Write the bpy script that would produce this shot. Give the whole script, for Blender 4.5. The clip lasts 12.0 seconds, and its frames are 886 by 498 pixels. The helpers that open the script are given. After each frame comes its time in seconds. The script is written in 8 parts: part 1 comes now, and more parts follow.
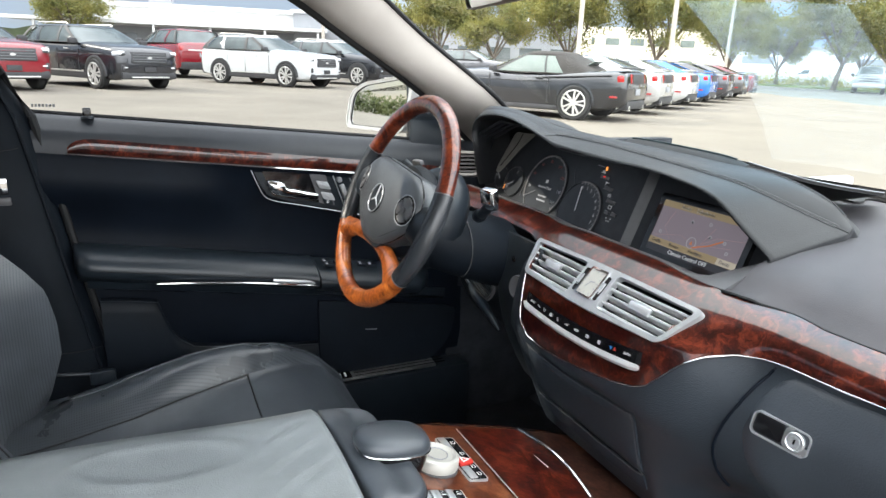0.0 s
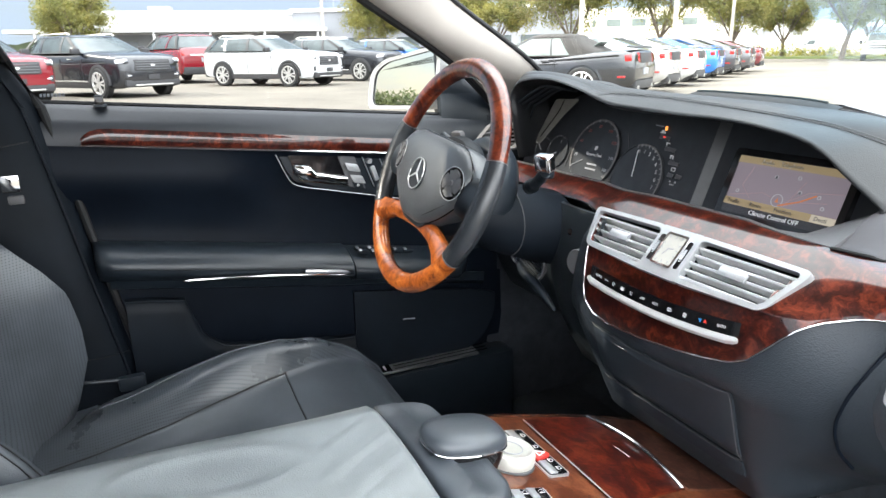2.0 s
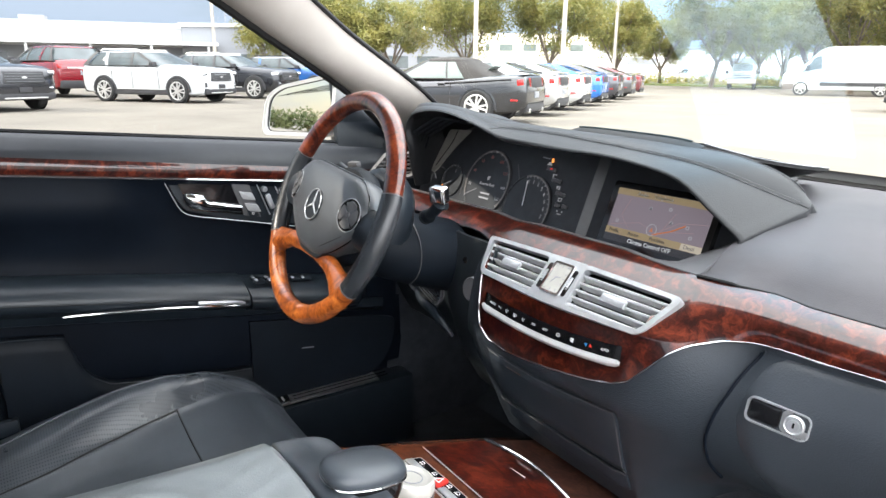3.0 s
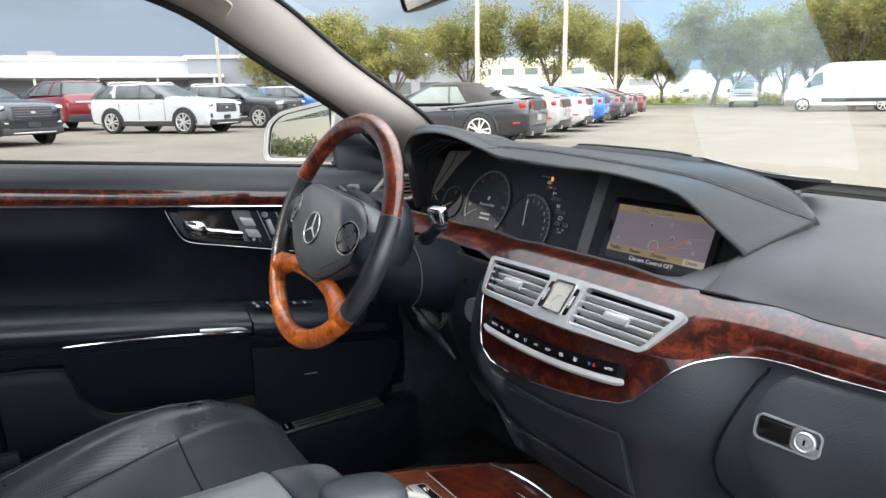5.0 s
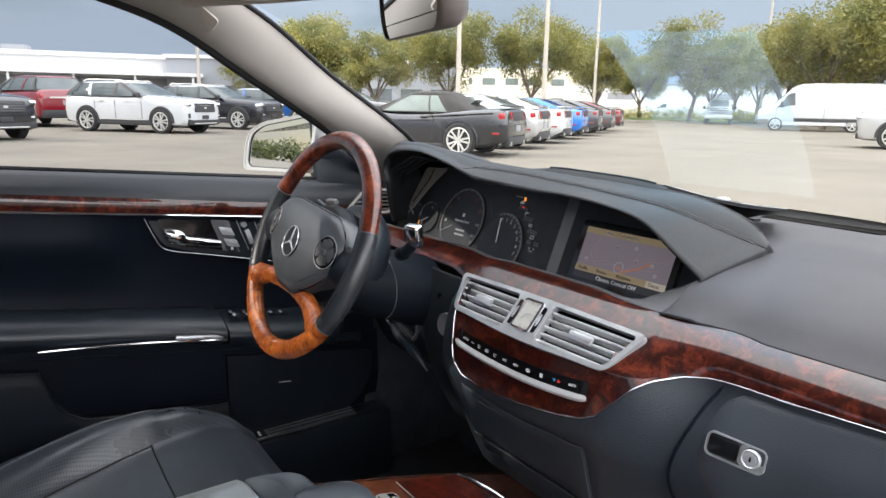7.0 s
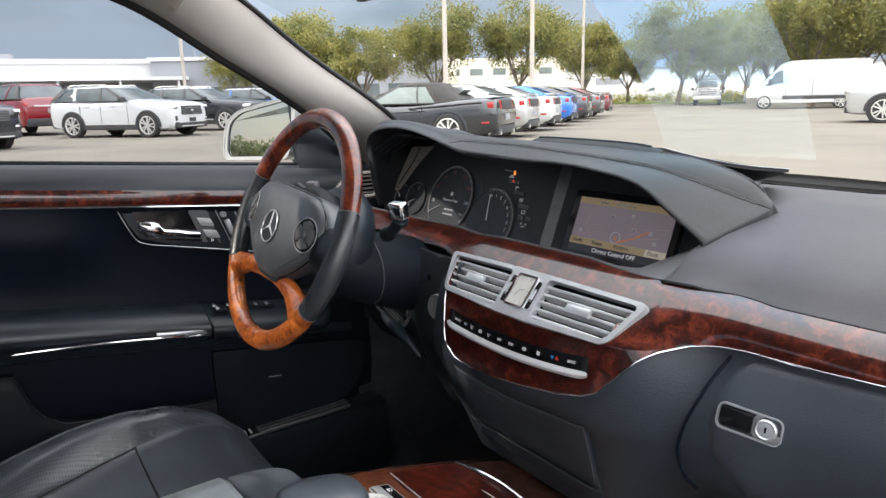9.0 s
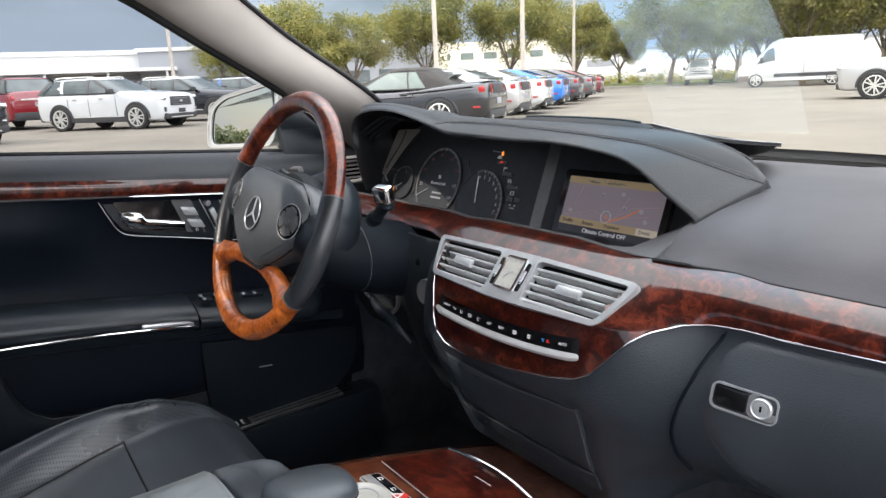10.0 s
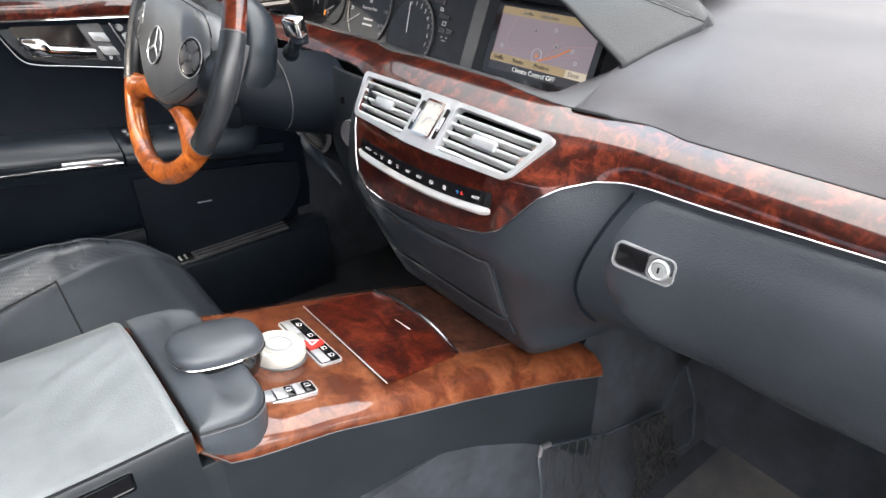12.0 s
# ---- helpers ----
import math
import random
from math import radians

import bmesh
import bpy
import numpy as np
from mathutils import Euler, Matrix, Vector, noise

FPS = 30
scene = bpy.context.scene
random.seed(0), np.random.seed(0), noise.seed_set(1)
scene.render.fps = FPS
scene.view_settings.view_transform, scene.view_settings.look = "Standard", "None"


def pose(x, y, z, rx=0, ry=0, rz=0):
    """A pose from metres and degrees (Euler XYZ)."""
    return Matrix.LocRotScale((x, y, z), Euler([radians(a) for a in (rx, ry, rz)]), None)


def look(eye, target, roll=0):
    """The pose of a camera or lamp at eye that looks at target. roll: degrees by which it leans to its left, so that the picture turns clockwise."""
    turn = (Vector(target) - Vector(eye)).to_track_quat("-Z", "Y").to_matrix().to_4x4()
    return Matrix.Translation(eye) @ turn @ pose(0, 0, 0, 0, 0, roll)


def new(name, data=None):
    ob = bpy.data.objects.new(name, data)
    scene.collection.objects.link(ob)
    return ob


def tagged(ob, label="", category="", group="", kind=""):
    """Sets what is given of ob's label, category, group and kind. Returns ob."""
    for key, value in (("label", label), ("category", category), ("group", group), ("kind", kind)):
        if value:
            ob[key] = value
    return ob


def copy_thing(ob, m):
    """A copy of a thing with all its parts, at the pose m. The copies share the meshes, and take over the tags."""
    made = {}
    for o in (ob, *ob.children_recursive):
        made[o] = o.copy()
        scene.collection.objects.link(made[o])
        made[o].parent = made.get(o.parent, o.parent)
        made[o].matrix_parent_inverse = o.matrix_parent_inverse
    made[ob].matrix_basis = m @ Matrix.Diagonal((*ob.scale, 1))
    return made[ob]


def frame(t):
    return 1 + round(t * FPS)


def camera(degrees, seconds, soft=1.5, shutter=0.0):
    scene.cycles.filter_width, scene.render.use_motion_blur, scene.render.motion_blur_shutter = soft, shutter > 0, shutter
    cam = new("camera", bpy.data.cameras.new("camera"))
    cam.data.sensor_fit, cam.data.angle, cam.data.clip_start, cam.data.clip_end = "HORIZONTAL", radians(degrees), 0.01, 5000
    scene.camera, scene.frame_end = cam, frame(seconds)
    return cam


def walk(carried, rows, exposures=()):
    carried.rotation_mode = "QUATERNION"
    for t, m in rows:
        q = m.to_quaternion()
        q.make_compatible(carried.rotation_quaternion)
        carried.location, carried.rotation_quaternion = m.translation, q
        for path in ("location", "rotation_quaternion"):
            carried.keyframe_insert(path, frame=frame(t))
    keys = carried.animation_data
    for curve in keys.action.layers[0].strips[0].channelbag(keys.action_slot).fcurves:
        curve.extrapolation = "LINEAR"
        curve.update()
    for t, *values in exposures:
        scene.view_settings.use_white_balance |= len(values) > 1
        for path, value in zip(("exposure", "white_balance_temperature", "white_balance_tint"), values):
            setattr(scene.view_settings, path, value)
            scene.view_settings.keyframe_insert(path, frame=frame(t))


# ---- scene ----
cam = camera(67.6, 12.0)
PATH = [
    (0, (0.781, -0.673, 1.254), (-0.95, 0.165, 0.706), 2.3),
    (0.5, (0.7, -0.704, 1.189), (-1.027, 0.137, 0.632), 1.7),
    (1, (0.66, -0.686, 1.172), (-1.08, 0.139, 0.633), 1.3),
    (1.5, (0.656, -0.691, 1.177), (-1.08, 0.111, 0.589), 0.2),
    (2, (0.67, -0.695, 1.2), (-1.069, 0.111, 0.63), -1.0),
    (2.5, (0.68, -0.694, 1.218), (-1.012, 0.228, 0.682), 0.6),
    (3, (0.683, -0.697, 1.223), (-0.922, 0.379, 0.706), 0.5),
    (5, (0.682, -0.683, 1.216), (-0.948, 0.386, 0.769), -0.9),
    (5.5, (0.68, -0.68, 1.213), (-0.943, 0.396, 0.757), -1.0),
    (6, (0.683, -0.684, 1.217), (-0.925, 0.408, 0.748), -0.6),
    (6.5, (0.7, -0.693, 1.226), (-0.904, 0.41, 0.768), 0.8),
    (7, (0.712, -0.699, 1.24), (-0.883, 0.431, 0.814), 1.0),
    (7.5, (0.716, -0.696, 1.229), (-0.873, 0.44, 0.799), 1.1),
    (9.5, (0.669, -0.648, 1.199), (-0.908, 0.492, 0.736), -2.2),
    (10, (0.668, -0.639, 1.194), (-0.898, 0.506, 0.706), -2.6),
    (10.5, (0.669, -0.625, 1.186), (-0.87, 0.542, 0.667), -2.9),
    (11, (0.677, -0.591, 1.18), (-0.812, 0.596, 0.567), -3.3),
    (11.5, (0.682, -0.56, 1.189), (-0.735, 0.571, 0.346), -4.7),
    (12, (0.68, -0.536, 1.216), (-0.7, 0.513, 0.218), -2.0),
]
EXPOSURES = [(0.0, 0.94, 6450, 8), (1.0, 1.28, 6450, 7), (2.0, 1.34, 6450, 8), (3.0, 1.19, 6480, 10), (5.0, 0.74, 6480, 10), (6.5, 0.60, 6480, 11), (7.5, 0.52, 6480, 12), (10.0, 0.58, 6500, 12), (11.0, 1.0, 6600, 12), (12.0, 1.52, 6800, 12)]
walk(cam, [(t, look(eye, target, roll)) for t, eye, target, roll in PATH], EXPOSURES)

# ---- light ----
GROUND = 0.14
SUN_ELEV, SUN_AZ = 34.0, 238.0          # degrees; azimuth counter-clockwise from +x to where the sun stands
world = bpy.data.worlds.new("world")
scene.world = world
world.use_nodes = True
wn, wl = world.node_tree.nodes, world.node_tree.links
wn.clear()
w_out = wn.new("ShaderNodeOutputWorld")
w_bg = wn.new("ShaderNodeBackground")
w_sky = wn.new("ShaderNodeTexSky")
w_sky.sky_type, w_sky.sun_disc = "NISHITA", False
w_sky.sun_elevation, w_sky.sun_rotation = radians(SUN_ELEV), radians(90 - SUN_AZ)
w_sky.dust_density, w_sky.air_density = 0.6, 1.0
w_tc = wn.new("ShaderNodeTexCoord")
w_map = wn.new("ShaderNodeMapping")
w_map.inputs["Scale"].default_value = (1.0, 1.0, 3.2)
w_noise = wn.new("ShaderNodeTexNoise")
w_noise.inputs["Scale"].default_value, w_noise.inputs["Detail"].default_value = 2.3, 7.0
w_noise.inputs["Roughness"].default_value = 0.55
w_ramp = wn.new("ShaderNodeValToRGB")
w_ramp.color_ramp.elements[0].position, w_ramp.color_ramp.elements[1].position = 0.24, 0.52
w_mix = wn.new("ShaderNodeMix")
w_mix.data_type = "RGBA"
w_cloud = wn.new("ShaderNodeMix")      # clouds: greyer towards the north-west, brilliant overhead and to the east
w_cloud.data_type = "RGBA"
w_cloud.inputs[6].default_value, w_cloud.inputs[7].default_value = (6.8, 8.1, 9.8, 1), (64.5, 65.5, 67.5, 1)
wl.new(w_tc.outputs["Generated"], w_map.inputs["Vector"])
wl.new(w_map.outputs["Vector"], w_noise.inputs["Vector"])
# the cloud cover is denser and brighter towards the north-east
w_dot = wn.new("ShaderNodeVectorMath")
w_dot.operation = "DOT_PRODUCT"
w_dot.inputs[1].default_value = (0.06, 0.17, 0.14)
w_add = wn.new("ShaderNodeMath")
w_add.operation = "ADD"
wl.new(w_tc.outputs["Generated"], w_dot.inputs[0])
wl.new(w_noise.outputs["Fac"], w_add.inputs[0])
wl.new(w_dot.outputs["Value"], w_add.inputs[1])
wl.new(w_add.outputs[0], w_ramp.inputs["Fac"])
w_side = wn.new("ShaderNodeVectorMath")
w_side.operation = "DOT_PRODUCT"
w_side.inputs[1].default_value = (0.48, 0.02, 1.0)
w_rng = wn.new("ShaderNodeMapRange")
w_rng.interpolation_type = "SMOOTHSTEP"
w_rng.inputs[1].default_value, w_rng.inputs[2].default_value = 0.07, 0.68
wl.new(w_tc.outputs["Generated"], w_side.inputs[0])
wl.new(w_side.outputs["Value"], w_rng.inputs[0])
wl.new(w_rng.outputs[0], w_cloud.inputs[0])
wl.new(w_cloud.outputs[2], w_mix.inputs[7])
wl.new(w_ramp.outputs["Color"], w_mix.inputs[0])
wl.new(w_sky.outputs["Color"], w_mix.inputs[6])
wl.new(w_mix.outputs[2], w_bg.inputs["Color"])
wl.new(w_bg.outputs["Background"], w_out.inputs["Surface"])
w_bg.inputs["Strength"].default_value = 0.06
sun = new("sun", bpy.data.lights.new("sun", "SUN"))
sun.data.energy, sun.data.angle, sun.data.color = 2.7, radians(1.0), (1.0, 0.92, 0.78)
_a, _e = radians(SUN_AZ), radians(SUN_ELEV)
sun.matrix_world = look((0, 0, 30), Vector((0, 0, 30)) - Vector((math.cos(_a) * math.cos(_e), math.sin(_a) * math.cos(_e), math.sin(_e))))

# ---- materials ----
def material(name, color, rough=0.5, metal=0.0, grain=0.0, grain_scale=300.0, mottle=0.0, mottle_scale=8.0, coat=0.0,
             color2=None, rough_var=0.0, spec=0.5, distort=0.0, stretch=(1, 1, 1), voronoi=False, random_tint=0.0):
    """A surface with two scales of variation: mottling of the colour and roughness, and a fine relief."""
    m = bpy.data.materials.new(name)
    m.use_nodes = True
    n, l = m.node_tree.nodes, m.node_tree.links
    b = n["Principled BSDF"]
    b.inputs["Roughness"].default_value, b.inputs["Metallic"].default_value = rough, metal
    b.inputs["Base Color"].default_value = (*color, 1)
    b.inputs["Specular IOR Level"].default_value = spec
    b.inputs["Coat Weight"].default_value, b.inputs["Coat Roughness"].default_value = coat, 0.03
    tc = n.new("ShaderNodeTexCoord")
    mp = n.new("ShaderNodeMapping")
    mp.inputs["Scale"].default_value = stretch
    l.new(tc.outputs["Object"], mp.inputs["Vector"])
    if mottle > 0 or rough_var > 0:
        t = n.new("ShaderNodeTexNoise")
        t.inputs["Scale"].default_value, t.inputs["Detail"].default_value = mottle_scale, 8.0
        t.inputs["Distortion"].default_value, t.inputs["Roughness"].default_value = distort, 0.62
        l.new(mp.outputs["Vector"], t.inputs["Vector"])
        if mottle > 0:
            r = n.new("ShaderNodeValToRGB")
            c2 = color2 or tuple(min(1, c * (1 + mottle)) for c in color)
            c1 = color if color2 else tuple(c * (1 - mottle) for c in color)
            r.color_ramp.elements[0].position, r.color_ramp.elements[1].position = 0.36, 0.68
            r.color_ramp.elements[0].color, r.color_ramp.elements[1].color = (*c1, 1), (*c2, 1)
            l.new(t.outputs["Fac"], r.inputs["Fac"])
            out = r.outputs["Color"]
            if random_tint > 0:
                oi = n.new("ShaderNodeObjectInfo")
                hs = n.new("ShaderNodeHueSaturation")
                mr = n.new("ShaderNodeMapRange")
                mr.inputs[3].default_value, mr.inputs[4].default_value = 1 - random_tint, 1 + random_tint
                l.new(oi.outputs["Random"], mr.inputs[0])
                l.new(mr.outputs[0], hs.inputs["Value"])
                l.new(out, hs.inputs["Color"])
                out = hs.outputs["Color"]
            l.new(out, b.inputs["Base Color"])
        if rough_var > 0:
            mr = n.new("ShaderNodeMapRange")
            mr.inputs[1].default_value, mr.inputs[2].default_value = 0.3, 0.7
            mr.inputs[3].default_value, mr.inputs[4].default_value = max(0.02, rough - rough_var), rough + rough_var
            l.new(t.outputs["Fac"], mr.inputs[0])
            l.new(mr.outputs[0], b.inputs["Roughness"])
    if grain > 0:
        if voronoi:
            g = n.new("ShaderNodeTexVoronoi")
            g.inputs["Scale"].default_value = grain_scale
            if voronoi == "regular":
                g.inputs["Randomness"].default_value = 0.0
            gout = g.outputs["Distance"]
        else:
            g = n.new("ShaderNodeTexNoise")
            g.inputs["Scale"].default_value, g.inputs["Detail"].default_value = grain_scale, 4.0
            gout = g.outputs["Fac"]
        l.new(mp.outputs["Vector"], g.inputs["Vector"])
        bp = n.new("ShaderNodeBump")
        bp.inputs["Strength"].default_value, bp.inputs["Distance"].default_value = grain, 0.6 / grain_scale
        l.new(gout, bp.inputs["Height"])
        l.new(bp.outputs["Normal"], b.inputs["Normal"])
    return m


def burl(name, dark, mid, light, scale=14.0, coat=1.0):
    """Lacquered burl veneer: clouds of red-brown with dark eyes and veins under a clear coat."""
    m = bpy.data.materials.new(name)
    m.use_nodes = True
    n, l = m.node_tree.nodes, m.node_tree.links
    b = n["Principled BSDF"]
    b.inputs["Roughness"].default_value, b.inputs["Coat Weight"].default_value, b.inputs["Coat Roughness"].default_value = 0.35, coat, 0.015
    b.inputs["Specular IOR Level"].default_value, b.inputs["Coat IOR"].default_value = 0.12, 1.5
    tc = n.new("ShaderNodeTexCoord")
    warp = n.new("ShaderNodeTexNoise")
    warp.inputs["Scale"].default_value, warp.inputs["Detail"].default_value = scale, 3.0
    add = n.new("ShaderNodeVectorMath")
    add.operation = "MULTIPLY_ADD"
    add.inputs[1].default_value = (0.10, 0.10, 0.10)
    l.new(tc.outputs["Object"], warp.inputs["Vector"])
    l.new(warp.outputs["Color"], add.inputs[0])
    l.new(tc.outputs["Object"], add.inputs[2])
    a = n.new("ShaderNodeTexNoise")
    a.inputs["Scale"].default_value, a.inputs["Detail"].default_value, a.inputs["Roughness"].default_value = scale * 1.4, 9.0, 0.68
    l.new(add.outputs[0], a.inputs["Vector"])
    r = n.new("ShaderNodeValToRGB")
    e = r.color_ramp.elements
    e[0].position, e[0].color = 0.40, (*dark, 1)
    e[1].position, e[1].color = 0.66, (*light, 1)
    k = e.new(0.52)
    k.color = (*mid, 1)
    l.new(a.outputs["Fac"], r.inputs["Fac"])
    v = n.new("ShaderNodeTexVoronoi")
    v.inputs["Scale"].default_value = scale * 5
    l.new(add.outputs[0], v.inputs["Vector"])
    vr = n.new("ShaderNodeValToRGB")
    vr.color_ramp.elements[0].position, vr.color_ramp.elements[0].color = 0.05, (0.45, 0.4, 0.38, 1)
    vr.color_ramp.elements[1].position, vr.color_ramp.elements[1].color = 0.28, (1, 1, 1, 1)
    l.new(v.outputs["Distance"], vr.inputs["Fac"])
    mx = n.new("ShaderNodeMix")
    mx.data_type, mx.blend_type = "RGBA", "MULTIPLY"
    mx.inputs[0].default_value = 0.45
    l.new(r.outputs["Color"], mx.inputs[6])
    l.new(vr.outputs["Color"], mx.inputs[7])
    l.new(mx.outputs[2], b.inputs["Base Color"])
    return m


def glow(name, color, strength):
    m = bpy.data.materials.new(name)
    m.use_nodes = True
    b = m.node_tree.nodes["Principled BSDF"]
    b.inputs["Base Color"].default_value = (*[c * 0.2 for c in color], 1)
    b.inputs["Emission Color"].default_value, b.inputs["Emission Strength"].default_value = (*color, 1), strength
    b.inputs["Roughness"].default_value = 0.25
    return m


def clear_glass(name, tint=(1, 1, 1), gloss=1.0):
    """A thin pane: straight through, with a Fresnel reflection on it."""
    m = bpy.data.materials.new(name)
    m.use_nodes = True
    n, l = m.node_tree.nodes, m.node_tree.links
    n.clear()
    o = n.new("ShaderNodeOutputMaterial")
    mix = n.new("ShaderNodeMixShader")
    tr = n.new("ShaderNodeBsdfTransparent")
    gl = n.new("ShaderNodeBsdfGlossy")
    fr = n.new("ShaderNodeLayerWeight")
    fr.inputs["Blend"].default_value = 0.5
    pw = n.new("ShaderNodeMath")
    pw.operation = "POWER"
    pw.inputs[1].default_value = 5.0
    mul = n.new("ShaderNodeMath")
    mul.operation = "MULTIPLY_ADD"
    mul.inputs[1].default_value, mul.inputs[2].default_value = 0.9 * gloss, 0.045 * gloss
    gl.inputs["Roughness"].default_value = 0.0
    tr.inputs["Color"].default_value = (*tint, 1)
    l.new(fr.outputs["Facing"], pw.inputs[0])
    l.new(pw.outputs[0], mul.inputs[0])
    l.new(mul.outputs[0], mix.inputs[0])
    l.new(tr.outputs[0], mix.inputs[1])
    l.new(gl.outputs[0], mix.inputs[2])
    l.new(mix.outputs[0], o.inputs["Surface"])
    return m


STITCH = material("stitch_thread", (0.075, 0.076, 0.082), 0.7, mottle=0.2, mottle_scale=300)
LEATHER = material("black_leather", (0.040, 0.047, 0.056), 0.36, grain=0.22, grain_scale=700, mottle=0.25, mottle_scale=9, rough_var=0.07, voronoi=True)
# lid leather paled so its colour carries the sheen of the sky
LEATHER_ARM_SHEEN = material("armrest_leather_sheen", (0.168, 0.184, 0.192), 0.36, spec=0.7, grain=0.24, grain_scale=520, mottle=0.2, mottle_scale=6, rough_var=0.06, voronoi=True)
COWL_LEATHER = material("cowl_leather", (0.0165, 0.018, 0.0205), 0.42, spec=0.32, grain=0.2, grain_scale=600, mottle=0.2, mottle_scale=9, voronoi=True)
DASH = material("dash_plastic", (0.032, 0.038, 0.047), 0.36, spec=0.6, grain=0.30, grain_scale=540, mottle=0.15, mottle_scale=6, rough_var=0.05, voronoi=True)
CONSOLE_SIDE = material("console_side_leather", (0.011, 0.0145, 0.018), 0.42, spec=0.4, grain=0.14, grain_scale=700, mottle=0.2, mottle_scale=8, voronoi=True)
ROLL_LEATHER = material("ledge_leather", (0.016, 0.019, 0.024), 0.42, spec=0.35, grain=0.2, grain_scale=600, mottle=0.2, mottle_scale=8, voronoi=True)
WHEEL_LEATHER = material("wheel_leather", (0.046, 0.052, 0.060), 0.36, spec=0.65, grain=0.25, grain_scale=800, mottle=0.2, mottle_scale=9, voronoi=True)
GRIP_LEATHER = material("grip_leather", (0.018, 0.021, 0.025), 0.27, spec=0.6, grain=0.2, grain_scale=900, mottle=0.2, mottle_scale=9, voronoi=True)
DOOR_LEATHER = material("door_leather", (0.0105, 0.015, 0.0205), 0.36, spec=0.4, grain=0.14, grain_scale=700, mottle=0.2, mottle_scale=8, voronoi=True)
# dash plastic again, darkened for the shade low on the dash
DASH_SHADED = material("shaded_dash_plastic", (0.020, 0.0255, 0.033), 0.38, spec=0.5, grain=0.30, grain_scale=540, mottle=0.15, mottle_scale=6, voronoi=True)
DASH_TOP = material("dash_top_skin", (0.056, 0.053, 0.058), 0.52, spec=0.24, grain=0.15, grain_scale=600, mottle=0.15, mottle_scale=5, voronoi=True)
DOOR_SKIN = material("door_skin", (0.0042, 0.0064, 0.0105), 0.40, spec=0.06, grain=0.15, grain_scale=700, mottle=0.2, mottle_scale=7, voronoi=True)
PLASTIC = material("black_plastic", (0.0095, 0.0135, 0.0185), 0.36, spec=0.3, grain=0.15, grain_scale=500, mottle=0.15, mottle_scale=20)
TRAY_PLASTIC = material("tray_plastic", (0.019, 0.025, 0.033), 0.42, spec=0.45, grain=0.2, grain_scale=500, mottle=0.12, mottle_scale=20)
TEAL_GLOSS = material("teal_gloss", (0.010, 0.022, 0.026), 0.30, spec=0.25, mottle=0.2, mottle_scale=30)
GLOSS_BLACK = material("gloss_black", (0.006, 0.006, 0.007), 0.12, mottle=0.2, mottle_scale=30)
GREY_PLASTIC = material("grey_plastic", (0.07, 0.07, 0.075), 0.5, grain=0.2, grain_scale=500, mottle=0.1)
# gauge black lifted to hold the haze on the cluster glass
GAUGE_HAZE = material("gauge_face_haze", (0.026, 0.029, 0.034), 0.35, spec=0.3, mottle=0.15, mottle_scale=40)
BAR_SILVER = material("satin_bar", (0.74, 0.745, 0.75), 0.4, metal=0.6, mottle=0.04, mottle_scale=50)
SILVER = material("satin_silver", (0.50, 0.515, 0.535), 0.34, metal=0.7, mottle=0.06, mottle_scale=60, rough_var=0.05)
CHROME = material("chrome", (0.62, 0.62, 0.63), 0.07, metal=1.0, mottle=0.04, mottle_scale=40, rough_var=0.03)
DULL_METAL = material("brushed_steel", (0.58, 0.58, 0.58), 0.38, metal=1.0, mottle=0.15, mottle_scale=60, stretch=(1, 0.1, 1))
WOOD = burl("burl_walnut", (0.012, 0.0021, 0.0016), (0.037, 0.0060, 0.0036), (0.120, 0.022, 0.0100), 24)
# wheel burl darkened for the back-lit upper rim
WOOD_RIM_SHADED = burl("shaded_rim_burl", (0.03, 0.005, 0.003), (0.11, 0.020, 0.008), (0.22, 0.05, 0.016), 18)
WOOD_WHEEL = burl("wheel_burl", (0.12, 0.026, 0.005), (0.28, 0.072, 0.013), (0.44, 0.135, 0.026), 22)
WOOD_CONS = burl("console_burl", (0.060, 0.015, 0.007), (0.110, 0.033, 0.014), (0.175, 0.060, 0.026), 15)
WOOD_FLAP = burl("flap_burl", (0.018, 0.003, 0.002), (0.058, 0.008, 0.004), (0.12, 0.022, 0.009), 20)
WOOD_TRAY = burl("tray_burl", (0.03, 0.012, 0.008), (0.07, 0.028, 0.018), (0.12, 0.055, 0.034), 24, 0.6)
CARPET = material("dark_carpet", (0.010, 0.0125, 0.018), 0.95, grain=1.0, grain_scale=700, mottle=0.45, mottle_scale=18)
MAT_CARPET = material("worn_mat_carpet", (0.030, 0.032, 0.036), 0.95, grain=1.0, grain_scale=500, mottle=0.5, mottle_scale=5, color2=(0.085, 0.078, 0.070))
CARPET_GREY = material("footwell_carpet", (0.018, 0.022, 0.029), 0.95, grain=1.0, grain_scale=600, mottle=0.4, mottle_scale=20)
HEADLINER = material("headliner_fabric", (0.47, 0.43, 0.39), 0.9, grain=0.35, grain_scale=600, mottle=0.07, mottle_scale=10)
PILLAR = material("pillar_trim", (0.27, 0.247, 0.226), 0.75, grain=0.25, grain_scale=700, mottle=0.06, mottle_scale=9)
RUBBER = material("rubber", (0.009, 0.0095, 0.0105), 0.6, spec=0.3, mottle=0.2, mottle_scale=15)
WHITE_PLASTIC = material("ivory_plastic", (0.38, 0.37, 0.34), 0.35, mottle=0.05, mottle_scale=30)
WHITE_INK = material("white_ink", (0.75, 0.75, 0.75), 0.5)
GREY_INK = material("grey_ink", (0.25, 0.26, 0.28), 0.5)
RED_INK = material("red_ink", (0.55, 0.03, 0.02), 0.4)
BLUE_INK = material("blue_ink", (0.03, 0.2, 0.5), 0.4)
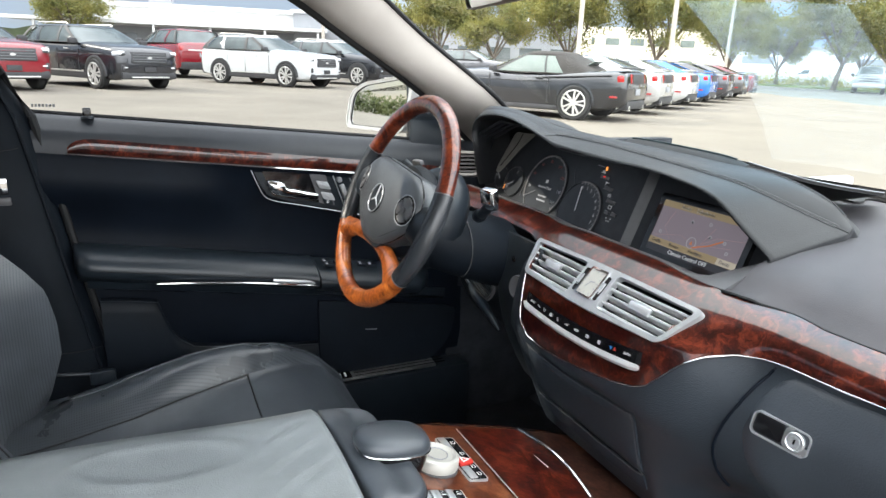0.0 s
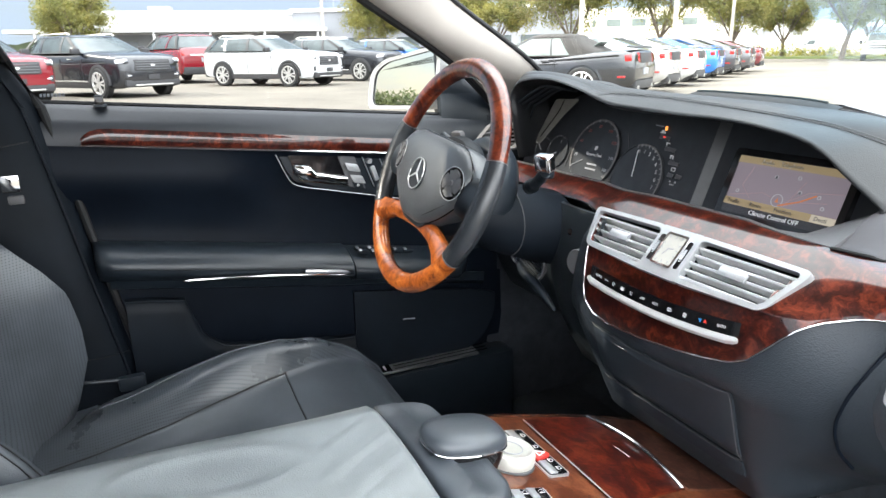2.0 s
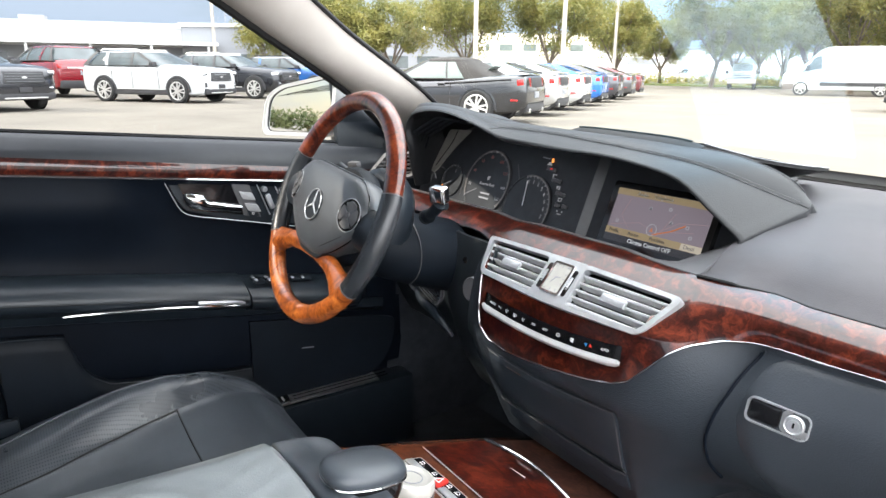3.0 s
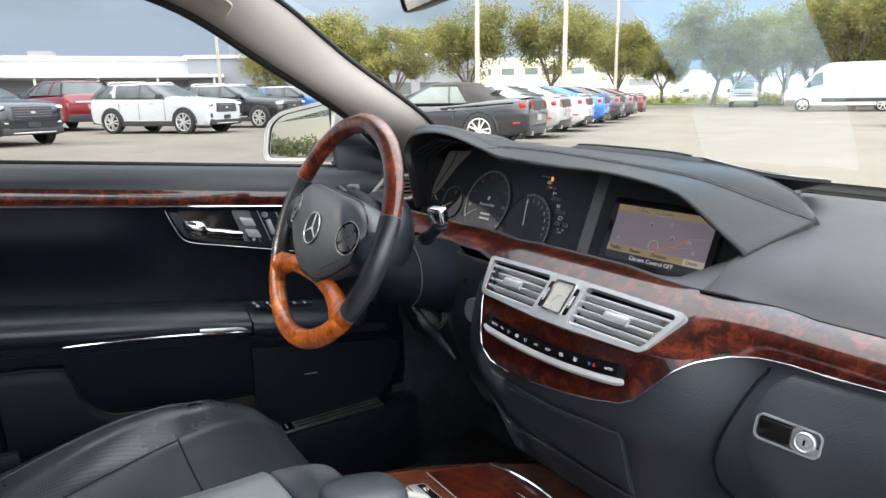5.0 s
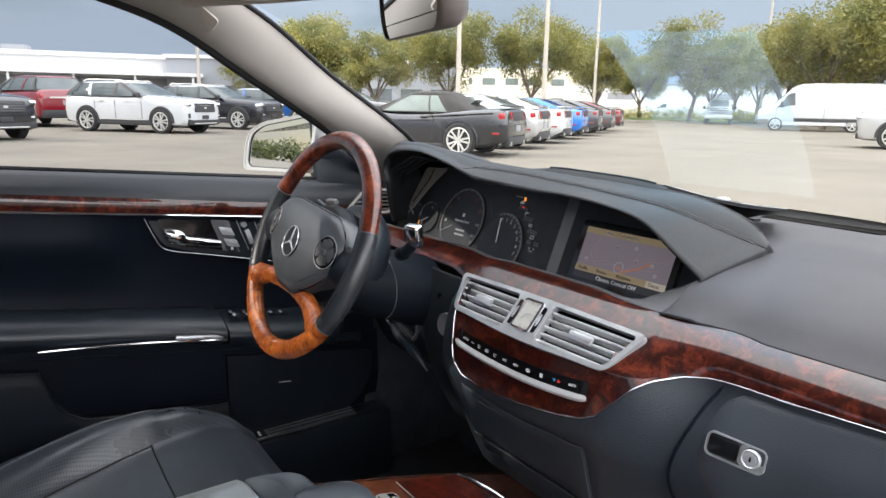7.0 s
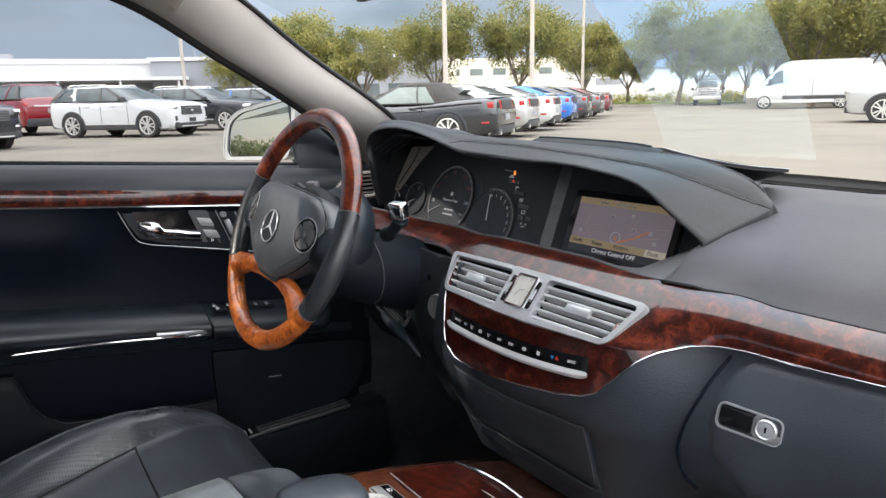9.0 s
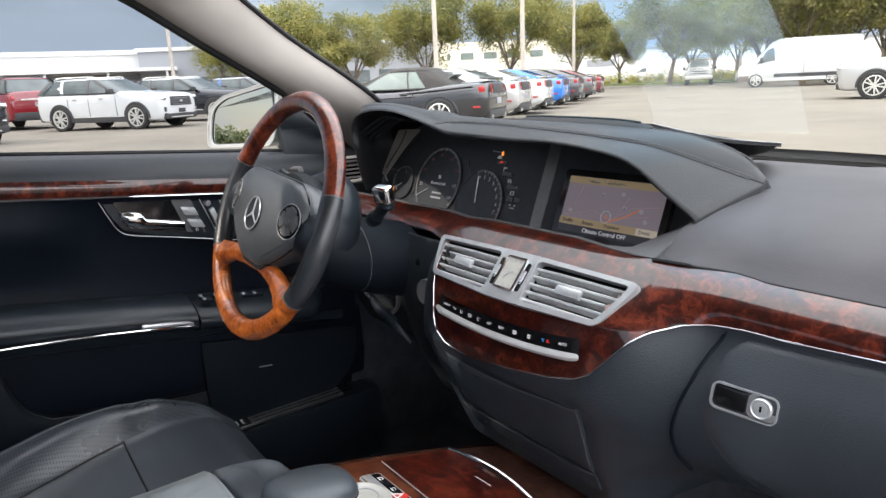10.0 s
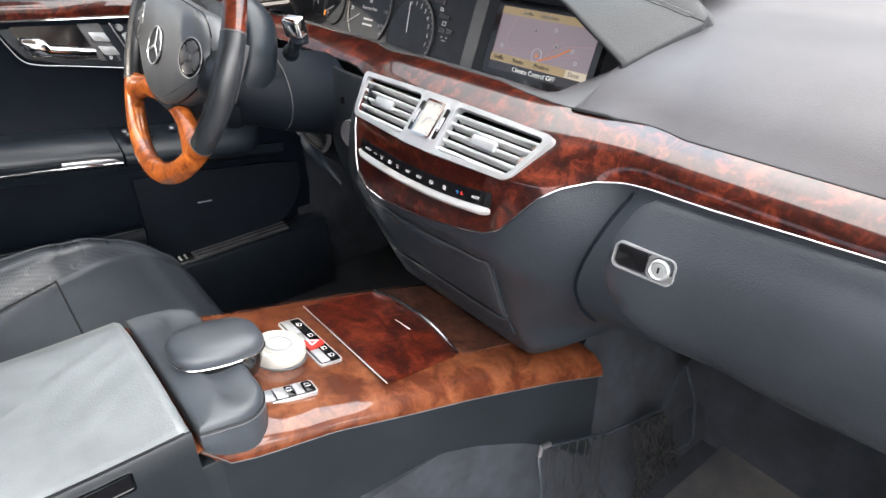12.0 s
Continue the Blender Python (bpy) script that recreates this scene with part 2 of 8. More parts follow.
GREEN_LED = glow("green_led", (0.1, 0.9, 0.6), 1.5)
SCREEN = glow("map_screen", (0.36, 0.30, 0.35), 0.20)
SCREEN_BAR = glow("screen_bar", (0.55, 0.42, 0.24), 0.17)
SCREEN_DARK = glow("screen_dark", (0.03, 0.03, 0.035), 0.4)
SCREEN_INK = material("screen_ink", (0.02, 0.02, 0.03), 0.4)
SCREEN_MARK = glow("screen_mark", (0.5, 0.5, 0.54), 0.24)
SCREEN_ROAD = glow("screen_road", (0.42, 0.30, 0.33), 0.26)
SCREEN_ROUTE = glow("screen_route", (0.62, 0.22, 0.10), 0.30)
SCREEN_PALE = glow("screen_pale", (0.62, 0.55, 0.44), 0.28)
DIAL_RING = material("dial_ring_grey", (0.105, 0.10, 0.10), 0.5, mottle=0.1, mottle_scale=60)
HOOD_GREY = material("hood_grey", (0.20, 0.19, 0.175), 0.55, mottle=0.08, mottle_scale=40)
DIAL_RED = material("dial_red_ink", (0.16, 0.045, 0.04), 0.5, mottle=0.1, mottle_scale=60)
RED_LAMP = glow("red_lamp", (0.8, 0.05, 0.04), 0.5)
DIAL_INK = glow("dial_ink", (0.6, 0.6, 0.62), 0.17)
AMBER = glow("amber_lamp", (1.0, 0.35, 0.08), 0.6)
GLASS = clear_glass("side_glass", (0.66, 0.675, 0.69), 0.3)
WINDSCREEN = clear_glass("windscreen_glass", (0.88, 0.90, 0.885), 0.45)
MIRROR = material("mirror", (0.9, 0.92, 0.92), 0.01, metal=1.0)
BODY_WHITE = material("car_body_paint", (0.62, 0.62, 0.60), 0.3, coat=0.6, mottle=0.03, mottle_scale=3)


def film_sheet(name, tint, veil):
    """A painted reflection: straight through, with a faint milky veil over it."""
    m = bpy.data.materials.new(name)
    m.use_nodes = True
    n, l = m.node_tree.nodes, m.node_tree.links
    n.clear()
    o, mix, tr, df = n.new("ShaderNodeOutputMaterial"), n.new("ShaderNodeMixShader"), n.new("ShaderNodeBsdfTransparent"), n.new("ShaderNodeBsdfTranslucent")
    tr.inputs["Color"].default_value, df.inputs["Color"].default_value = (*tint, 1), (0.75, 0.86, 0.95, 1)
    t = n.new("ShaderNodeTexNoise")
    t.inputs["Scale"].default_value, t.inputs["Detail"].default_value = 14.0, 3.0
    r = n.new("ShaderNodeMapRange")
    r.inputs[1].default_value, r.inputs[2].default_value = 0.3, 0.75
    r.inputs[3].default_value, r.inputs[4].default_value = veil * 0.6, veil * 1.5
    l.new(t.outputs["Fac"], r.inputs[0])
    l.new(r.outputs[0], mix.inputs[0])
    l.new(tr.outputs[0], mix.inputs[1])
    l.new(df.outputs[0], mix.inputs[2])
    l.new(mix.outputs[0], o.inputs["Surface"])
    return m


def perforated(name, color, rough, spec, axes, pitch):
    """Leather with a regular field of small punched holes, laid out on two of the object's axes."""
    m = material(name, color, rough, spec=spec, grain=0.12, grain_scale=700, mottle=0.25, mottle_scale=9, rough_var=0.06, voronoi=True)
    n, l = m.node_tree.nodes, m.node_tree.links
    b = n["Principled BSDF"]
    tc, sp, cb = n.new("ShaderNodeTexCoord"), n.new("ShaderNodeSeparateXYZ"), n.new("ShaderNodeCombineXYZ")
    v, r, mx = n.new("ShaderNodeTexVoronoi"), n.new("ShaderNodeMapRange"), n.new("ShaderNodeMix")
    v.voronoi_dimensions = "2D"
    v.inputs["Scale"].default_value, v.inputs["Randomness"].default_value = 1.0 / pitch, 0.0
    r.inputs[1].default_value, r.inputs[2].default_value, r.inputs[3].default_value, r.inputs[4].default_value = 0.14, 0.27, 0.45, 1.0
    mx.data_type, mx.blend_type = "RGBA", "MULTIPLY"
    mx.inputs[0].default_value = 1.0
    l.new(tc.outputs["Object"], sp.inputs[0])
    l.new(sp.outputs[axes[0]], cb.inputs[0])
    l.new(sp.outputs[axes[1]], cb.inputs[1])
    l.new(cb.outputs[0], v.inputs["Vector"])
    l.new(v.outputs["Distance"], r.inputs[0])
    src = b.inputs["Base Color"].links[0].from_socket
    l.new(src, mx.inputs[6])
    l.new(r.outputs[0], mx.inputs[7])
    l.new(mx.outputs[2], b.inputs["Base Color"])
    sm_ = n.new("ShaderNodeMath")
    sm_.operation = "MULTIPLY"
    sm_.inputs[1].default_value = spec
    l.new(r.outputs[0], sm_.inputs[0])
    l.new(sm_.outputs[0], b.inputs["Specular IOR Level"])
    return m


LEATHER_PERF = perforated("perforated_leather", (0.044, 0.051, 0.060), 0.30, 0.55, (0, 1), 0.0044)
LEATHER_PERF_BACK = perforated("perforated_back_leather", (0.046, 0.053, 0.062), 0.34, 0.5, (1, 2), 0.0044)
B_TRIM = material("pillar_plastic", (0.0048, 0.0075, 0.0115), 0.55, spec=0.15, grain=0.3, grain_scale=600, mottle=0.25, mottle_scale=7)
# veils that stand in for reflections in the windscreen
GLARE_LOW = film_sheet("milky_glare", (0.95, 0.95, 0.93), 0.035)
GLARE = film_sheet("bluish_glare", (0.70, 0.86, 0.98), 0.05)
MIRROR_SHELL = material("mirror_shell", (0.13, 0.11, 0.10), 0.45, grain=0.2, grain_scale=500, mottle=0.1)

# ---- building kit ----
def V(*a):
    return Vector(a)


def finish(name, bm, mat, smooth=True, angle=38):
    bmesh.ops.recalc_face_normals(bm, faces=bm.faces)
    me = bpy.data.meshes.new(name)
    bm.to_mesh(me)
    bm.free()
    me.materials.append(mat)
    if smooth:
        me.polygons.foreach_set("use_smooth", [True] * len(me.polygons))
        me.set_sharp_from_angle(angle=radians(angle))
    return me


def part(name, bm, mat, parent, label="", smooth=True, angle=38):
    """One mesh object under a thing or a part; vertices are given in the world, or in the thing's own space when it stands at the origin."""
    ob = new(name, finish(name, bm, mat, smooth, angle))
    ob.parent = parent
    ob.matrix_parent_inverse = parent_world(parent).inverted()
    return tagged(ob, label)


def parent_world(ob):
    m = Matrix.Identity(4)
    while ob is not None:
        m = ob.matrix_parent_inverse @ ob.matrix_basis @ m if ob.parent else ob.matrix_basis @ m
        ob = ob.parent
    return m


def thing(name, at, label, category, group="", kind=""):
    e = new(name)
    e.empty_display_size = 0.05
    e.location = at
    return tagged(e, label, category, group, kind)


def single(name, bm, mat, label, category="", group="", kind="", smooth=True, angle=38):
    return tagged(new(name, finish(name, bm, mat, smooth, angle)), label, category, group, kind)


def grid(rows, close_u=False, close_v=False, cap=False, skip=None):
    """A skin over rows of points; close_v joins each row's ends, close_u the last row to the first, cap fills the first and last rows."""
    bm = bmesh.new()
    vs = [[bm.verts.new(p) for p in r] for r in rows]
    nu, nv = len(rows), len(rows[0])
    for i in range(nu if close_u else nu - 1):
        for j in range(nv if close_v else nv - 1):
            q = (vs[i][j], vs[i][(j + 1) % nv], vs[(i + 1) % nu][(j + 1) % nv], vs[(i + 1) % nu][j])
            if skip and skip(sum((v.co for v in q), Vector()) / 4):
                continue
            if len({tuple(round(c, 6) for c in v.co) for v in q}) > 2:
                try:
                    bm.faces.new(q)
                except ValueError:
                    pass
    if cap:
        for r in (vs[0], vs[-1]):
            try:
                bm.faces.new(r)
            except ValueError:
                pass
    bmesh.ops.remove_doubles(bm, verts=bm.verts, dist=1e-5)
    return bm


def solid(rows, thick, direction=None, skip=None):
    """A skin given thickness, along its normals or a direction."""
    bm = grid(rows, skip=skip)
    bmesh.ops.recalc_face_normals(bm, faces=bm.faces)
    bm.normal_update()
    if direction is None:
        off = {v: v.co - v.normal * thick for v in bm.verts}
    else:
        off = {v: v.co + Vector(direction) * thick for v in bm.verts}
    edges = [e for e in bm.edges if len(e.link_faces) == 1]
    faces = list(bm.faces)
    twin = {v: bm.verts.new(off[v]) for v in list(bm.verts)}
    for f in faces:
        bm.faces.new([twin[v] for v in reversed(f.verts)])
    for e in edges:
        a, b = e.verts
        bm.faces.new((a, b, twin[b], twin[a]))
    return bm


def spline(pts, n):
    """Catmull-Rom through the points, n steps a span."""
    p = [Vector(q) for q in pts]
    p = [p[0] * 2 - p[1]] + p + [p[-1] * 2 - p[-2]]
    out = []
    for i in range(1, len(p) - 2):
        for k in range(n):
            t = k / n
            a, b, c, d = p[i - 1:i + 3]
            out.append(0.5 * ((2 * b) + (c - a) * t + (2 * a - 5 * b + 4 * c - d) * t * t + (3 * b - a - 3 * c + d) * t ** 3))
    return out + [p[-2].copy()]


def tube(pts, r, n=8, closed=False, flat=1.0, up=None, cap=True):
    """A round or flattened rod along points; r is a number or one for each point."""
    pts = [Vector(p) for p in pts]
    rr = r if isinstance(r, (list, tuple)) else [r] * len(pts)
    rows, k = [], len(pts)
    ref = Vector(up) if up else None
    for i, p in enumerate(pts):
        a = pts[(i - 1) % k] if closed or i else pts[i]
        b = pts[(i + 1) % k] if closed or i < k - 1 else pts[i]
        t = (b - a).normalized()
        u = ref or (Vector((0, 0, 1)) if abs(t.z) < 0.9 else Vector((1, 0, 0)))
        s = t.cross(u).normalized()
        w = s.cross(t).normalized()
        rows.append([p + s * math.cos(2 * math.pi * j / n) * rr[i] + w * math.sin(2 * math.pi * j / n) * rr[i] * flat for j in range(n)])
    return grid(rows, close_u=closed, close_v=True, cap=cap and not closed)


def box(size, m=None, bevel=0.0, seg=2):
    bm = bmesh.new()
    bmesh.ops.create_cube(bm, size=1.0)
    bmesh.ops.scale(bm, vec=size, verts=bm.verts)
    if bevel:
        bmesh.ops.bevel(bm, geom=bm.edges[:], offset=bevel, segments=seg, profile=0.6, affect="EDGES")
    if m is not None:
        bmesh.ops.transform(bm, matrix=m, verts=bm.verts)
    return bm


def lathe(profile, m=None, n=24):
    """profile: (radius, height) pairs turned about local z."""
    rows = [[Vector((r * math.cos(2 * math.pi * j / n), r * math.sin(2 * math.pi * j / n), h)) for j in range(n)] for r, h in profile]
    bm = grid(rows, close_v=True, cap=True)
    if m is not None:
        bmesh.ops.transform(bm, matrix=m, verts=bm.verts)
    return bm


def plate(outline, thick, m=None, bevel=0.0):
    """A flat outline in local x, y given depth down local -z, its upper rim bevelled."""
    bm = bmesh.new()
    top = [bm.verts.new((x, y, 0)) for x, y in outline]
    low = [bm.verts.new((x, y, -thick)) for x, y in outline]
    f = bm.faces.new(top)
    bm.faces.new(list(reversed(low)))
    for i in range(len(top)):
        j = (i + 1) % len(top)
        bm.faces.new((top[i], low[i], low[j], top[j]))
    if bevel:
        bmesh.ops.bevel(bm, geom=list(f.edges), offset=bevel, segments=2, profile=0.6, affect="EDGES")
    if m is not None:
        bmesh.ops.transform(bm, matrix=m, verts=bm.verts)
    return bm


def ring_plate(outer, inner, thick, m=None):
    """A flat frame between two outlines with as many points each."""
    k = len(outer)
    rows = [[Vector((*outer[i], -thick)) for i in range(k)], [Vector((*outer[i], 0)) for i in range(k)],
            [Vector((*inner[i], 0)) for i in range(k)], [Vector((*inner[i], -thick)) for i in range(k)]]
    bm = grid(rows, close_u=True, close_v=True)
    if m is not None:
        bmesh.ops.transform(bm, matrix=m, verts=bm.verts)
    return bm


def join(*bms):
    out = bms[0]
    for b in bms[1:]:
        me = bpy.data.meshes.new("tmp")
        b.to_mesh(me)
        b.free()
        out.from_mesh(me)
        bpy.data.meshes.remove(me)
    return out


def basis(origin, xdir, normal):
    """A pose whose local x runs along xdir and whose local z is the normal."""
    z = Vector(normal).normalized()
    x = Vector(xdir)
    x = (x - z * x.dot(z)).normalized()
    y = z.cross(x)
    return Matrix.Translation(origin) @ Matrix((x, y, z)).transposed().to_4x4()


def rounded(w, h, r, n=4, cx=0, cy=0):
    """A rounded rectangle's outline."""
    o = []
    for k, (sx, sy) in enumerate(((1, 1), (-1, 1), (-1, -1), (1, -1))):
        for i in range(n + 1):
            a = math.pi / 2 * (k + i / n)
            o.append((cx + sx * (w / 2 - r) + r * math.cos(a), cy + sy * (h / 2 - r) + r * math.sin(a)))
    return o


def lettering(name, body, size, m, mat, parent, depth=0.0003, align="CENTER"):
    """Raised characters in the built-in font, as a mesh."""
    cu = bpy.data.curves.new(name, "FONT")
    cu.body, cu.size, cu.extrude, cu.align_x, cu.align_y, cu.resolution_u = body, size, depth, align, "CENTER", 2
    ob = bpy.data.objects.new(name, cu)
    scene.collection.objects.link(ob)
    me = bpy.data.meshes.new_from_object(ob.evaluated_get(bpy.context.evaluated_depsgraph_get()))
    bpy.data.objects.remove(ob)
    me.transform(m)
    me.materials.clear()
    me.materials.append(mat)
    out = new(name, me)
    out.parent = parent
    out.matrix_parent_inverse = parent_world(parent).inverted()
    return out


def lerp(a, b, t):
    return a + (b - a) * t


def smooth(a, b, x):
    t = min(1, max(0, (x - a) / (b - a)))
    return t * t * (3 - 2 * t)


def table(pairs):
    xs, ys = zip(*pairs)
    return lambda x: float(np.interp(x, xs, ys))


def steps(a, b, n):
    return [a + (b - a) * i / n for i in range(n + 1)]

# ---- dashboard ----
wood_low = table([(-0.74, 0.940), (-0.25, 0.942), (-0.20, 0.938), (-0.178, 0.925), (-0.163, 0.905), (-0.1575, 0.87), (-0.155, 0.84), (-0.146, 0.815), (-0.12, 0.799),
                  (-0.084, 0.794), (-0.024, 0.798), (0.029, 0.804), (0.098, 0.816), (0.142, 0.827), (0.167, 0.840), (0.186, 0.862), (0.207, 0.888), (0.224, 0.901),
                  (0.252, 0.912), (0.284, 0.918), (0.317, 0.921), (0.378, 0.9225), (0.53, 0.932), (0.74, 0.94)])
wood_top = table([(-0.74, 0.966), (-0.30, 0.967), (-0.15, 0.973), (0.05, 0.973), (0.2, 0.970), (0.32, 0.965), (0.74, 0.966)])
face_mid = table([(0.60, 0.012), (0.642, -0.009), (0.70, -0.033), (0.775, -0.056), (0.785, -0.066), (0.80, -0.067), (0.85, -0.060), (0.88, -0.056),
                  (0.902, -0.051), (0.925, -0.027), (0.947, 0.0), (0.950, 0.003), (0.957, 0.012), (0.9645, 0.0222), (0.9695, 0.031), (0.972, 0.039), (0.9732, 0.050), (0.974, 0.068)])
face_side = table([(0.60, 0.27), (0.62, 0.22), (0.66, 0.15), (0.69, 0.080), (0.705, 0.046), (0.72, 0.022), (0.74, 0.0), (0.76, -0.013), (0.78, -0.021), (0.80, -0.0255), (0.815, -0.0262), (0.83, -0.0255), (0.85, -0.0205), (0.87, -0.0125), (0.89, 0.0),
                   (0.905, 0.0105), (0.93, 0.016), (0.940, 0.0195), (0.947, 0.0245), (0.9525, 0.0305), (0.957, 0.0375), (0.9605, 0.045), (0.963, 0.0525), (0.965, 0.060), (0.967, 0.070)])


def dash_y(x, z):
    """How far ahead the dashboard's face lies."""
    return 0.028 * smooth(0.27, 0.42, x) * smooth(0.935, 0.80, z) + lerp(face_mid(z), face_side(z), smooth(0.15, 0.30, abs(x)))


dashboard = thing("dashboard", (0, 0.2, 0.55), "black leather-grained dashboard with a glossy burl walnut band", "dashboard")
xs = sorted(set(steps(-0.74, -0.22, 14) + steps(-0.20, -0.12, 24) + steps(-0.1, 0.1, 12) + steps(0.1, 0.34, 36) + steps(0.36, 0.74, 14)))
FIXED = [0.970, 0.9665, 0.964, 0.961, 0.9585, 0.956, 0.9535, 0.951, 0.948, 0.945, 0.941, 0.936, 0.930, 0.922, 0.914, 0.907, 0.902, 0.898, 0.893, 0.880, 0.865, 0.85, 0.83, 0.81, 0.797]
rows = []
for x in xs:
    a, b = wood_top(x), wood_low(x)
    zs = [a] + [min(a - 0.0003 * (i + 1), max(z, b + 0.0004 * (len(FIXED) - i))) for i, z in enumerate(FIXED)] + [b]
    rows.append([V(x, dash_y(x, z), z) for z in zs])


def in_vent(c):
    """Where the veneer is cut out behind the two vents."""
    return 0.040 < abs(c.x) < 0.180 - (0.944 - c.z) * 0.42 and 0.897 < c.z < 0.944


wood = part("wood_trim", solid(rows, 0.006, (0, 1, 0), in_vent), WOOD, dashboard, "glossy dark red burl walnut trim", angle=60)
part("chrome_strip", tube([V(x, dash_y(x, wood_low(x)) - 0.001, wood_low(x) - 0.001) for x in xs], 0.0010, 8), CHROME, dashboard, "thin chrome strip")

# upper skin towards the windscreen
top_z = table([(0.05, 0.962), (0.07, 0.975), (0.09, 0.992), (0.115, 1.004), (0.16, 1.018), (0.25, 1.033), (0.4, 1.034), (0.55, 1.027), (0.75, 1.005), (0.95, 0.965)])
scuttle = lambda x: 0.80 - 0.55 * abs(x) ** 2.0
rows = []
for x in steps(0.184, 0.34, 26) + steps(0.36, 0.78, 14):
    e = dash_y(x, wood_top(x))
    f = scuttle(x)
    ys = [e - 0.003, e + 0.004, e + 0.012, e + 0.022, e + 0.035, e + 0.05] + steps(e + 0.07, f, 16)
    dz = wood_top(x) - top_z(e)
    rows.append([V(x, y, top_z(y) + dz * max(0, 1 - (y - e) / 0.1) + 0.001) for y in ys])
part("upper_pad", solid(rows, 0.012, (0, 0, -1)), DASH_TOP, dashboard, "matt dark grey grained upper pad")
part("pad_joint", tube([r[0] + V(0, 0, -0.001) for r in rows], 0.0022, 6), RUBBER, dashboard, "dark joint along the pad")
rows = [[V(x, y, top_z(y) - 0.002) for y in steps(0.17, scuttle(x), 12)] for x in steps(-0.76, 0.186, 24)]
part("upper_pad", solid(rows, 0.012, (0, 0, -1)), DASH_TOP, dashboard, "matt dark grey grained upper pad")

# lower face: centre body, glove box surround
rows = []
for x in xs:
    if x < -0.2:
        continue
    a = wood_low(x) + 0.004
    bot = lerp(0.60, 0.695 + 0.055 * smooth(0.3, 0.62, x), smooth(0.13, 0.32, abs(x)))
    rows.append([V(x, dash_y(x, lerp(a, bot, s)) + 0.004, lerp(a, bot, s)) for s in steps(0, 1, 16)] + [V(x, 0.33, bot - 0.01)])
part("lower_body", solid(rows, 0.008, (0, 1, 0)), DASH_SHADED, dashboard, "black grained lower dash", angle=60)

# glove box lid, set a little proud, with its latch
rows = []
for x in steps(0.31, 0.735, 26):
    a = wood_low(x) - 0.007
    low = 0.705 + 0.055 * smooth(0.3, 0.62, x)
    r = []
    for s in steps(0, 1, 18):
        z = lerp(a, low, s)
        xx = x + (0.045 * (s ** 1.3) * (1 - (x - 0.31) / 0.43) - 0.035 * math.sin(math.pi * min(1, s * 1.1)) * (1 - (x - 0.31) / 0.43))
        r.append(V(xx, dash_y(xx, z) - 0.001 + 0.007 * (smooth(0.33, 0.31, x) + smooth(0.03, 0, s)), z))
    rows.append(r)
lid = part("glovebox_lid", solid(rows, 0.006, (0, 1, 0)), DASH, dashboard, "black grained glove box lid", angle=60)
gx, gz = 0.3385, 0.852
gm = basis((gx, dash_y(gx, gz) - 0.004, gz), (0.062, 0.012, -0.0035), (0.19, -0.96, 0.20))
latch = part("latch", ring_plate(rounded(0.069, 0.030, 0.008), rounded(0.0655, 0.0265, 0.0065), 0.008, gm), SILVER, lid, "chrome-framed latch")
part("latch_flap", plate(rounded(0.035, 0.0235, 0.004, cx=-0.0145), 0.006, gm @ Matrix.Translation((0, 0, -0.002)), 0.002), GLOSS_BLACK, lid)
part("lock_plate", plate(rounded(0.029, 0.0255, 0.006, cx=0.018), 0.006, gm @ Matrix.Translation((0, 0, -0.003))), DULL_METAL, lid)
part("lock_cylinder", lathe([(0.0112, -0.004), (0.0112, 0.001), (0.0098, 0.0025), (0.0086, 0.001), (0.0064, 0.001), (0.006, 0.0018), (0.0, 0.0018)], gm @ Matrix.Translation((0.018, 0, 0))), SILVER, lid, "chrome lock barrel")
gap_line = spline([(0.300, 0.025, 0.914), (0.290, 0.010, 0.890), (0.281, 0.002, 0.860), (0.272, -0.005, 0.828), (0.266, -0.007, 0.795), (0.267, -0.004, 0.76), (0.276, 0.004, 0.738)], 6)
part("lid_gap", tube([V(p.x, dash_y(p.x, p.z) - 0.0022, p.z) for p in gap_line], 0.0021, 8), DOOR_SKIN, dashboard, "dark gap round the glove box lid")
part("keyhole", box((0.0022, 0.006, 0.001), gm @ Matrix.Translation((0.018, 0, 0.0019))), GLOSS_BLACK, lid)

# ash tray flap under the climate panel
rows = []
for u in steps(0, 1, 20):
    x = lerp(-0.138, 0.147, u)
    zt = lerp(0.772, 0.785, u) - 0.012 * math.sin(math.pi * u)
    r = []
    for s in steps(0, 1, 12):
        z = lerp(zt, 0.676, s)
        xx = lerp(x, x * 0.985, s)
        edge = 0.004 * (smooth(0.03, 0, u) + smooth(0.97, 1, u) + smooth(0.04, 0, s) + smooth(0.96, 1, s))
        r.append(V(xx, dash_y(xx, z) - 0.003 + edge, z))
    rows.append(r)
tray = part("ashtray_flap", solid(rows, 0.006, (0, 1, 0)), TRAY_PLASTIC, dashboard, "satin black ash tray flap", angle=60)
part("flap_joint", tube([r[0] + V(0, -0.004, 0.001) for r in rows], 0.0006, 5), GREY_PLASTIC, tray)
part("flap_joint", tube([p + V(0.001, -0.004, 0) for p in rows[-1]], 0.0006, 5), GREY_PLASTIC, tray)
part("flap_joint", tube([r[-1] + V(0, -0.004, -0.002) for r in rows], 0.0006, 5), GREY_PLASTIC, tray)
part("flap_mark", tube([V(x, dash_y(x, 0.757) - 0.0035, 0.757 - 0.02 * (x + 0.066)) for x in steps(-0.086, -0.050, 4)], 0.0009, 6), CHROME, tray)
rows = []
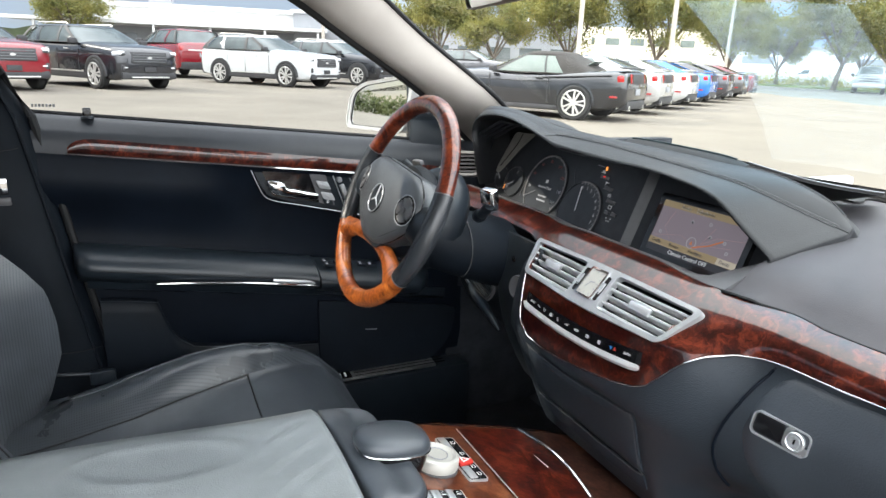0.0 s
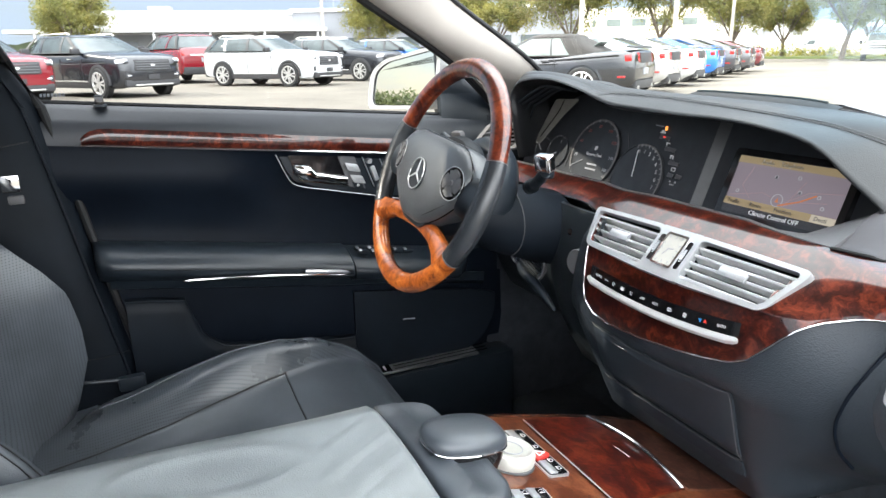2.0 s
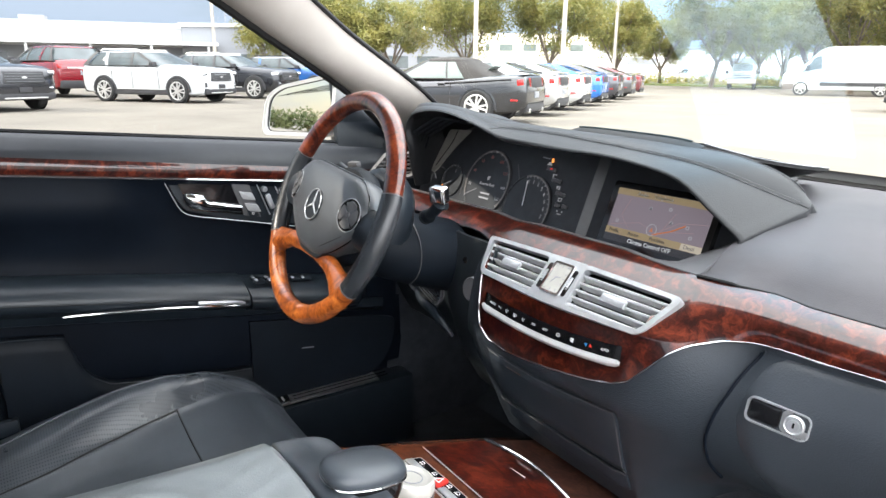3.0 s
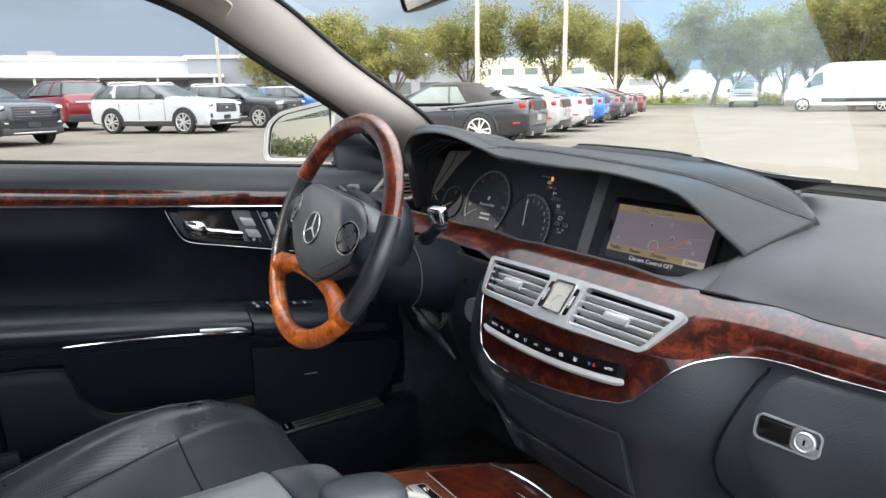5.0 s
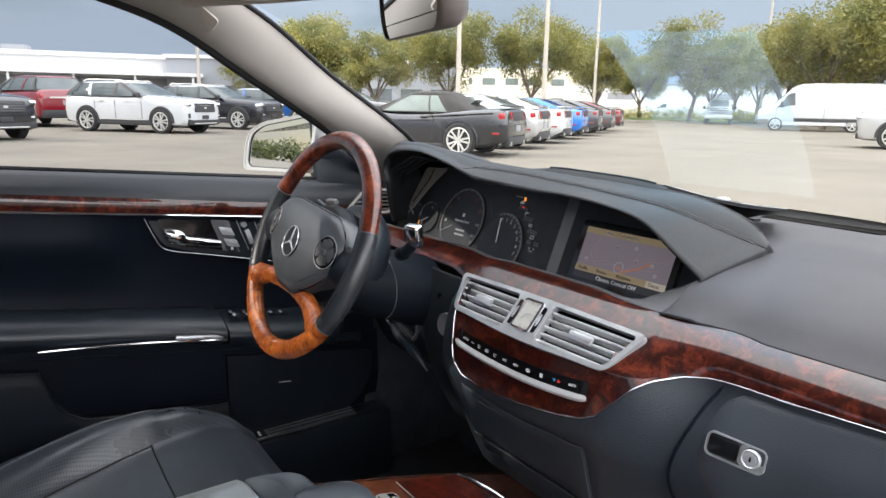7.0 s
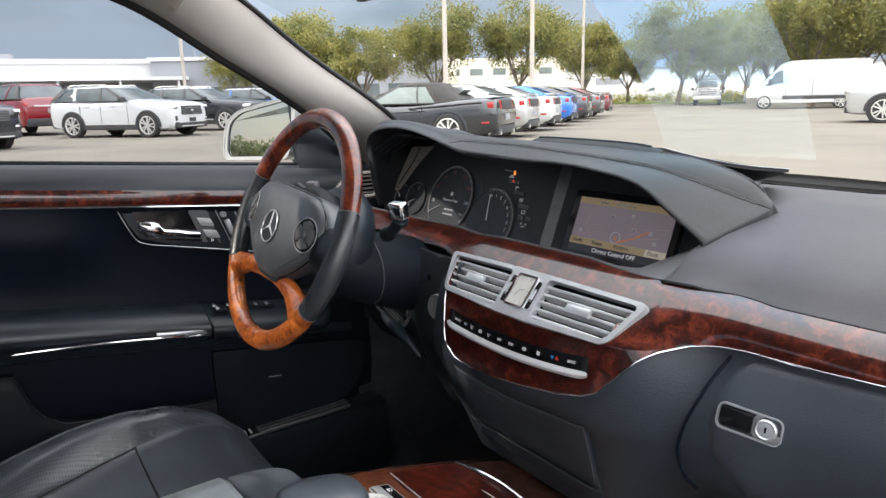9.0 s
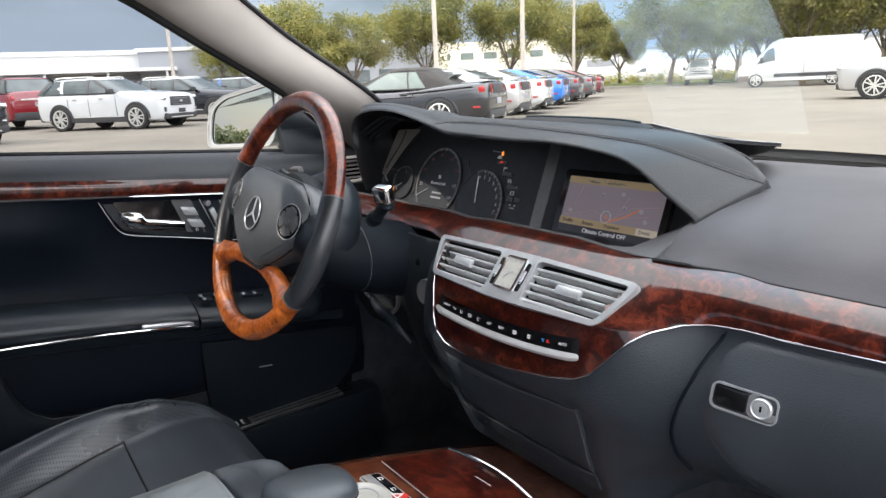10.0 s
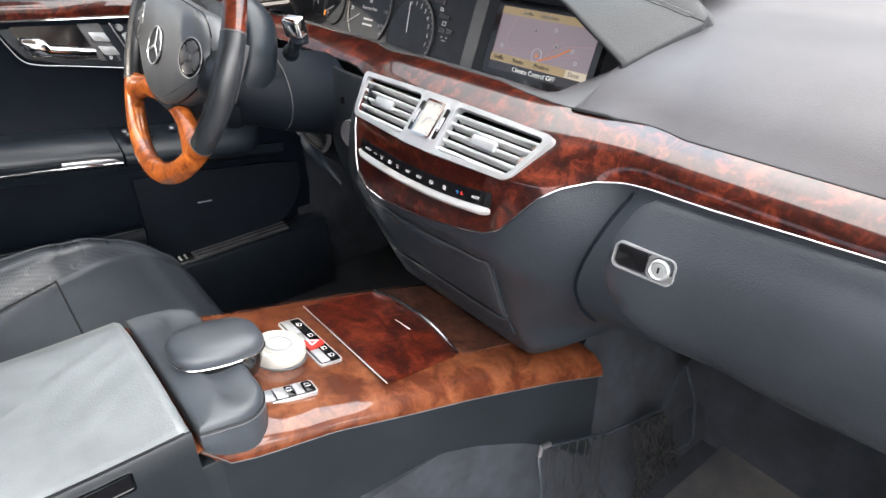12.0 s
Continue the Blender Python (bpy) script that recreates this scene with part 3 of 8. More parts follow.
for u in steps(0, 1, 16):
    x = lerp(-0.13, 0.145, u)
    r = []
    for s in steps(0, 1, 5):
        z = lerp(0.671, 0.645, s)
        r.append(V(x, dash_y(x, z) - 0.003 + 0.004 * (smooth(0.04, 0, u) + smooth(0.96, 1, u)), z))
    rows.append(r)
part("lower_flap", solid(rows, 0.006, (0, 1, 0)), TRAY_PLASTIC, dashboard, "satin black lower flap", angle=60)

# ---- centre air vents ----
vent = thing("centre_vents", (0, 0, 0.9), "satin silver centre air vents with an analogue clock", "air vent")
vm = basis((0, -0.0255, 0.924), (1, 0, 0), (0, -0.75, 0.66))


def on_vent(x, y, z=0.0):
    """The vent panel is slightly arched across."""
    return vm @ V(x, y, z + 0.006 - 0.20 * x * x)


def vent_mesh(outline, thick, lift=0.0, inner=None):
    k = len(outline)
    if inner:
        rows = [[on_vent(*p, lift - thick) for p in outline], [on_vent(*p, lift) for p in outline], [on_vent(*p, lift) for p in inner], [on_vent(*p, lift - thick) for p in inner]]
        return grid(rows, close_u=True, close_v=True)
    rows = [[on_vent(*p, lift - thick) for p in outline], [on_vent(*p, lift) for p in outline]]
    return grid(rows, close_v=True, cap=True)


def poly(corners, r, n=5):
    """A polygon with rounded corners, n+1 points a corner."""
    out, k = [], len(corners)
    for i in range(k):
        p, a, b = Vector(corners[i]), Vector(corners[i - 1]), Vector(corners[(i + 1) % k])
        da, db = (a - p).normalized(), (b - p).normalized()
        for j in range(n + 1):
            t = j / n
            out.append(tuple((p + da * r) * (1 - t) ** 2 + p * 2 * t * (1 - t) + (p + db * r) * t * t))
    return out


def dense(outline, step=0.012):
    out = []
    for i, p in enumerate(outline):
        q = outline[(i + 1) % len(outline)]
        d = math.dist(p, q)
        k = max(1, int(d / step))
        out += [(lerp(p[0], q[0], j / k), lerp(p[1], q[1], j / k)) for j in range(k)]
    return out


for side in (-1, 1):
    outer = [(side * 0.031, 0.033), (side * 0.199, 0.033), (side * 0.168, -0.036), (side * 0.031, -0.043)]
    inner = [(side * 0.037, 0.0265), (side * 0.187, 0.0265), (side * 0.163, -0.029), (side * 0.037, -0.036)]
    o, i_ = poly(outer, 0.013, 6), poly(inner, 0.009, 6)
    fr = part("vent_frame", vent_mesh(o, 0.012, 0.004, i_), SILVER, vent, "satin silver frame")
    well = [(side * 0.037, 0.0265), (side * 0.187, 0.0265), (side * 0.163, -0.029), (side * 0.037, -0.036)]
    part("vent_well", vent_mesh(poly(well, 0.009, 6), 0.004, -0.022), GLOSS_BLACK, vent)
    for k in range(5):
        yy = 0.0185 - k * 0.0118
        xe = 0.184 - (0.0265 - yy) * 0.42
        a, b = side * 0.038, side * xe
        rows = []
        for u in steps(0, 1, 10):
            x = lerp(a, b, u)
            y = yy - 0.0035 * abs(1 - (u if side > 0 else u)) * 0.6
            rows.append([on_vent(x, y + 0.0021, -0.0015), on_vent(x, y + 0.0008, 0.0006), on_vent(x, y - 0.0016, -0.0005), on_vent(x, y - 0.0045, -0.014), on_vent(x, y - 0.0025, -0.014)])
        part("slat", grid(rows, close_v=True, cap=True), BAR_SILVER, vent)
    tx = side * 0.108
    part("vent_tab", box((0.042, 0.013, 0.006), basis(on_vent(tx, -0.0045, 0.003), (1, 0, 0), (0, -0.75, 0.66)), 0.002), SILVER, vent, "silver direction tab")
    # thumb wheel beside the clock
    part("wheel_slot", vent_mesh(poly([(side * 0.0225, 0.019), (side * 0.0300, 0.018), (side * 0.0300, -0.025), (side * 0.0225, -0.026)], 0.003), 0.003, 0.0050), GLOSS_BLACK, vent)
    tw = on_vent(side * 0.0262, -0.003, -0.0150)
    wm = basis(tw, (0, 1, 0.5), (1, 0, 0))
    part("thumb_wheel", grid([[wm @ V(r * math.cos(a), r * math.sin(a), h) for r, h in ((0.0200, -0.0024), (0.0228 - 0.0012 * (q % 2), -0.0018), (0.0228 - 0.0012 * (q % 2), 0.0018), (0.0200, 0.0024))] for q, a in enumerate(steps(0, 2 * math.pi, 72)[:-1])], close_u=True), SILVER, vent, "ribbed silver thumb wheel", angle=20)
part("centre_plate", vent_mesh(poly([(-0.0362, 0.0331), (0.0362, 0.0331), (0.0362, -0.0431), (-0.0362, -0.0431)], 0.001), 0.008, 0.0042), SILVER, vent, "satin silver centre plate")
clock = part("clock", vent_mesh(rounded(0.040, 0.052, 0.004, cy=-0.002), 0.004, 0.0065, rounded(0.034, 0.046, 0.002, cy=-0.002)), CHROME, vent, "square chrome-framed analogue clock")
part("clock_face", vent_mesh(rounded(0.034, 0.046, 0.002, cy=-0.002), 0.002, 0.0050), WHITE_PLASTIC, clock, "cream dial")
for k in range(12):
    a = math.radians(30 * k)
    s = 1 / max(abs(math.sin(a)) / 0.0145, abs(math.cos(a)) / 0.0195)
    px, py = math.sin(a) * s, math.cos(a) * s - 0.002
    part("hour_mark", box((0.0011, 0.004, 0.0006), vm @ pose(px, py, 0.0128, 0, 0, -30 * k)), GREY_INK, clock)
for ang, ln, w in ((78, 0.0105, 0.0015), (210, 0.014, 0.0011)):
    part("clock_hand", box((w, ln, 0.0006), vm @ pose(0, -0.002, 0.0136, 0, 0, -ang) @ pose(0, ln / 2 - 0.002, 0)), GREY_INK, clock)

# ---- climate panel ----
climate = thing("climate_panel", (0, -0.06, 0.85), "climate control strip of silver keys on gloss black", "control panel")


def strip(x0, x1, z0, z1, out, round_out=0.0, n=22):
    """A strip following the face between two heights given at its ends and centre."""
    rows = []
    for u in steps(0, 1, n):
        x = lerp(x0, x1, u)
        a, b = z0(x), z1(x)
        r = []
        for s in steps(0, 1, 4):
            z = lerp(a, b, s)
            r.append(V(x, dash_y(x, z) - out - round_out * math.sin(math.pi * s) + 0.006 * (u < 0.001 or u > 0.999), z))
        rows.append([V(x, dash_y(x, a) + 0.004, a)] + r + [V(x, dash_y(x, b) + 0.004, b)])
    return grid(rows, cap=True)


bar_z = lambda x: 0.842 + 0.47 * x * x + 0.022 * x
part("key_panel", strip(-0.150, 0.158, lambda x: bar_z(x) + 0.0235, lambda x: bar_z(x) + 0.0050, 0.002), GLOSS_BLACK, climate, "gloss black key panel")
part("silver_bar", strip(-0.148, 0.149, lambda x: bar_z(x) + 0.0048, lambda x: bar_z(x) - 0.0055, 0.0035, 0.0035), BAR_SILVER, climate, "long silver rocker bar")


def on_bar(x, dz=0.0):
    z = bar_z(x) + 0.0145 + dz
    slope = 0.94 * x + 0.022
    return basis((x, dash_y(x, z) - 0.0035, z), (1, 0, slope), (0, -1, 0.12))


def symbol(kind, m):
    """Small printed key symbols: a fan, air streams, a seat, a screen."""
    if kind == "arrows":
        return join(plate([(-0.0042, 0.0018), (-0.0008, 0.0018), (-0.0025, -0.0016)], 0.0004, m), plate([(0.0008, -0.0016), (0.0042, -0.0016), (0.0025, 0.0018)], 0.0004, m))
    if kind == "fan":
        return join(*[lathe([(0.0019, 0), (0.0019, 0.0004), (0, 0.0004)], m @ pose(0.0027 * math.cos(a), 0.0027 * math.sin(a), 0), 10) for a in steps(0.6, 0.6 + 1.5 * math.pi, 3)])
    if kind == "screen":
        return join(ring_plate(poly([(-0.005, -0.0025), (0.005, -0.0025), (0.004, 0.003), (-0.004, 0.003)], 0.001), poly([(-0.004, -0.0016), (0.004, -0.0016), (0.0032, 0.0021), (-0.0032, 0.0021)], 0.0006), 0.0004, m),
                    *[box((0.0006, 0.006, 0.0004), m @ pose(dx, -0.0005, 0.0002, 0, 0, -12)) for dx in (-0.0018, 0.0, 0.0018)])
    return join(box((0.001, 0.006, 0.0004), m @ pose(-0.002, 0.0004, 0, 0, 0, 14)), box((0.005, 0.001, 0.0004), m @ pose(0.0, -0.0026, 0)), box((0.004, 0.0008, 0.0004), m @ pose(0.0026, 0.0016, 0)))


for x, word in ((-0.117, "AUTO"), (-0.017, "OFF"), (0.009, "REST"), (0.124, "AUTO")):
    lettering("key_label", word, 0.0050, on_bar(x), WHITE_INK, climate)
for x, kind in ((-0.098, "arrows"), (-0.081, "seat"), (-0.061, "screen"), (-0.041, "seat"), (0.036, "screen"), (0.064, "fan")):
    part("key_symbol", symbol(kind, on_bar(x) @ Matrix.Scale(0.8, 4)), WHITE_INK, climate)
part("down_arrow", plate([(-0.003, 0.002), (0.003, 0.002), (0, -0.003)], 0.0005, on_bar(0.090)), BLUE_INK, climate)
part("up_arrow", plate([(-0.003, -0.002), (0.003, -0.002), (0, 0.003)], 0.0005, on_bar(0.098)), RED_INK, climate)

# ---- instrument cowl ----
lip = [(-0.60, 0.085, 0.972), (-0.580, 0.06, 1.02), (-0.564, 0.045, 1.07), (-0.566, 0.040, 1.102), (-0.554, 0.040, 1.127), (-0.522, 0.040, 1.142), (-0.464, 0.040, 1.149), (-0.402, 0.040, 1.147), (-0.327, 0.040, 1.134),
       (-0.275, 0.040, 1.122), (-0.234, 0.040, 1.114), (-0.156, 0.044, 1.110), (-0.080, 0.048, 1.107), (-0.014, 0.053, 1.106), (0.048, 0.062, 1.099), (0.111, 0.075, 1.083), (0.160, 0.094, 1.041), (0.193, 0.109, 1.010)]
seam = [(-0.615, 0.11, 0.974), (-0.605, 0.09, 1.025), (-0.598, 0.075, 1.075), (-0.592, 0.07, 1.113), (-0.576, 0.068, 1.139), (-0.545, 0.066, 1.151), (-0.490, 0.075, 1.154), (-0.425, 0.078, 1.149), (-0.352, 0.074, 1.138),
        (-0.285, 0.062, 1.128), (-0.235, 0.078, 1.1262), (-0.16, 0.088, 1.124), (-0.09, 0.092, 1.120), (-0.02, 0.097, 1.115), (0.05, 0.107, 1.1085), (0.113, 0.132, 1.097), (0.172, 0.182, 1.069), (0.212, 0.235, 1.043)]
ridge = [(-0.65, 0.16, 0.98), (-0.655, 0.15, 1.03), (-0.65, 0.14, 1.08), (-0.635, 0.125, 1.12), (-0.615, 0.11, 1.144), (-0.590, 0.105, 1.155), (-0.545, 0.135, 1.153), (-0.47, 0.140, 1.146), (-0.40, 0.125, 1.141),
         (-0.332, 0.11, 1.136), (-0.26, 0.118, 1.131), (-0.185, 0.128, 1.1275), (-0.11, 0.138, 1.125), (-0.03, 0.150, 1.1225), (0.06, 0.169, 1.1175), (0.13, 0.195, 1.107), (0.186, 0.227, 1.080), (0.2085, 0.250, 1.047)]
back = [(-0.70, 0.36, 0.96), (-0.71, 0.36, 1.0), (-0.70, 0.37, 1.03), (-0.66, 0.38, 1.045), (-0.60, 0.40, 1.05), (-0.55, 0.42, 1.05), (-0.47, 0.43, 1.05), (-0.40, 0.43, 1.05), (-0.34, 0.43, 1.05),
        (-0.28, 0.43, 1.05), (-0.21, 0.43, 1.05), (-0.14, 0.42, 1.05), (-0.06, 0.41, 1.05), (0.02, 0.40, 1.048), (0.085, 0.37, 1.045), (0.14, 0.34, 1.04), (0.186, 0.30, 1.036), (0.2095, 0.262, 1.034)]
L, S, R, B = (spline(c, 4) for c in (lip, seam, ridge, back))
cowl = thing("instrument_cowl", (-0.2, 0.2, 1.0), "black leather instrument cowl with double stitching", "dashboard cowl")
rows = []
for k in range(len(L)):
    a, s, r, b = L[k], S[k], R[k], B[k]
    inward = (V(-0.21, 0.12, 0.99) - a)
    inward.y = 0
    inward = inward.normalized()
    e = a + inward * 0.009 + V(0, 0.006, 0)
    deep = a + inward * 0.016 + V(0, 0.125, 0)
    up = V(0, 0, 1)
    w = smooth(-0.50, -0.56, a.x)
    deep += V(-0.060 * w, 0, 0)
    rows.append([deep, e + inward * 0.004 * (1 - w) + V(-0.012 * w, 0.03, 0), e + V(0, 0.006, 0), e, a.lerp(e, 0.5) + V(0, -0.004, 0), a, a.lerp(s, 0.06) + up * 0.0008, a.lerp(s, 0.5) + up * 0.0012, a.lerp(s, 0.94) + up * 0.0006,
                 s, s.lerp(r, 0.08) + up * 0.0022, s.lerp(r, 0.3) + up * 0.0042, s.lerp(r, 0.6) + up * 0.0042, s.lerp(r, 0.88) + up * 0.0022, r, r.lerp(b, 0.05), r.lerp(b, 0.35), r.lerp(b, 0.7), b])
last = rows[-1]
rows.append([p + V(0.001, 0.0, -0.004) for p in last])
rows.append([p + V(-0.004, -0.002, -0.03) for p in last])
part("cowl_skin", grid(rows, cap=False), COWL_LEATHER, cowl, "black stitched leather", angle=70)
for off in (-0.0035, 0.0035):
    pts = [S[k] + (R[k] - L[k]).normalized() * off + V(0, -0.0004, 0.0012) for k in range(38, len(S) - 1)]
    part("stitching", tube(pts, 0.0007, 6), STITCH, cowl, "stitched seam")
part("seam_fold", tube([S[k] + V(0, -0.0003, -0.0002) for k in range(37, len(S))], 0.0012, 6), RUBBER, cowl)
part("seam_end", tube(spline([S[38] + V(0, -0.0005, 0.0005), S[37].lerp(L[37], 0.35) + V(0, 0, 0.001), S[36].lerp(L[36], 0.8) + V(0, 0, 0.001)], 4), 0.0009, 5), RUBBER, cowl)
for off in (0.0, 0.006):
    part("stitching", tube([R[k] + (B[k] - R[k]).normalized() * off + V(0, 0, 0.001) for k in range(30, len(R) - 2)], 0.0007, 5), STITCH, cowl, "stitched rear seam")

# ---- instrument cluster and display ----
cluster = thing("instrument_cluster", (-0.25, 0.12, 0.96), "dark instrument cluster with round dials behind a glass", "instrument cluster")
pm = basis((0, 0.126, 0.965), (1, 0, 0), (0, -1, 0.40))   # the panel's plane: local x across, y up along it
lip_z = table([(-0.60, 1.0), (-0.56, 1.10), (-0.46, 1.14), (-0.40, 1.138), (-0.275, 1.112), (-0.08, 1.10), (0.026, 1.096), (0.07, 1.088), (0.111, 1.075), (0.141, 1.05), (0.169, 1.024), (0.19, 1.0)])
rows = [[pm @ V(x, lerp(-0.03, (lip_z(x) - 0.965) * 1.077 - 0.014, s), -0.014 * smooth(-0.125, -0.108, x)) for s in steps(0, 1, 4)] for x in steps(-0.64, 0.175, 60)]
part("panel", solid(rows, 0.006, (0, 1, 0)), GAUGE_HAZE, cluster, "black panel with the glass's haze painted in")
rows = []
for x in steps(-0.62, 0.185, 30):
    k = smooth(0.105, 0.185, x)
    e = dash_y(x, wood_top(x))
    rows.append([V(x, e - 0.001, wood_top(x) + 0.001), V(x, e + 0.006, wood_top(x) + 0.0015 + 0.002 * k), V(x, e + 0.02 + 0.01 * k, wood_top(x) - 0.004 + 0.0175 * k), V(x, 0.126 + 0.014 * k, 0.944 + 0.065 * k)])
part("ledge", solid(rows, 0.010, (0, 0, -1)), GREY_PLASTIC, cluster, "dark grey ledge")
# the cluster glass's reflection painted as a pale plate, and the ribs under the hood's roof
part("hood_reflection", plate(poly([(-0.606, 0.036), (-0.586, 0.034), (-0.536, 0.104), (-0.498, 0.142), (-0.582, 0.138)], 0.010, 4), 0.002, pm @ pose(0, 0, 0.010)), HOOD_GREY, cluster, "pale grey plate painted as the glass's reflection")
part("wall_joint", tube(spline([pm @ V(x, y, 0.0108) for x, y in ((-0.590, 0.050), (-0.572, 0.080), (-0.556, 0.108), (-0.548, 0.137))], 5), 0.0012, 5), RUBBER, cluster)
for k in range(4):
    y = 0.052 + 0.014 * k
    part("hood_rib", tube([V(x, y, lip_z(x) - 0.006 - 0.003 * k) for x in steps(-0.552 - 0.006 * k, -0.40, 12)], 0.0022, 6), PLASTIC, cluster)
# pale frames that part the dials
for pts in (((-0.480, 0.0), (-0.476, 0.05), (-0.455, 0.085)), ((-0.325, 0.088), (-0.305, 0.05), (-0.300, 0.012))):
    part("dial_divider", tube(spline([pm @ V(x, y, 0.0012) for x, y in pts], 6), 0.0009, 5), GREY_PLASTIC, cluster)


def ring_arc(cx, cy, r0, r1, a0, a1, lift, n=36, sx=1.0):
    rows = [[pm @ V(cx + sx * r * math.cos(radians(a)), cy + r * math.sin(radians(a)), z) for r, z in ((r0, lift), (r1, lift))] for a in steps(a0, a1, n)]
    return solid(rows, 0.0006)


def dial(name, cx, cy, r, a0, a1, ticks, label, band=0.0):
    d = part(name, lathe([(r, -0.001), (r, 0.002), (r * 0.985, 0.0025), (r * 0.965, 0.002), (r * 0.95, 0.001), (0, 0.001)], pm @ pose(cx, cy, 0.002), 40), GAUGE_HAZE, cluster, label)
    part("dial_ring", ring_arc(cx, cy, r * (0.955 - band), r * 0.985, a0, a1, 0.0052), DIAL_RING if band else GREY_PLASTIC, d)
    for k in range(ticks):
        a = radians(lerp(a0, a1, k / (ticks - 1)))
        part("tick", box((r * 0.07, 0.0008, 0.0006), pm @ pose(cx + r * 0.93 * math.cos(a), cy + r * 0.93 * math.sin(a), 0.0055, 0, 0, math.degrees(a))), DIAL_INK, d)
    return d


SX, SY = -0.400, 0.0377
sp = dial("speedometer", SX, SY, 0.071, 212, -40, 17, "large speedometer dial", 0.03)
for word, ang in (("20", 189), ("40", 158), ("60", 128), ("80", 97), ("100", 60), ("120", 28), ("140", -4), ("160", -31)):
    a = radians(ang)
    lettering("dial_number", word, 0.0095, pm @ pose(SX + 0.055 * math.cos(a), SY + 0.055 * math.sin(a), 0.0042), DIAL_RED if word in ("40", "60", "80", "100", "120") else GREY_INK, sp)
lettering("dial_text", "Reserve Fuel", 0.0092, pm @ pose(SX + 0.003, SY - 0.003, 0.0045), DIAL_INK, sp)
part("fuel_symbol", join(box((0.005, 0.008, 0.0006), pm @ pose(SX + 0.002, SY + 0.0105, 0.0045)), box((0.0013, 0.007, 0.0006), pm @ pose(SX + 0.0065, SY + 0.011, 0.0045))), DIAL_INK, sp)
for dy, w in ((-0.0225, 0.030), (-0.032, 0.032)):
    part("odometer_bar", box((w, 0.0034, 0.0006), pm @ pose(SX + 0.006, SY + dy, 0.0045)), GREY_INK, sp)
part("needle", box((0.040, 0.0012, 0.0008), pm @ pose(SX - 0.0425, SY - 0.0255, 0.0055, 0, 0, 27)), DIAL_INK, sp)
TX, TY = -0.264, 0.0085
tc_ = dial("tachometer", TX, TY, 0.065, 108, -22, 15, "smaller rev counter dial", 0.02)
for k in range(8):
    a = radians(lerp(104, -12, k / 7))
    lettering("dial_number", str(k), 0.0105, pm @ pose(TX + 0.050 * math.cos(a), TY + 0.050 * math.sin(a), 0.0048), DIAL_INK, tc_)
part("needle", box((0.050, 0.0014, 0.0008), pm @ pose(TX - 0.011, TY + 0.026, 0.0055, 0, 0, 99)), WHITE_INK, tc_)
for cx, cy, r, nm in ((-0.522, 0.026, 0.036, "fuel_gauge"), (-0.577, 0.026, 0.026, "temperature_gauge")):
    d = dial(nm, cx, cy, r, 200, 70, 7, "small gauge with an amber needle")
    if nm == "fuel_gauge":
        part("needle", box((r * 0.75, 0.0014, 0.0008), pm @ pose(cx - r * 0.30, cy - r * 0.22, 0.0055, 0, 0, 26)), DIAL_INK, d)
        part("reserve_mark", box((0.0022, 0.010, 0.0008), pm @ pose(cx - r * 0.74, cy - r * 0.5, 0.0055)), AMBER, d)
        for word, dx, dy in (("1", 0.006, 0.022), ("0", -0.016, -0.017)):
            lettering("dial_number", word, 0.009, pm @ pose(cx + dx, cy + dy, 0.0048), DIAL_INK, d)
    else:
        part("needle", box((r * 0.8, 0.0012, 0.0008), pm @ pose(cx - r * 0.4, cy + r * 0.1, 0.0055, 0, 0, 140)), DIAL_INK, d)
# column of switches and lamps between cluster and display
for x, y in ((-0.228, 0.0894), (-0.206, 0.070), (-0.186, 0.0474), (-0.1845, 0.0265), (-0.1655, 0.0265)):
    w = 0.026 if y > 0.03 else 0.014
    k_ = part("lamp_key", box((w, 0.0075, 0.0025), pm @ pose(x, y, 0.003, 0, 0, -5), 0.0008, 1), GREY_PLASTIC, cluster)
    if y > 0.08:
        part("key_lamp", box((0.006, 0.0025, 0.0006), pm @ pose(x, y + 0.0005, 0.0044)), RED_LAMP, k_)
part("lamp_symbol", box((0.0055, 0.008, 0.0006), pm @ pose(-0.232, 0.106, 0.003, 0, 0, 20)), AMBER, cluster, "amber lamp")
part("lamp_text", box((0.020, 0.0022, 0.0006), pm @ pose(-0.250, 0.109, 0.003, 0, 0, -3)), GREY_INK, cluster)
for x, y, w, h in ((-0.237, 0.0975, 0.013, 0.0022), (-0.237, 0.1005, 0.007, 0.003), (-0.215, 0.0805, 0.010, 0.0018), (-0.218, 0.0785, 0.0018, 0.006), (-0.196, 0.060, 0.009, 0.0018), (-0.1985, 0.0575, 0.002, 0.005), (-0.193, 0.0565, 0.003, 0.004),
                   (-0.182, 0.0400, 0.009, 0.0016), (-0.186, 0.0370, 0.0014, 0.006), (-0.178, 0.0370, 0.0014, 0.006), (-0.182, 0.0345, 0.009, 0.0014), (-0.180, 0.0165, 0.003, 0.003), (-0.168, 0.0165, 0.003, 0.003), (-0.174, 0.0115, 0.010, 0.0018)):
    part("lamp_symbol", box((w, h, 0.0006), pm @ pose(x, y, 0.003)), DIAL_INK, cluster)

screen = thing("display_screen", (0.033, 0.14, 0.95), "lit navigation map display", "screen")
sm = basis((0.0325, 0.1365, 1.0), (1, 0, 0.004), (0, -1, 0.40))
part("screen_frame", ring_plate(rounded(0.204, 0.110, 0.006), rounded(0.183, 0.089, 0.002), 0.01, sm), GLOSS_BLACK, screen)
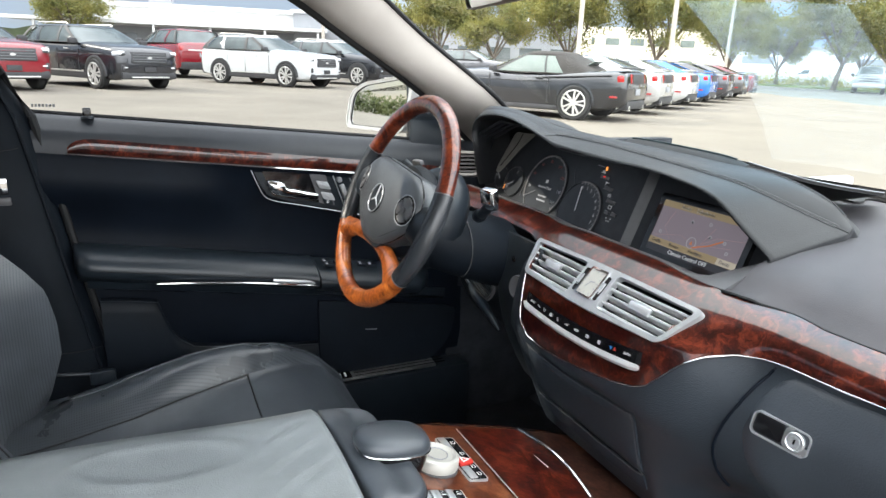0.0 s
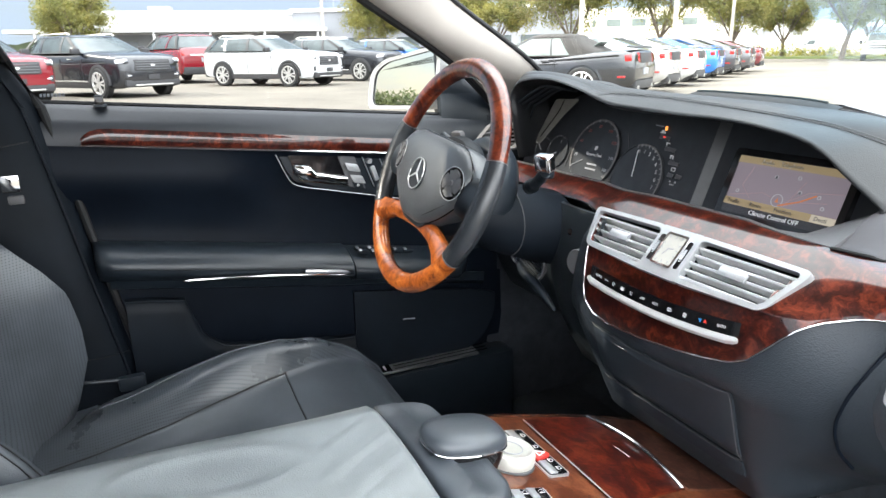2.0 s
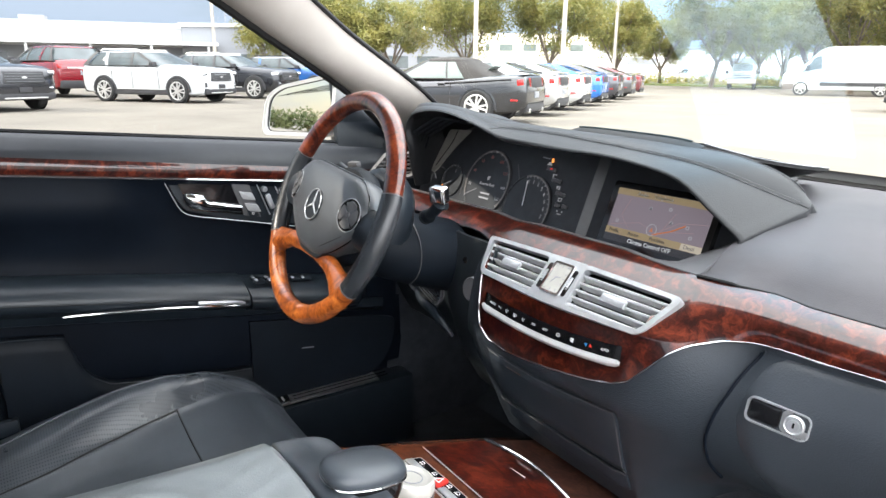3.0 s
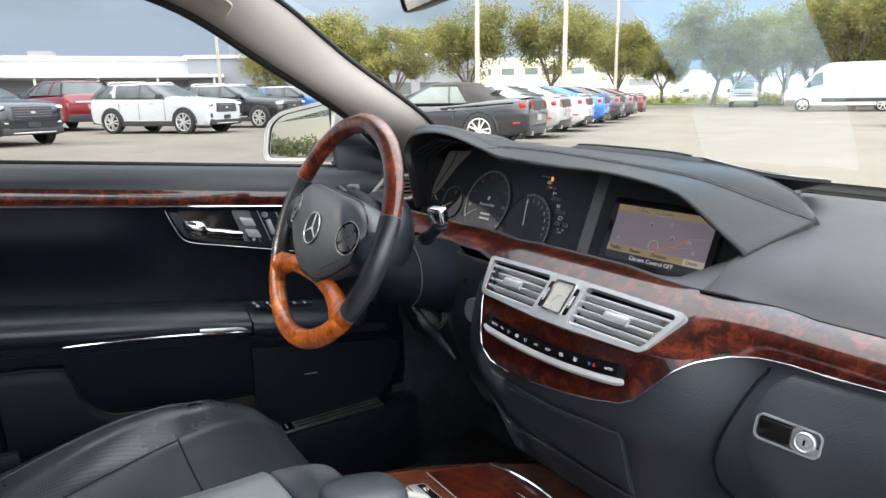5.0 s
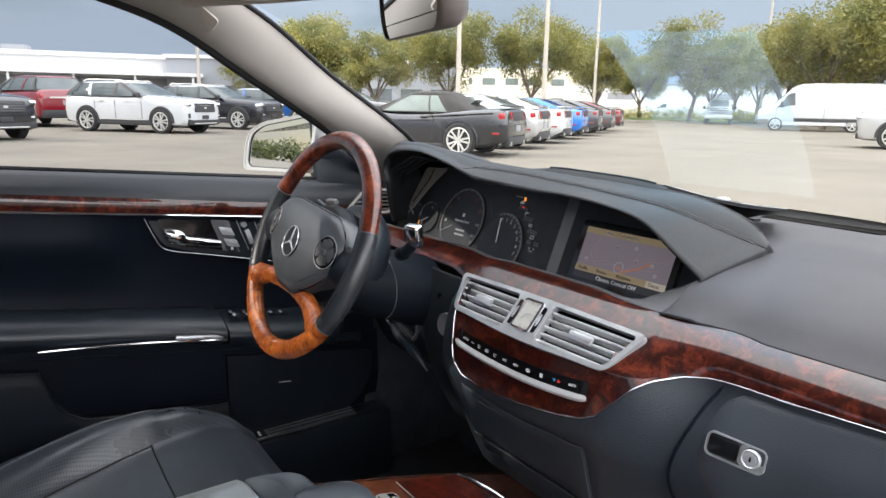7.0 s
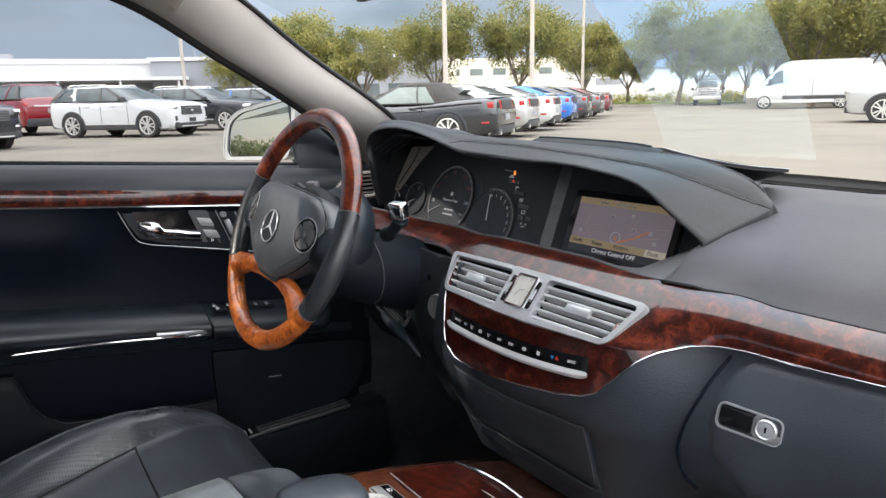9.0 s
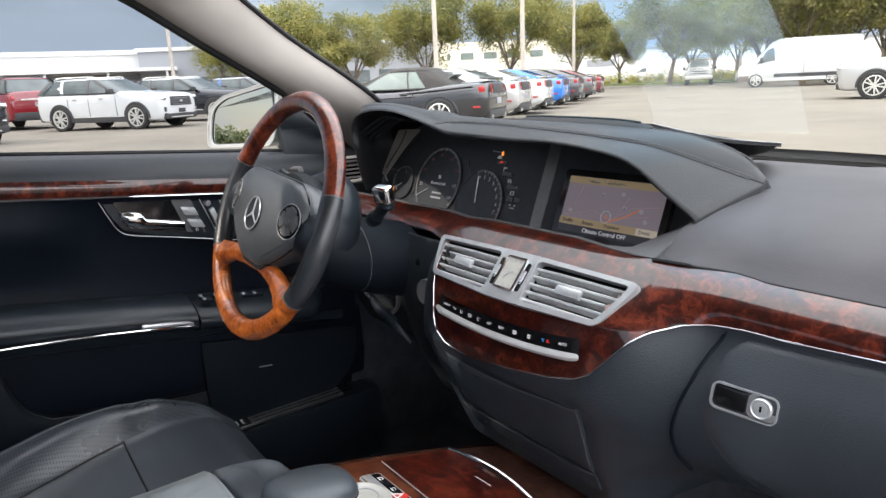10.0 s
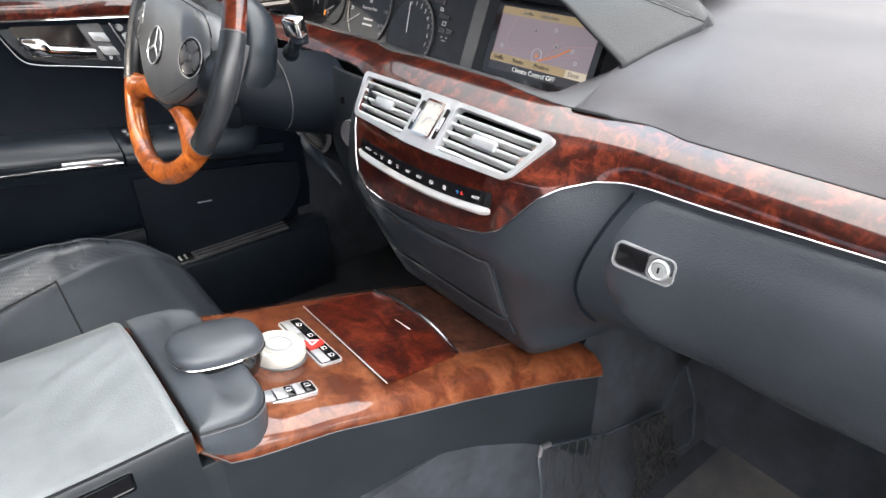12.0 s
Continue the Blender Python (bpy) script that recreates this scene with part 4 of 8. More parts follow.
glass = part("screen_glass", plate(rounded(0.186, 0.092, 0.002), 0.004, sm @ pose(0, 0, -0.002)), SCREEN, screen, "pale lilac map image")
part("title_bar", box((0.183, 0.0105, 0.0008), sm @ pose(0, 0.0390, -0.0012)), SCREEN_BAR, screen)
part("menu_bar", box((0.183, 0.0110, 0.0008), sm @ pose(0, -0.0270, -0.0012)), SCREEN_BAR, screen)
part("menu_key", box((0.036, 0.0104, 0.0008), sm @ pose(0.073, -0.0270, -0.0009)), SCREEN_PALE, screen, "pale highlighted menu key")
part("status_bar", box((0.183, 0.0125, 0.0008), sm @ pose(0, -0.0390, -0.0012)), SCREEN_DARK, screen)
for x, word in ((-0.040, "Audio"), (0.0, "Telephone")):
    lettering("screen_text", word, 0.0085, sm @ pose(x, 0.0388, -0.0004), GREY_INK, screen)
for x, word in ((-0.074, "Traffic"), (-0.034, "Route"), (0.012, "Position"), (0.070, "Desti")):
    lettering("screen_text", word, 0.0088, sm @ pose(x, -0.0270, -0.0003), SCREEN_INK, screen)
lettering("screen_text", "Climate Control OFF", 0.0095, sm @ pose(0.0, -0.0390, -0.0004), WHITE_INK, screen)
for pts in (((-0.085, -0.018), (-0.03, -0.006), (0.01, -0.018), (0.03, 0.02)), ((0.0, -0.02), (0.04, 0.006), (0.088, 0.012)), ((0.005, -0.020), (0.03, -0.010), (0.07, -0.004)), ((-0.06, 0.03), (-0.07, 0.0), (-0.05, -0.018))):
    part("map_road", tube([sm @ V(x, y, -0.0014) for x, y in pts], 0.0005, 4), SCREEN_ROAD, screen)
part("map_route", tube([sm @ V(x, y, -0.0012) for x, y in ((0.0, -0.020), (0.030, -0.009), (0.052, 0.004))], 0.0011, 4), SCREEN_ROUTE, screen)
for x, y in ((-0.018, 0.020), (0.056, 0.002), (0.026, 0.004), (0.066, -0.012), (-0.075, -0.010), (0.018, 0.024)):
    part("map_marker", ring_plate(rounded(0.0056, 0.0056, 0.0026), rounded(0.0036, 0.0036, 0.0017), 0.0006, sm @ pose(x, y, -0.0010)), SCREEN_MARK, screen)
for x, y in ((-0.018, 0.0195), (0.026, 0.0035)):
    part("map_pointer", plate([(-0.0022, -0.002), (0.0022, -0.002), (0.0, 0.003)], 0.0005, sm @ pose(x, y, -0.0008)), SCREEN_INK, screen)
part("map_ring", ring_plate([(0.0095 * math.cos(a), 0.0095 * math.sin(a)) for a in steps(0, 6.0, 20)], [(0.0085 * math.cos(a), 0.0085 * math.sin(a)) for a in steps(0, 6.0, 20)], 0.0006, sm @ pose(-0.004, -0.013, -0.0008)), SCREEN_MARK, screen)
part("map_self", plate([(-0.003, -0.003), (0.003, -0.003), (0.0, 0.004)], 0.0005, sm @ pose(-0.004, -0.013, -0.0008)), SCREEN_ROUTE, screen)

# ---- driver side of the dash ----
driver_dash = thing("knee_panel", (-0.45, 0, 0.6), "black driver's lower dash panel", "dash panel")
rows = []
for x in steps(-0.74, -0.158, 20):
    r = []
    for z in (0.934, 0.90, 0.86, 0.82, 0.78, 0.74, 0.70, 0.66, 0.62):
        y = -0.035 + 0.03 * ((0.86 - z) / 0.1) ** 2 * (1 if z > 0.86 else 0.45) + 0.10 * smooth(-0.28, -0.5, x) + 0.02 * smooth(-0.19, -0.157, x) * -1
        r.append(V(x, y + 0.012, z))
    rows.append(r)
part("panel", solid(rows, 0.008, (0, 1, 0)), CONSOLE_SIDE, driver_dash, "", angle=60)
sb = basis((-0.204, -0.040, 0.855), (1, -0.2, 0), (0.12, -1, 0.1))
part("start_button", lathe([(0.0225, -0.02), (0.0225, 0.001), (0.021, 0.003), (0.0185, 0.002), (0.0, 0.0035)], sb), GREY_PLASTIC, driver_dash, "round grey start button")
part("small_knob", lathe([(0.006, -0.02), (0.006, 0.002), (0, 0.003)], basis((-0.255, -0.018, 0.893), (1, 0, 0), (0.2, -1, 0.1)), 12), GLOSS_BLACK, driver_dash)
# oval grille in the knee bolster; the lit crescent under it is built as a ridge
gm2 = basis((-0.405, -0.012, 0.800), (0.85, -0.10, -0.30), (0.25, -1, 0.35))
part("grille_frame", ring_plate(rounded(0.105, 0.050, 0.024), rounded(0.097, 0.043, 0.021), 0.008, gm2), GREY_PLASTIC, driver_dash)
part("grille_well", plate(rounded(0.097, 0.043, 0.021), 0.003, gm2 @ pose(0, 0, -0.006)), PLASTIC, driver_dash)
for k in range(7):
    part("grille_slat", box((0.090 - abs(k - 3) * 0.010, 0.0022, 0.004), gm2 @ pose(0, -0.0165 + k * 0.0055, -0.003)), PLASTIC, driver_dash)
edge = spline([(-0.44, -0.012, 0.790), (-0.40, -0.026, 0.780), (-0.354, -0.030, 0.772), (-0.315, -0.030, 0.757), (-0.285, -0.024, 0.735)], 5)
part("bolster_edge", tube(edge, [0.003 + 0.007 * math.sin(math.pi * k / (len(edge) - 1)) for k in range(len(edge))], 10), PLASTIC, driver_dash, "ridge shaped as the lit crescent on the knee bolster")

# outer air vent by the driver's door
ov = basis((-0.655, 0.055, 1.012), (0.8, 0.45, 0.12), (0.45, -0.80, 0.42))
outer_vent = thing("side_air_vent", (-0.655, 0.055, 0.98), "dark grey slatted air vent at the dash's end", "air vent")
part("frame", ring_plate(poly([(-0.075, -0.03), (0.06, -0.028), (0.055, 0.032), (-0.02, 0.036)], 0.012), poly([(-0.058, -0.023), (0.053, -0.022), (0.048, 0.026), (-0.015, 0.029)], 0.009), 0.012, ov), GREY_PLASTIC, outer_vent)
part("well", plate(poly([(-0.058, -0.023), (0.053, -0.022), (0.048, 0.026), (-0.015, 0.029)], 0.009), 0.003, ov @ pose(0, 0, -0.02)), GLOSS_BLACK, outer_vent)
for k in range(5):
    yy = -0.016 + k * 0.0095
    x0 = -0.05 + max(0, k - 1) * 0.010
    part("slat", box((0.050 - x0, 0.0035, 0.012), ov @ pose((x0 + 0.050) / 2, yy, -0.004, 25)), GREY_PLASTIC, outer_vent)

# ---- steering wheel ----
TILT_W = radians(23.0)
WR = 0.1952
wheel_mid = V(-0.383, -0.2226, 0.9934)
wm0 = basis(wheel_mid, (1, 0, 0), (0, -math.cos(TILT_W), math.sin(TILT_W))) @ pose(0, 0, 0, 0, 0, -4.85)   # local x right, y up the wheel, z to the driver
steering = thing("steering_wheel", tuple(wheel_mid), "burl wood and black leather steering wheel, turned slightly", "steering wheel")


def rim(a0, a1, r, n=26, swell=0.0, thumb=True):
    rows = []
    for a in steps(a0, a1, n):
        t = radians(a)
        rr = r * (1 + swell * math.sin(math.pi * (a - a0) / (a1 - a0)))
        rows.append([wm0 @ V((WR + rr * 1.08 * math.cos(b)) * math.cos(t), (WR + rr * 1.08 * math.cos(b)) * math.sin(t), rr * 0.95 * math.sin(b)) for b in [2 * math.pi * j / 16 for j in range(16)]])
    return grid(rows, close_v=True, cap=True)


part("wood_rim_top", rim(19.4, 160.6, 0.0165, 40), WOOD_RIM_SHADED, steering, "glossy burl upper rim, darkened red-brown for its shade")
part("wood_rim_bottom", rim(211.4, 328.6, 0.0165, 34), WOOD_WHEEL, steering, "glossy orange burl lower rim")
part("leather_grip", rim(-30.4, 18.8, 0.0172, 20, 0.10), GRIP_LEATHER, steering, "black leather grip")
part("leather_grip", rim(161.2, 210.4, 0.0172, 20, 0.10), GRIP_LEATHER, steering, "black leather grip")
for a in (19.1, 160.9, 210.9, 329.1):
    part("joint_ring", rim(a - 0.25, a + 0.25, 0.0173, 2), GREY_PLASTIC, steering)

# hub: a padded shield, wide at the top and pointed below
hub_out = poly([(-0.150, 0.034), (-0.105, 0.068), (0.105, 0.068), (0.150, 0.034), (0.146, -0.016), (0.098, -0.056), (0.040, -0.089), (-0.040, -0.089), (-0.098, -0.056), (-0.146, -0.016)], 0.024, 6)
rows = []
for s, z in ((0.96, -0.030), (1.0, -0.006), (0.985, 0.006), (0.94, 0.016), (0.84, 0.022), (0.68, 0.0255), (0.45, 0.0285), (0.2, 0.030), (0.02, 0.0305)):
    rows.append([wm0 @ V(x * s, y * s - 0.004 * (1 - s), z) for x, y in hub_out])
part("airbag_cover", grid(rows, close_v=True, cap=True), WHEEL_LEATHER, steering, "black leather airbag cover", angle=60)
rim_line = [wm0 @ V(x * 0.985, y * 0.985, 0.0065) for x, y in hub_out]
part("cover_joint", tube(rim_line, 0.0013, 5, closed=True), GLOSS_BLACK, steering)


part("cover_seam", tube(spline([wm0 @ V(x, y, z) for x, y, z in ((-0.112, -0.030, 0.0175), (-0.075, -0.054, 0.0195), (-0.038, -0.073, 0.0185), (0.0, -0.078, 0.018), (0.038, -0.073, 0.0185), (0.075, -0.054, 0.0195), (0.112, -0.030, 0.0175))], 5), 0.0016, 5), RUBBER, steering, "black seam across the cover")
# emblem: a plain ring with three arms
em = wm0 @ pose(0, -0.007, 0.0315)
ring = tube([em @ V(0.0275 * math.cos(a), 0.0275 * math.sin(a), 0.001) for a in steps(0, 2 * math.pi, 30)[:-1]], 0.0012, 8, closed=True)
emblem = part("emblem", ring, SILVER, steering, "round silver emblem")
for k in range(3):
    a = radians(90 + 120 * k)
    part("emblem_arm", plate([(0, -0.0023), (0.026, -0.0005), (0.026, 0.0005), (0, 0.0023)], 0.002, em @ pose(0, 0, 0.002) @ pose(0, 0, 0, 0, 0, math.degrees(a)), 0.0008), SILVER, emblem)
part("emblem_ground", lathe([(0.027, 0), (0.027, 0.001), (0, 0.001)], em @ pose(0, 0, -0.0015), 30), PLASTIC, emblem)

# thumb controls on either side
for side in (-1, 1):
    cm = wm0 @ pose(side * 0.116, 0.007, 0.0185, 0, side * 12, 0)
    pad = part("control_pad", lathe([(0.0270, -0.004), (0.0270, 0.003), (0.0250, 0.0045), (0.0235, 0.0035), (0.0, 0.004)], cm, 28), GLOSS_BLACK, steering, "round cluster of keys")
    part("pad_ring", tube([cm @ V(0.0276 * math.cos(a), 0.0276 * math.sin(a), 0.0035) for a in steps(0, 2 * math.pi, 28)[:-1]], 0.0008, 5, closed=True), GREY_INK, pad)
    for k in range(4):
        part("key", plate(poly([(0.0065, -0.0035), (0.0175, -0.0145), (0.0235, 0.0), (0.0175, 0.0145), (0.0065, 0.0035)], 0.003), 0.003, cm @ pose(0, 0, 0.0055, 0, 0, 90 * k), 0.0008), GREY_PLASTIC, pad)
    part("centre_key", lathe([(0.0052, 0), (0.0052, 0.0075), (0.004, 0.0085), (0, 0.0085)], cm, 14), GREY_PLASTIC, pad)
    part("side_key", lathe([(0.0075, -0.003), (0.0075, 0.003), (0.006, 0.004), (0, 0.004)], wm0 @ pose(side * 0.083, -0.021, 0.0215), 16), GREY_PLASTIC, steering)
part("airbag_text", box((0.016, 0.0032, 0.0006), wm0 @ pose(0.0, -0.050, 0.0245)), GREY_INK, steering)

# spokes
for side in (-1, 1):
    rows = []
    for s in steps(0, 1, 8):
        x = side * lerp(0.12, 0.192, s)
        w = lerp(0.036, 0.034, s)
        y0 = lerp(-0.002, -0.006, s)
        rows.append([wm0 @ V(x, y0 + w * math.cos(b), lerp(-0.004, 0.0, s) + lerp(0.018, 0.012, s) * math.sin(b)) for b in [2 * math.pi * j / 12 for j in range(12)]])
    part("side_spoke", grid(rows, close_v=True, cap=True), PLASTIC, steering, "black side spoke")
    # lower wooden spokes sweep from the hub's foot out to the rim
    rows = []
    for x, yc, h, zc, hz in ((0.0, -0.086, 0.015, -0.010, 0.013), (0.05, -0.087, 0.0155, -0.006, 0.0135), (0.09, -0.091, 0.0165, -0.003, 0.014), (0.12, -0.101, 0.0215, -0.001, 0.0145), (0.140, -0.112, 0.029, 0.0, 0.015), (0.156, -0.121, 0.036, 0.0, 0.015), (0.168, -0.125, 0.037, 0.0, 0.013)):
        r = []
        for q in range(16):
            b = 2 * math.pi * q / 16
            p = V(x, yc + h * math.cos(b), 0)
            p *= min(1.0, 0.202 / p.length)
            r.append(wm0 @ V(side * p.x, p.y, zc + hz * math.sin(b)))
        rows.append(r)
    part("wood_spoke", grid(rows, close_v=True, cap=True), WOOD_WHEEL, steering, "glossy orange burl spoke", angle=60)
    part("shift_paddle", box((0.026, 0.085, 0.007), wm0 @ pose(side * 0.132, 0.004, -0.040, 0, side * 14, 0), 0.003), GREY_PLASTIC, steering, "grey shift paddle")
    part("paddle_edge", box((0.003, 0.060, 0.009), wm0 @ pose(side * 0.1455, 0.004, -0.036, 0, side * 14, 0), 0.001, 1), SILVER, steering)
# shroud behind the wheel and the steering column
axis = lambda d: wm0 @ pose(0, 0, d)
rows = []
for z, rx, ry in ((-0.018, 0.105, 0.085), (-0.032, 0.108, 0.092), (-0.05, 0.098, 0.090), (-0.062, 0.080, 0.080)):
    rows.append([axis(z) @ V(rx * math.cos(b), ry * math.sin(b) - 0.01, 0) for b in [2 * math.pi * j / 28 for j in range(28)]])
low = poly([(-0.10, -0.040), (0.10, -0.040), (0.045, -0.094), (-0.045, -0.094)], 0.02, 5)
part("hub_foot", grid([[wm0 @ V(x * k, (y + 0.06) * k - 0.06, z) for x, y in low] for k, z in ((0.95, -0.03), (1.0, -0.012), (0.99, 0.004), (0.93, 0.010), (0.5, 0.012))], close_v=True, cap=True), PLASTIC, steering, "black lower hub", angle=50)
part("hub_back", grid(rows, close_v=True, cap=True), B_TRIM, steering)
rows = []
for z, rx, ry in ((-0.066, 0.074, 0.082), (-0.070, 0.090, 0.098), (-0.080, 0.095, 0.104), (-0.108, 0.095, 0.104), (-0.122, 0.088, 0.094), (-0.126, 0.070, 0.074)):
    rows.append([axis(z) @ V(rx * math.cos(b), ry * math.sin(b) - 0.006, 0) for b in [2 * math.pi * j / 32 for j in range(32)]])
part("switch_housing", grid(rows, close_v=True, cap=True), PLASTIC, steering, "black switch housing behind the wheel", angle=50)

column = thing("steering_column", (-0.363, -0.05, 0.9), "black plastic steering column cover with stalks", "steering column")
rows = []
for d, rx, ry, dy in ((-0.055, 0.062, 0.058, -0.034), (-0.075, 0.072, 0.066, -0.038), (-0.15, 0.076, 0.068, -0.036), (-0.205, 0.080, 0.072, -0.030), (-0.27, 0.082, 0.074, -0.024)):
    rows.append([V(-0.363, -0.233, 0.993) + V(0, -d * 0.93, d * 0.36) + V(rx * math.cos(b), 0, ry * math.sin(b) + dy) for b in [2 * math.pi * j / 28 for j in range(28)]])
part("cover", grid(rows, close_v=True, cap=True), B_TRIM, column, "black plastic cover", angle=50)
part("cover_edge", tube([V(-0.363, -0.0935, 0.903) + V(0.0772 * math.cos(b), 0, 0.0692 * math.sin(b)) for b in steps(-1.1, 1.4, 24)], 0.0011, 6), GREY_PLASTIC, column, "thin pale cover edge")
# gear selector with its chrome tip
tip = V(-0.206, -0.108, 1.022)
part("selector_stem", tube(spline([(-0.285, -0.085, 0.975), (-0.255, -0.097, 0.985), (-0.225, -0.105, 1.0), tuple(tip + V(0, 0, -0.008))], 5), [0.013] * 5 + [0.0095] * 6 + [0.010] * 5, 12), PLASTIC, column, "black selector stalk")
part("selector_knob", box((0.020, 0.018, 0.030), basis(tip + V(-0.004, 0.008, -0.004), (1, -0.25, 0), (0.25, -0.15, 1)), 0.006, 3), PLASTIC, column)
part("selector_cap", box((0.030, 0.020, 0.029), basis(tip + V(0.004, -0.004, 0.008), (0.9, 0.35, -0.1), (0.1, -0.2, 1)), 0.006, 3), CHROME, column, "chrome selector cap")
part("cruise_stalk", tube(spline([(-0.44, -0.12, 1.00), (-0.47, -0.135, 1.025), (-0.50, -0.15, 1.045)], 4), [0.007] * 5 + [0.0095] * 4, 10), PLASTIC, column)
part("stalk_tip", box((0.03, 0.012, 0.012), basis((-0.452, -0.140, 1.052), (1, 0.2, 0), (0, -0.3, 1)), 0.004, 2), GREY_PLASTIC, column)

# ---- driver's door ----
door = thing("driver_door", (-0.78, -0.4, 0.45), "closed black leather-trimmed front door with burl trim", "car door")
belt_z = lambda y: 1.054 - 0.0795 * (y + 0.016)
wt_z = lambda y: 1.017 - 0.101 * (y + 0.186)
wb_z = lambda y: 0.984 - 0.098 * (y + 0.188)
arm_z = lambda y: 0.772 - 0.148 * (y + 0.283)
Y0, Y1 = -0.93, 0.13
ysd = steps(Y0, Y1, 36)


def door_row(y):
    """The upper door's section from the belt line down to the armrest."""
    b, t, w, a = belt_z(y), wt_z(y), wb_z(y), arm_z(y)
    k = smooth(-0.42, -0.55, y)
    return [V(-0.815, y, b - 0.012), V(-0.806, y, b), V(-0.792, y, b + 0.001), V(-0.780, y, b - 0.008), V(-0.766, y, b - 0.025), V(-0.757, y, t + 0.004), V(-0.757, y, w - 0.002),
            V(-0.764 + 0.006 * k, y, w - 0.012), V(-0.775 + 0.024 * k, y, w - 0.045), V(-0.781 + 0.033 * k, y, w - 0.07), V(-0.783 + 0.024 * k, y, w - 0.10), V(-0.785, y, a + 0.06), V(-0.782, y, a + 0.02), V(-0.775, y, a - 0.02), V(-0.775, y, a - 0.09)]


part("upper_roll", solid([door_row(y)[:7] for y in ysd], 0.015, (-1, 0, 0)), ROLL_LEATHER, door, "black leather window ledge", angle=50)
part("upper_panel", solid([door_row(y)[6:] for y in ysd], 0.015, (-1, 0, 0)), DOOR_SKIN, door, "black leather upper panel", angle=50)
# burl strip tapering to a point behind
rows = []
for y in [-0.783, -0.776, -0.766, -0.752, -0.735] + steps(-0.71, 0.10, 30):
    u = min(1, (y + 0.786) / 0.05)
    g = math.sqrt(1 - (1 - u) ** 2)
    lo, hi = wb_z(y), lerp(wb_z(y) + 0.002, wt_z(y), g)
    rows.append([V(-0.7565 + 0.004 * (1 - math.sin(math.pi * s)) * -1 + 0.003, y, lerp(hi, lo, s)) for s in steps(0, 1, 6)])
part("wood_strip", solid(rows, 0.004, (-1, 0, 0)), WOOD, door, "glossy burl walnut strip", angle=60)
part("chrome_line", tube([V(-0.7545, y, wb_z(y) - 0.001) for y in steps(-0.784, 0.10, 12)], 0.0018, 6), CHROME, door, "thin chrome line")
part("panel_joint", tube([V(-0.7585, y, wb_z(y) - 0.002) for y in steps(-0.93, -0.79, 4)], 0.0013, 5), GLOSS_BLACK, door)
# window channel, glass and pin
part("window_seal", tube([V(-0.803, y, belt_z(y) + 0.003) for y in ysd], 0.005, 6, flat=1.0), RUBBER, door, "black rubber window seal")
pin = part("lock_pin", box((0.010, 0.016, 0.020), pose(-0.785, -0.742, belt_z(-0.742) + 0.010), 0.003), GLOSS_BLACK, door, "black lock pin")
part("pin_window", box((0.001, 0.010, 0.009), pose(-0.7798, -0.742, belt_z(-0.742) + 0.012)), GREY_PLASTIC, pin)
part("pin_collar", lathe([(0.013, 0), (0.012, 0.004), (0.008, 0.005)], pose(-0.785, -0.742, belt_z(-0.742) - 0.001), 16), PLASTIC, door)

# armrest: padded, running into the switch block in front
def arm_row(y, grow=1.0):
    a = arm_z(y)
    front = -0.690 + 0.02 * smooth(-0.35, -0.25, y)
    return [V(-0.782, y, a + 0.004), V(-0.755, y, a + 0.006), V(-0.73, y, a + 0.003), V(-0.708, y, a - 0.006), V(front - 0.002, y, a - 0.020), V(front + 0.001, y, a - 0.034),
            V(front - 0.004, y, a - 0.046), V(front - 0.012, y, a - 0.052), V(-0.712, y, a - 0.060), V(-0.745, y, a - 0.075), V(-0.778, y, a - 0.08)]


rows = [[p.lerp(V(-0.775, p.y, p.z), 0.85) for p in arm_row(-0.795)], [p.lerp(V(-0.775, p.y, p.z), 0.35) for p in arm_row(-0.79)], [p.lerp(V(-0.775, p.y, p.z), 0.1) for p in arm_row(-0.78)]] + [arm_row(y) for y in steps(-0.76, -0.287, 20)]
part("armrest", grid(rows, cap=True), DOOR_LEATHER, door, "padded black leather armrest", angle=60)
part("armrest_seam", tube([arm_row(y)[5] + V(0.0004, 0, 0.002) for y in steps(-0.76, -0.29, 16)], 0.0012, 5), RUBBER, door, "sewn seam along the pad")
part("chrome_handle", tube(spline([(-0.696, -0.640, arm_z(-0.640) - 0.058), (-0.690, -0.58, arm_z(-0.58) - 0.052), (-0.686, -0.45, arm_z(-0.45) - 0.045), (-0.682, -0.290, arm_z(-0.290) - 0.044)], 6), [0.0012] + [0.0026] * 18, 8), CHROME, door, "chrome armrest strip")
part("pull_grip", box((0.009, 0.105, 0.009), basis((-0.684, -0.343, arm_z(-0.343) - 0.0365), (1, 0, 0), (0, 0.148, 1)), 0.004, 2), SILVER, door, "satin silver pull")
rows = [arm_row(y) for y in steps(-0.283, -0.03, 10)]
rows = [[p + V(0.0, 0, -0.004) for p in r] for r in rows] + [[p.lerp(V(-0.78, 0.03, p.z), 0.6) for p in arm_row(0.01)]]
part("switch_block", grid(rows, cap=True), PLASTIC, door, "satin black switch block", angle=60)
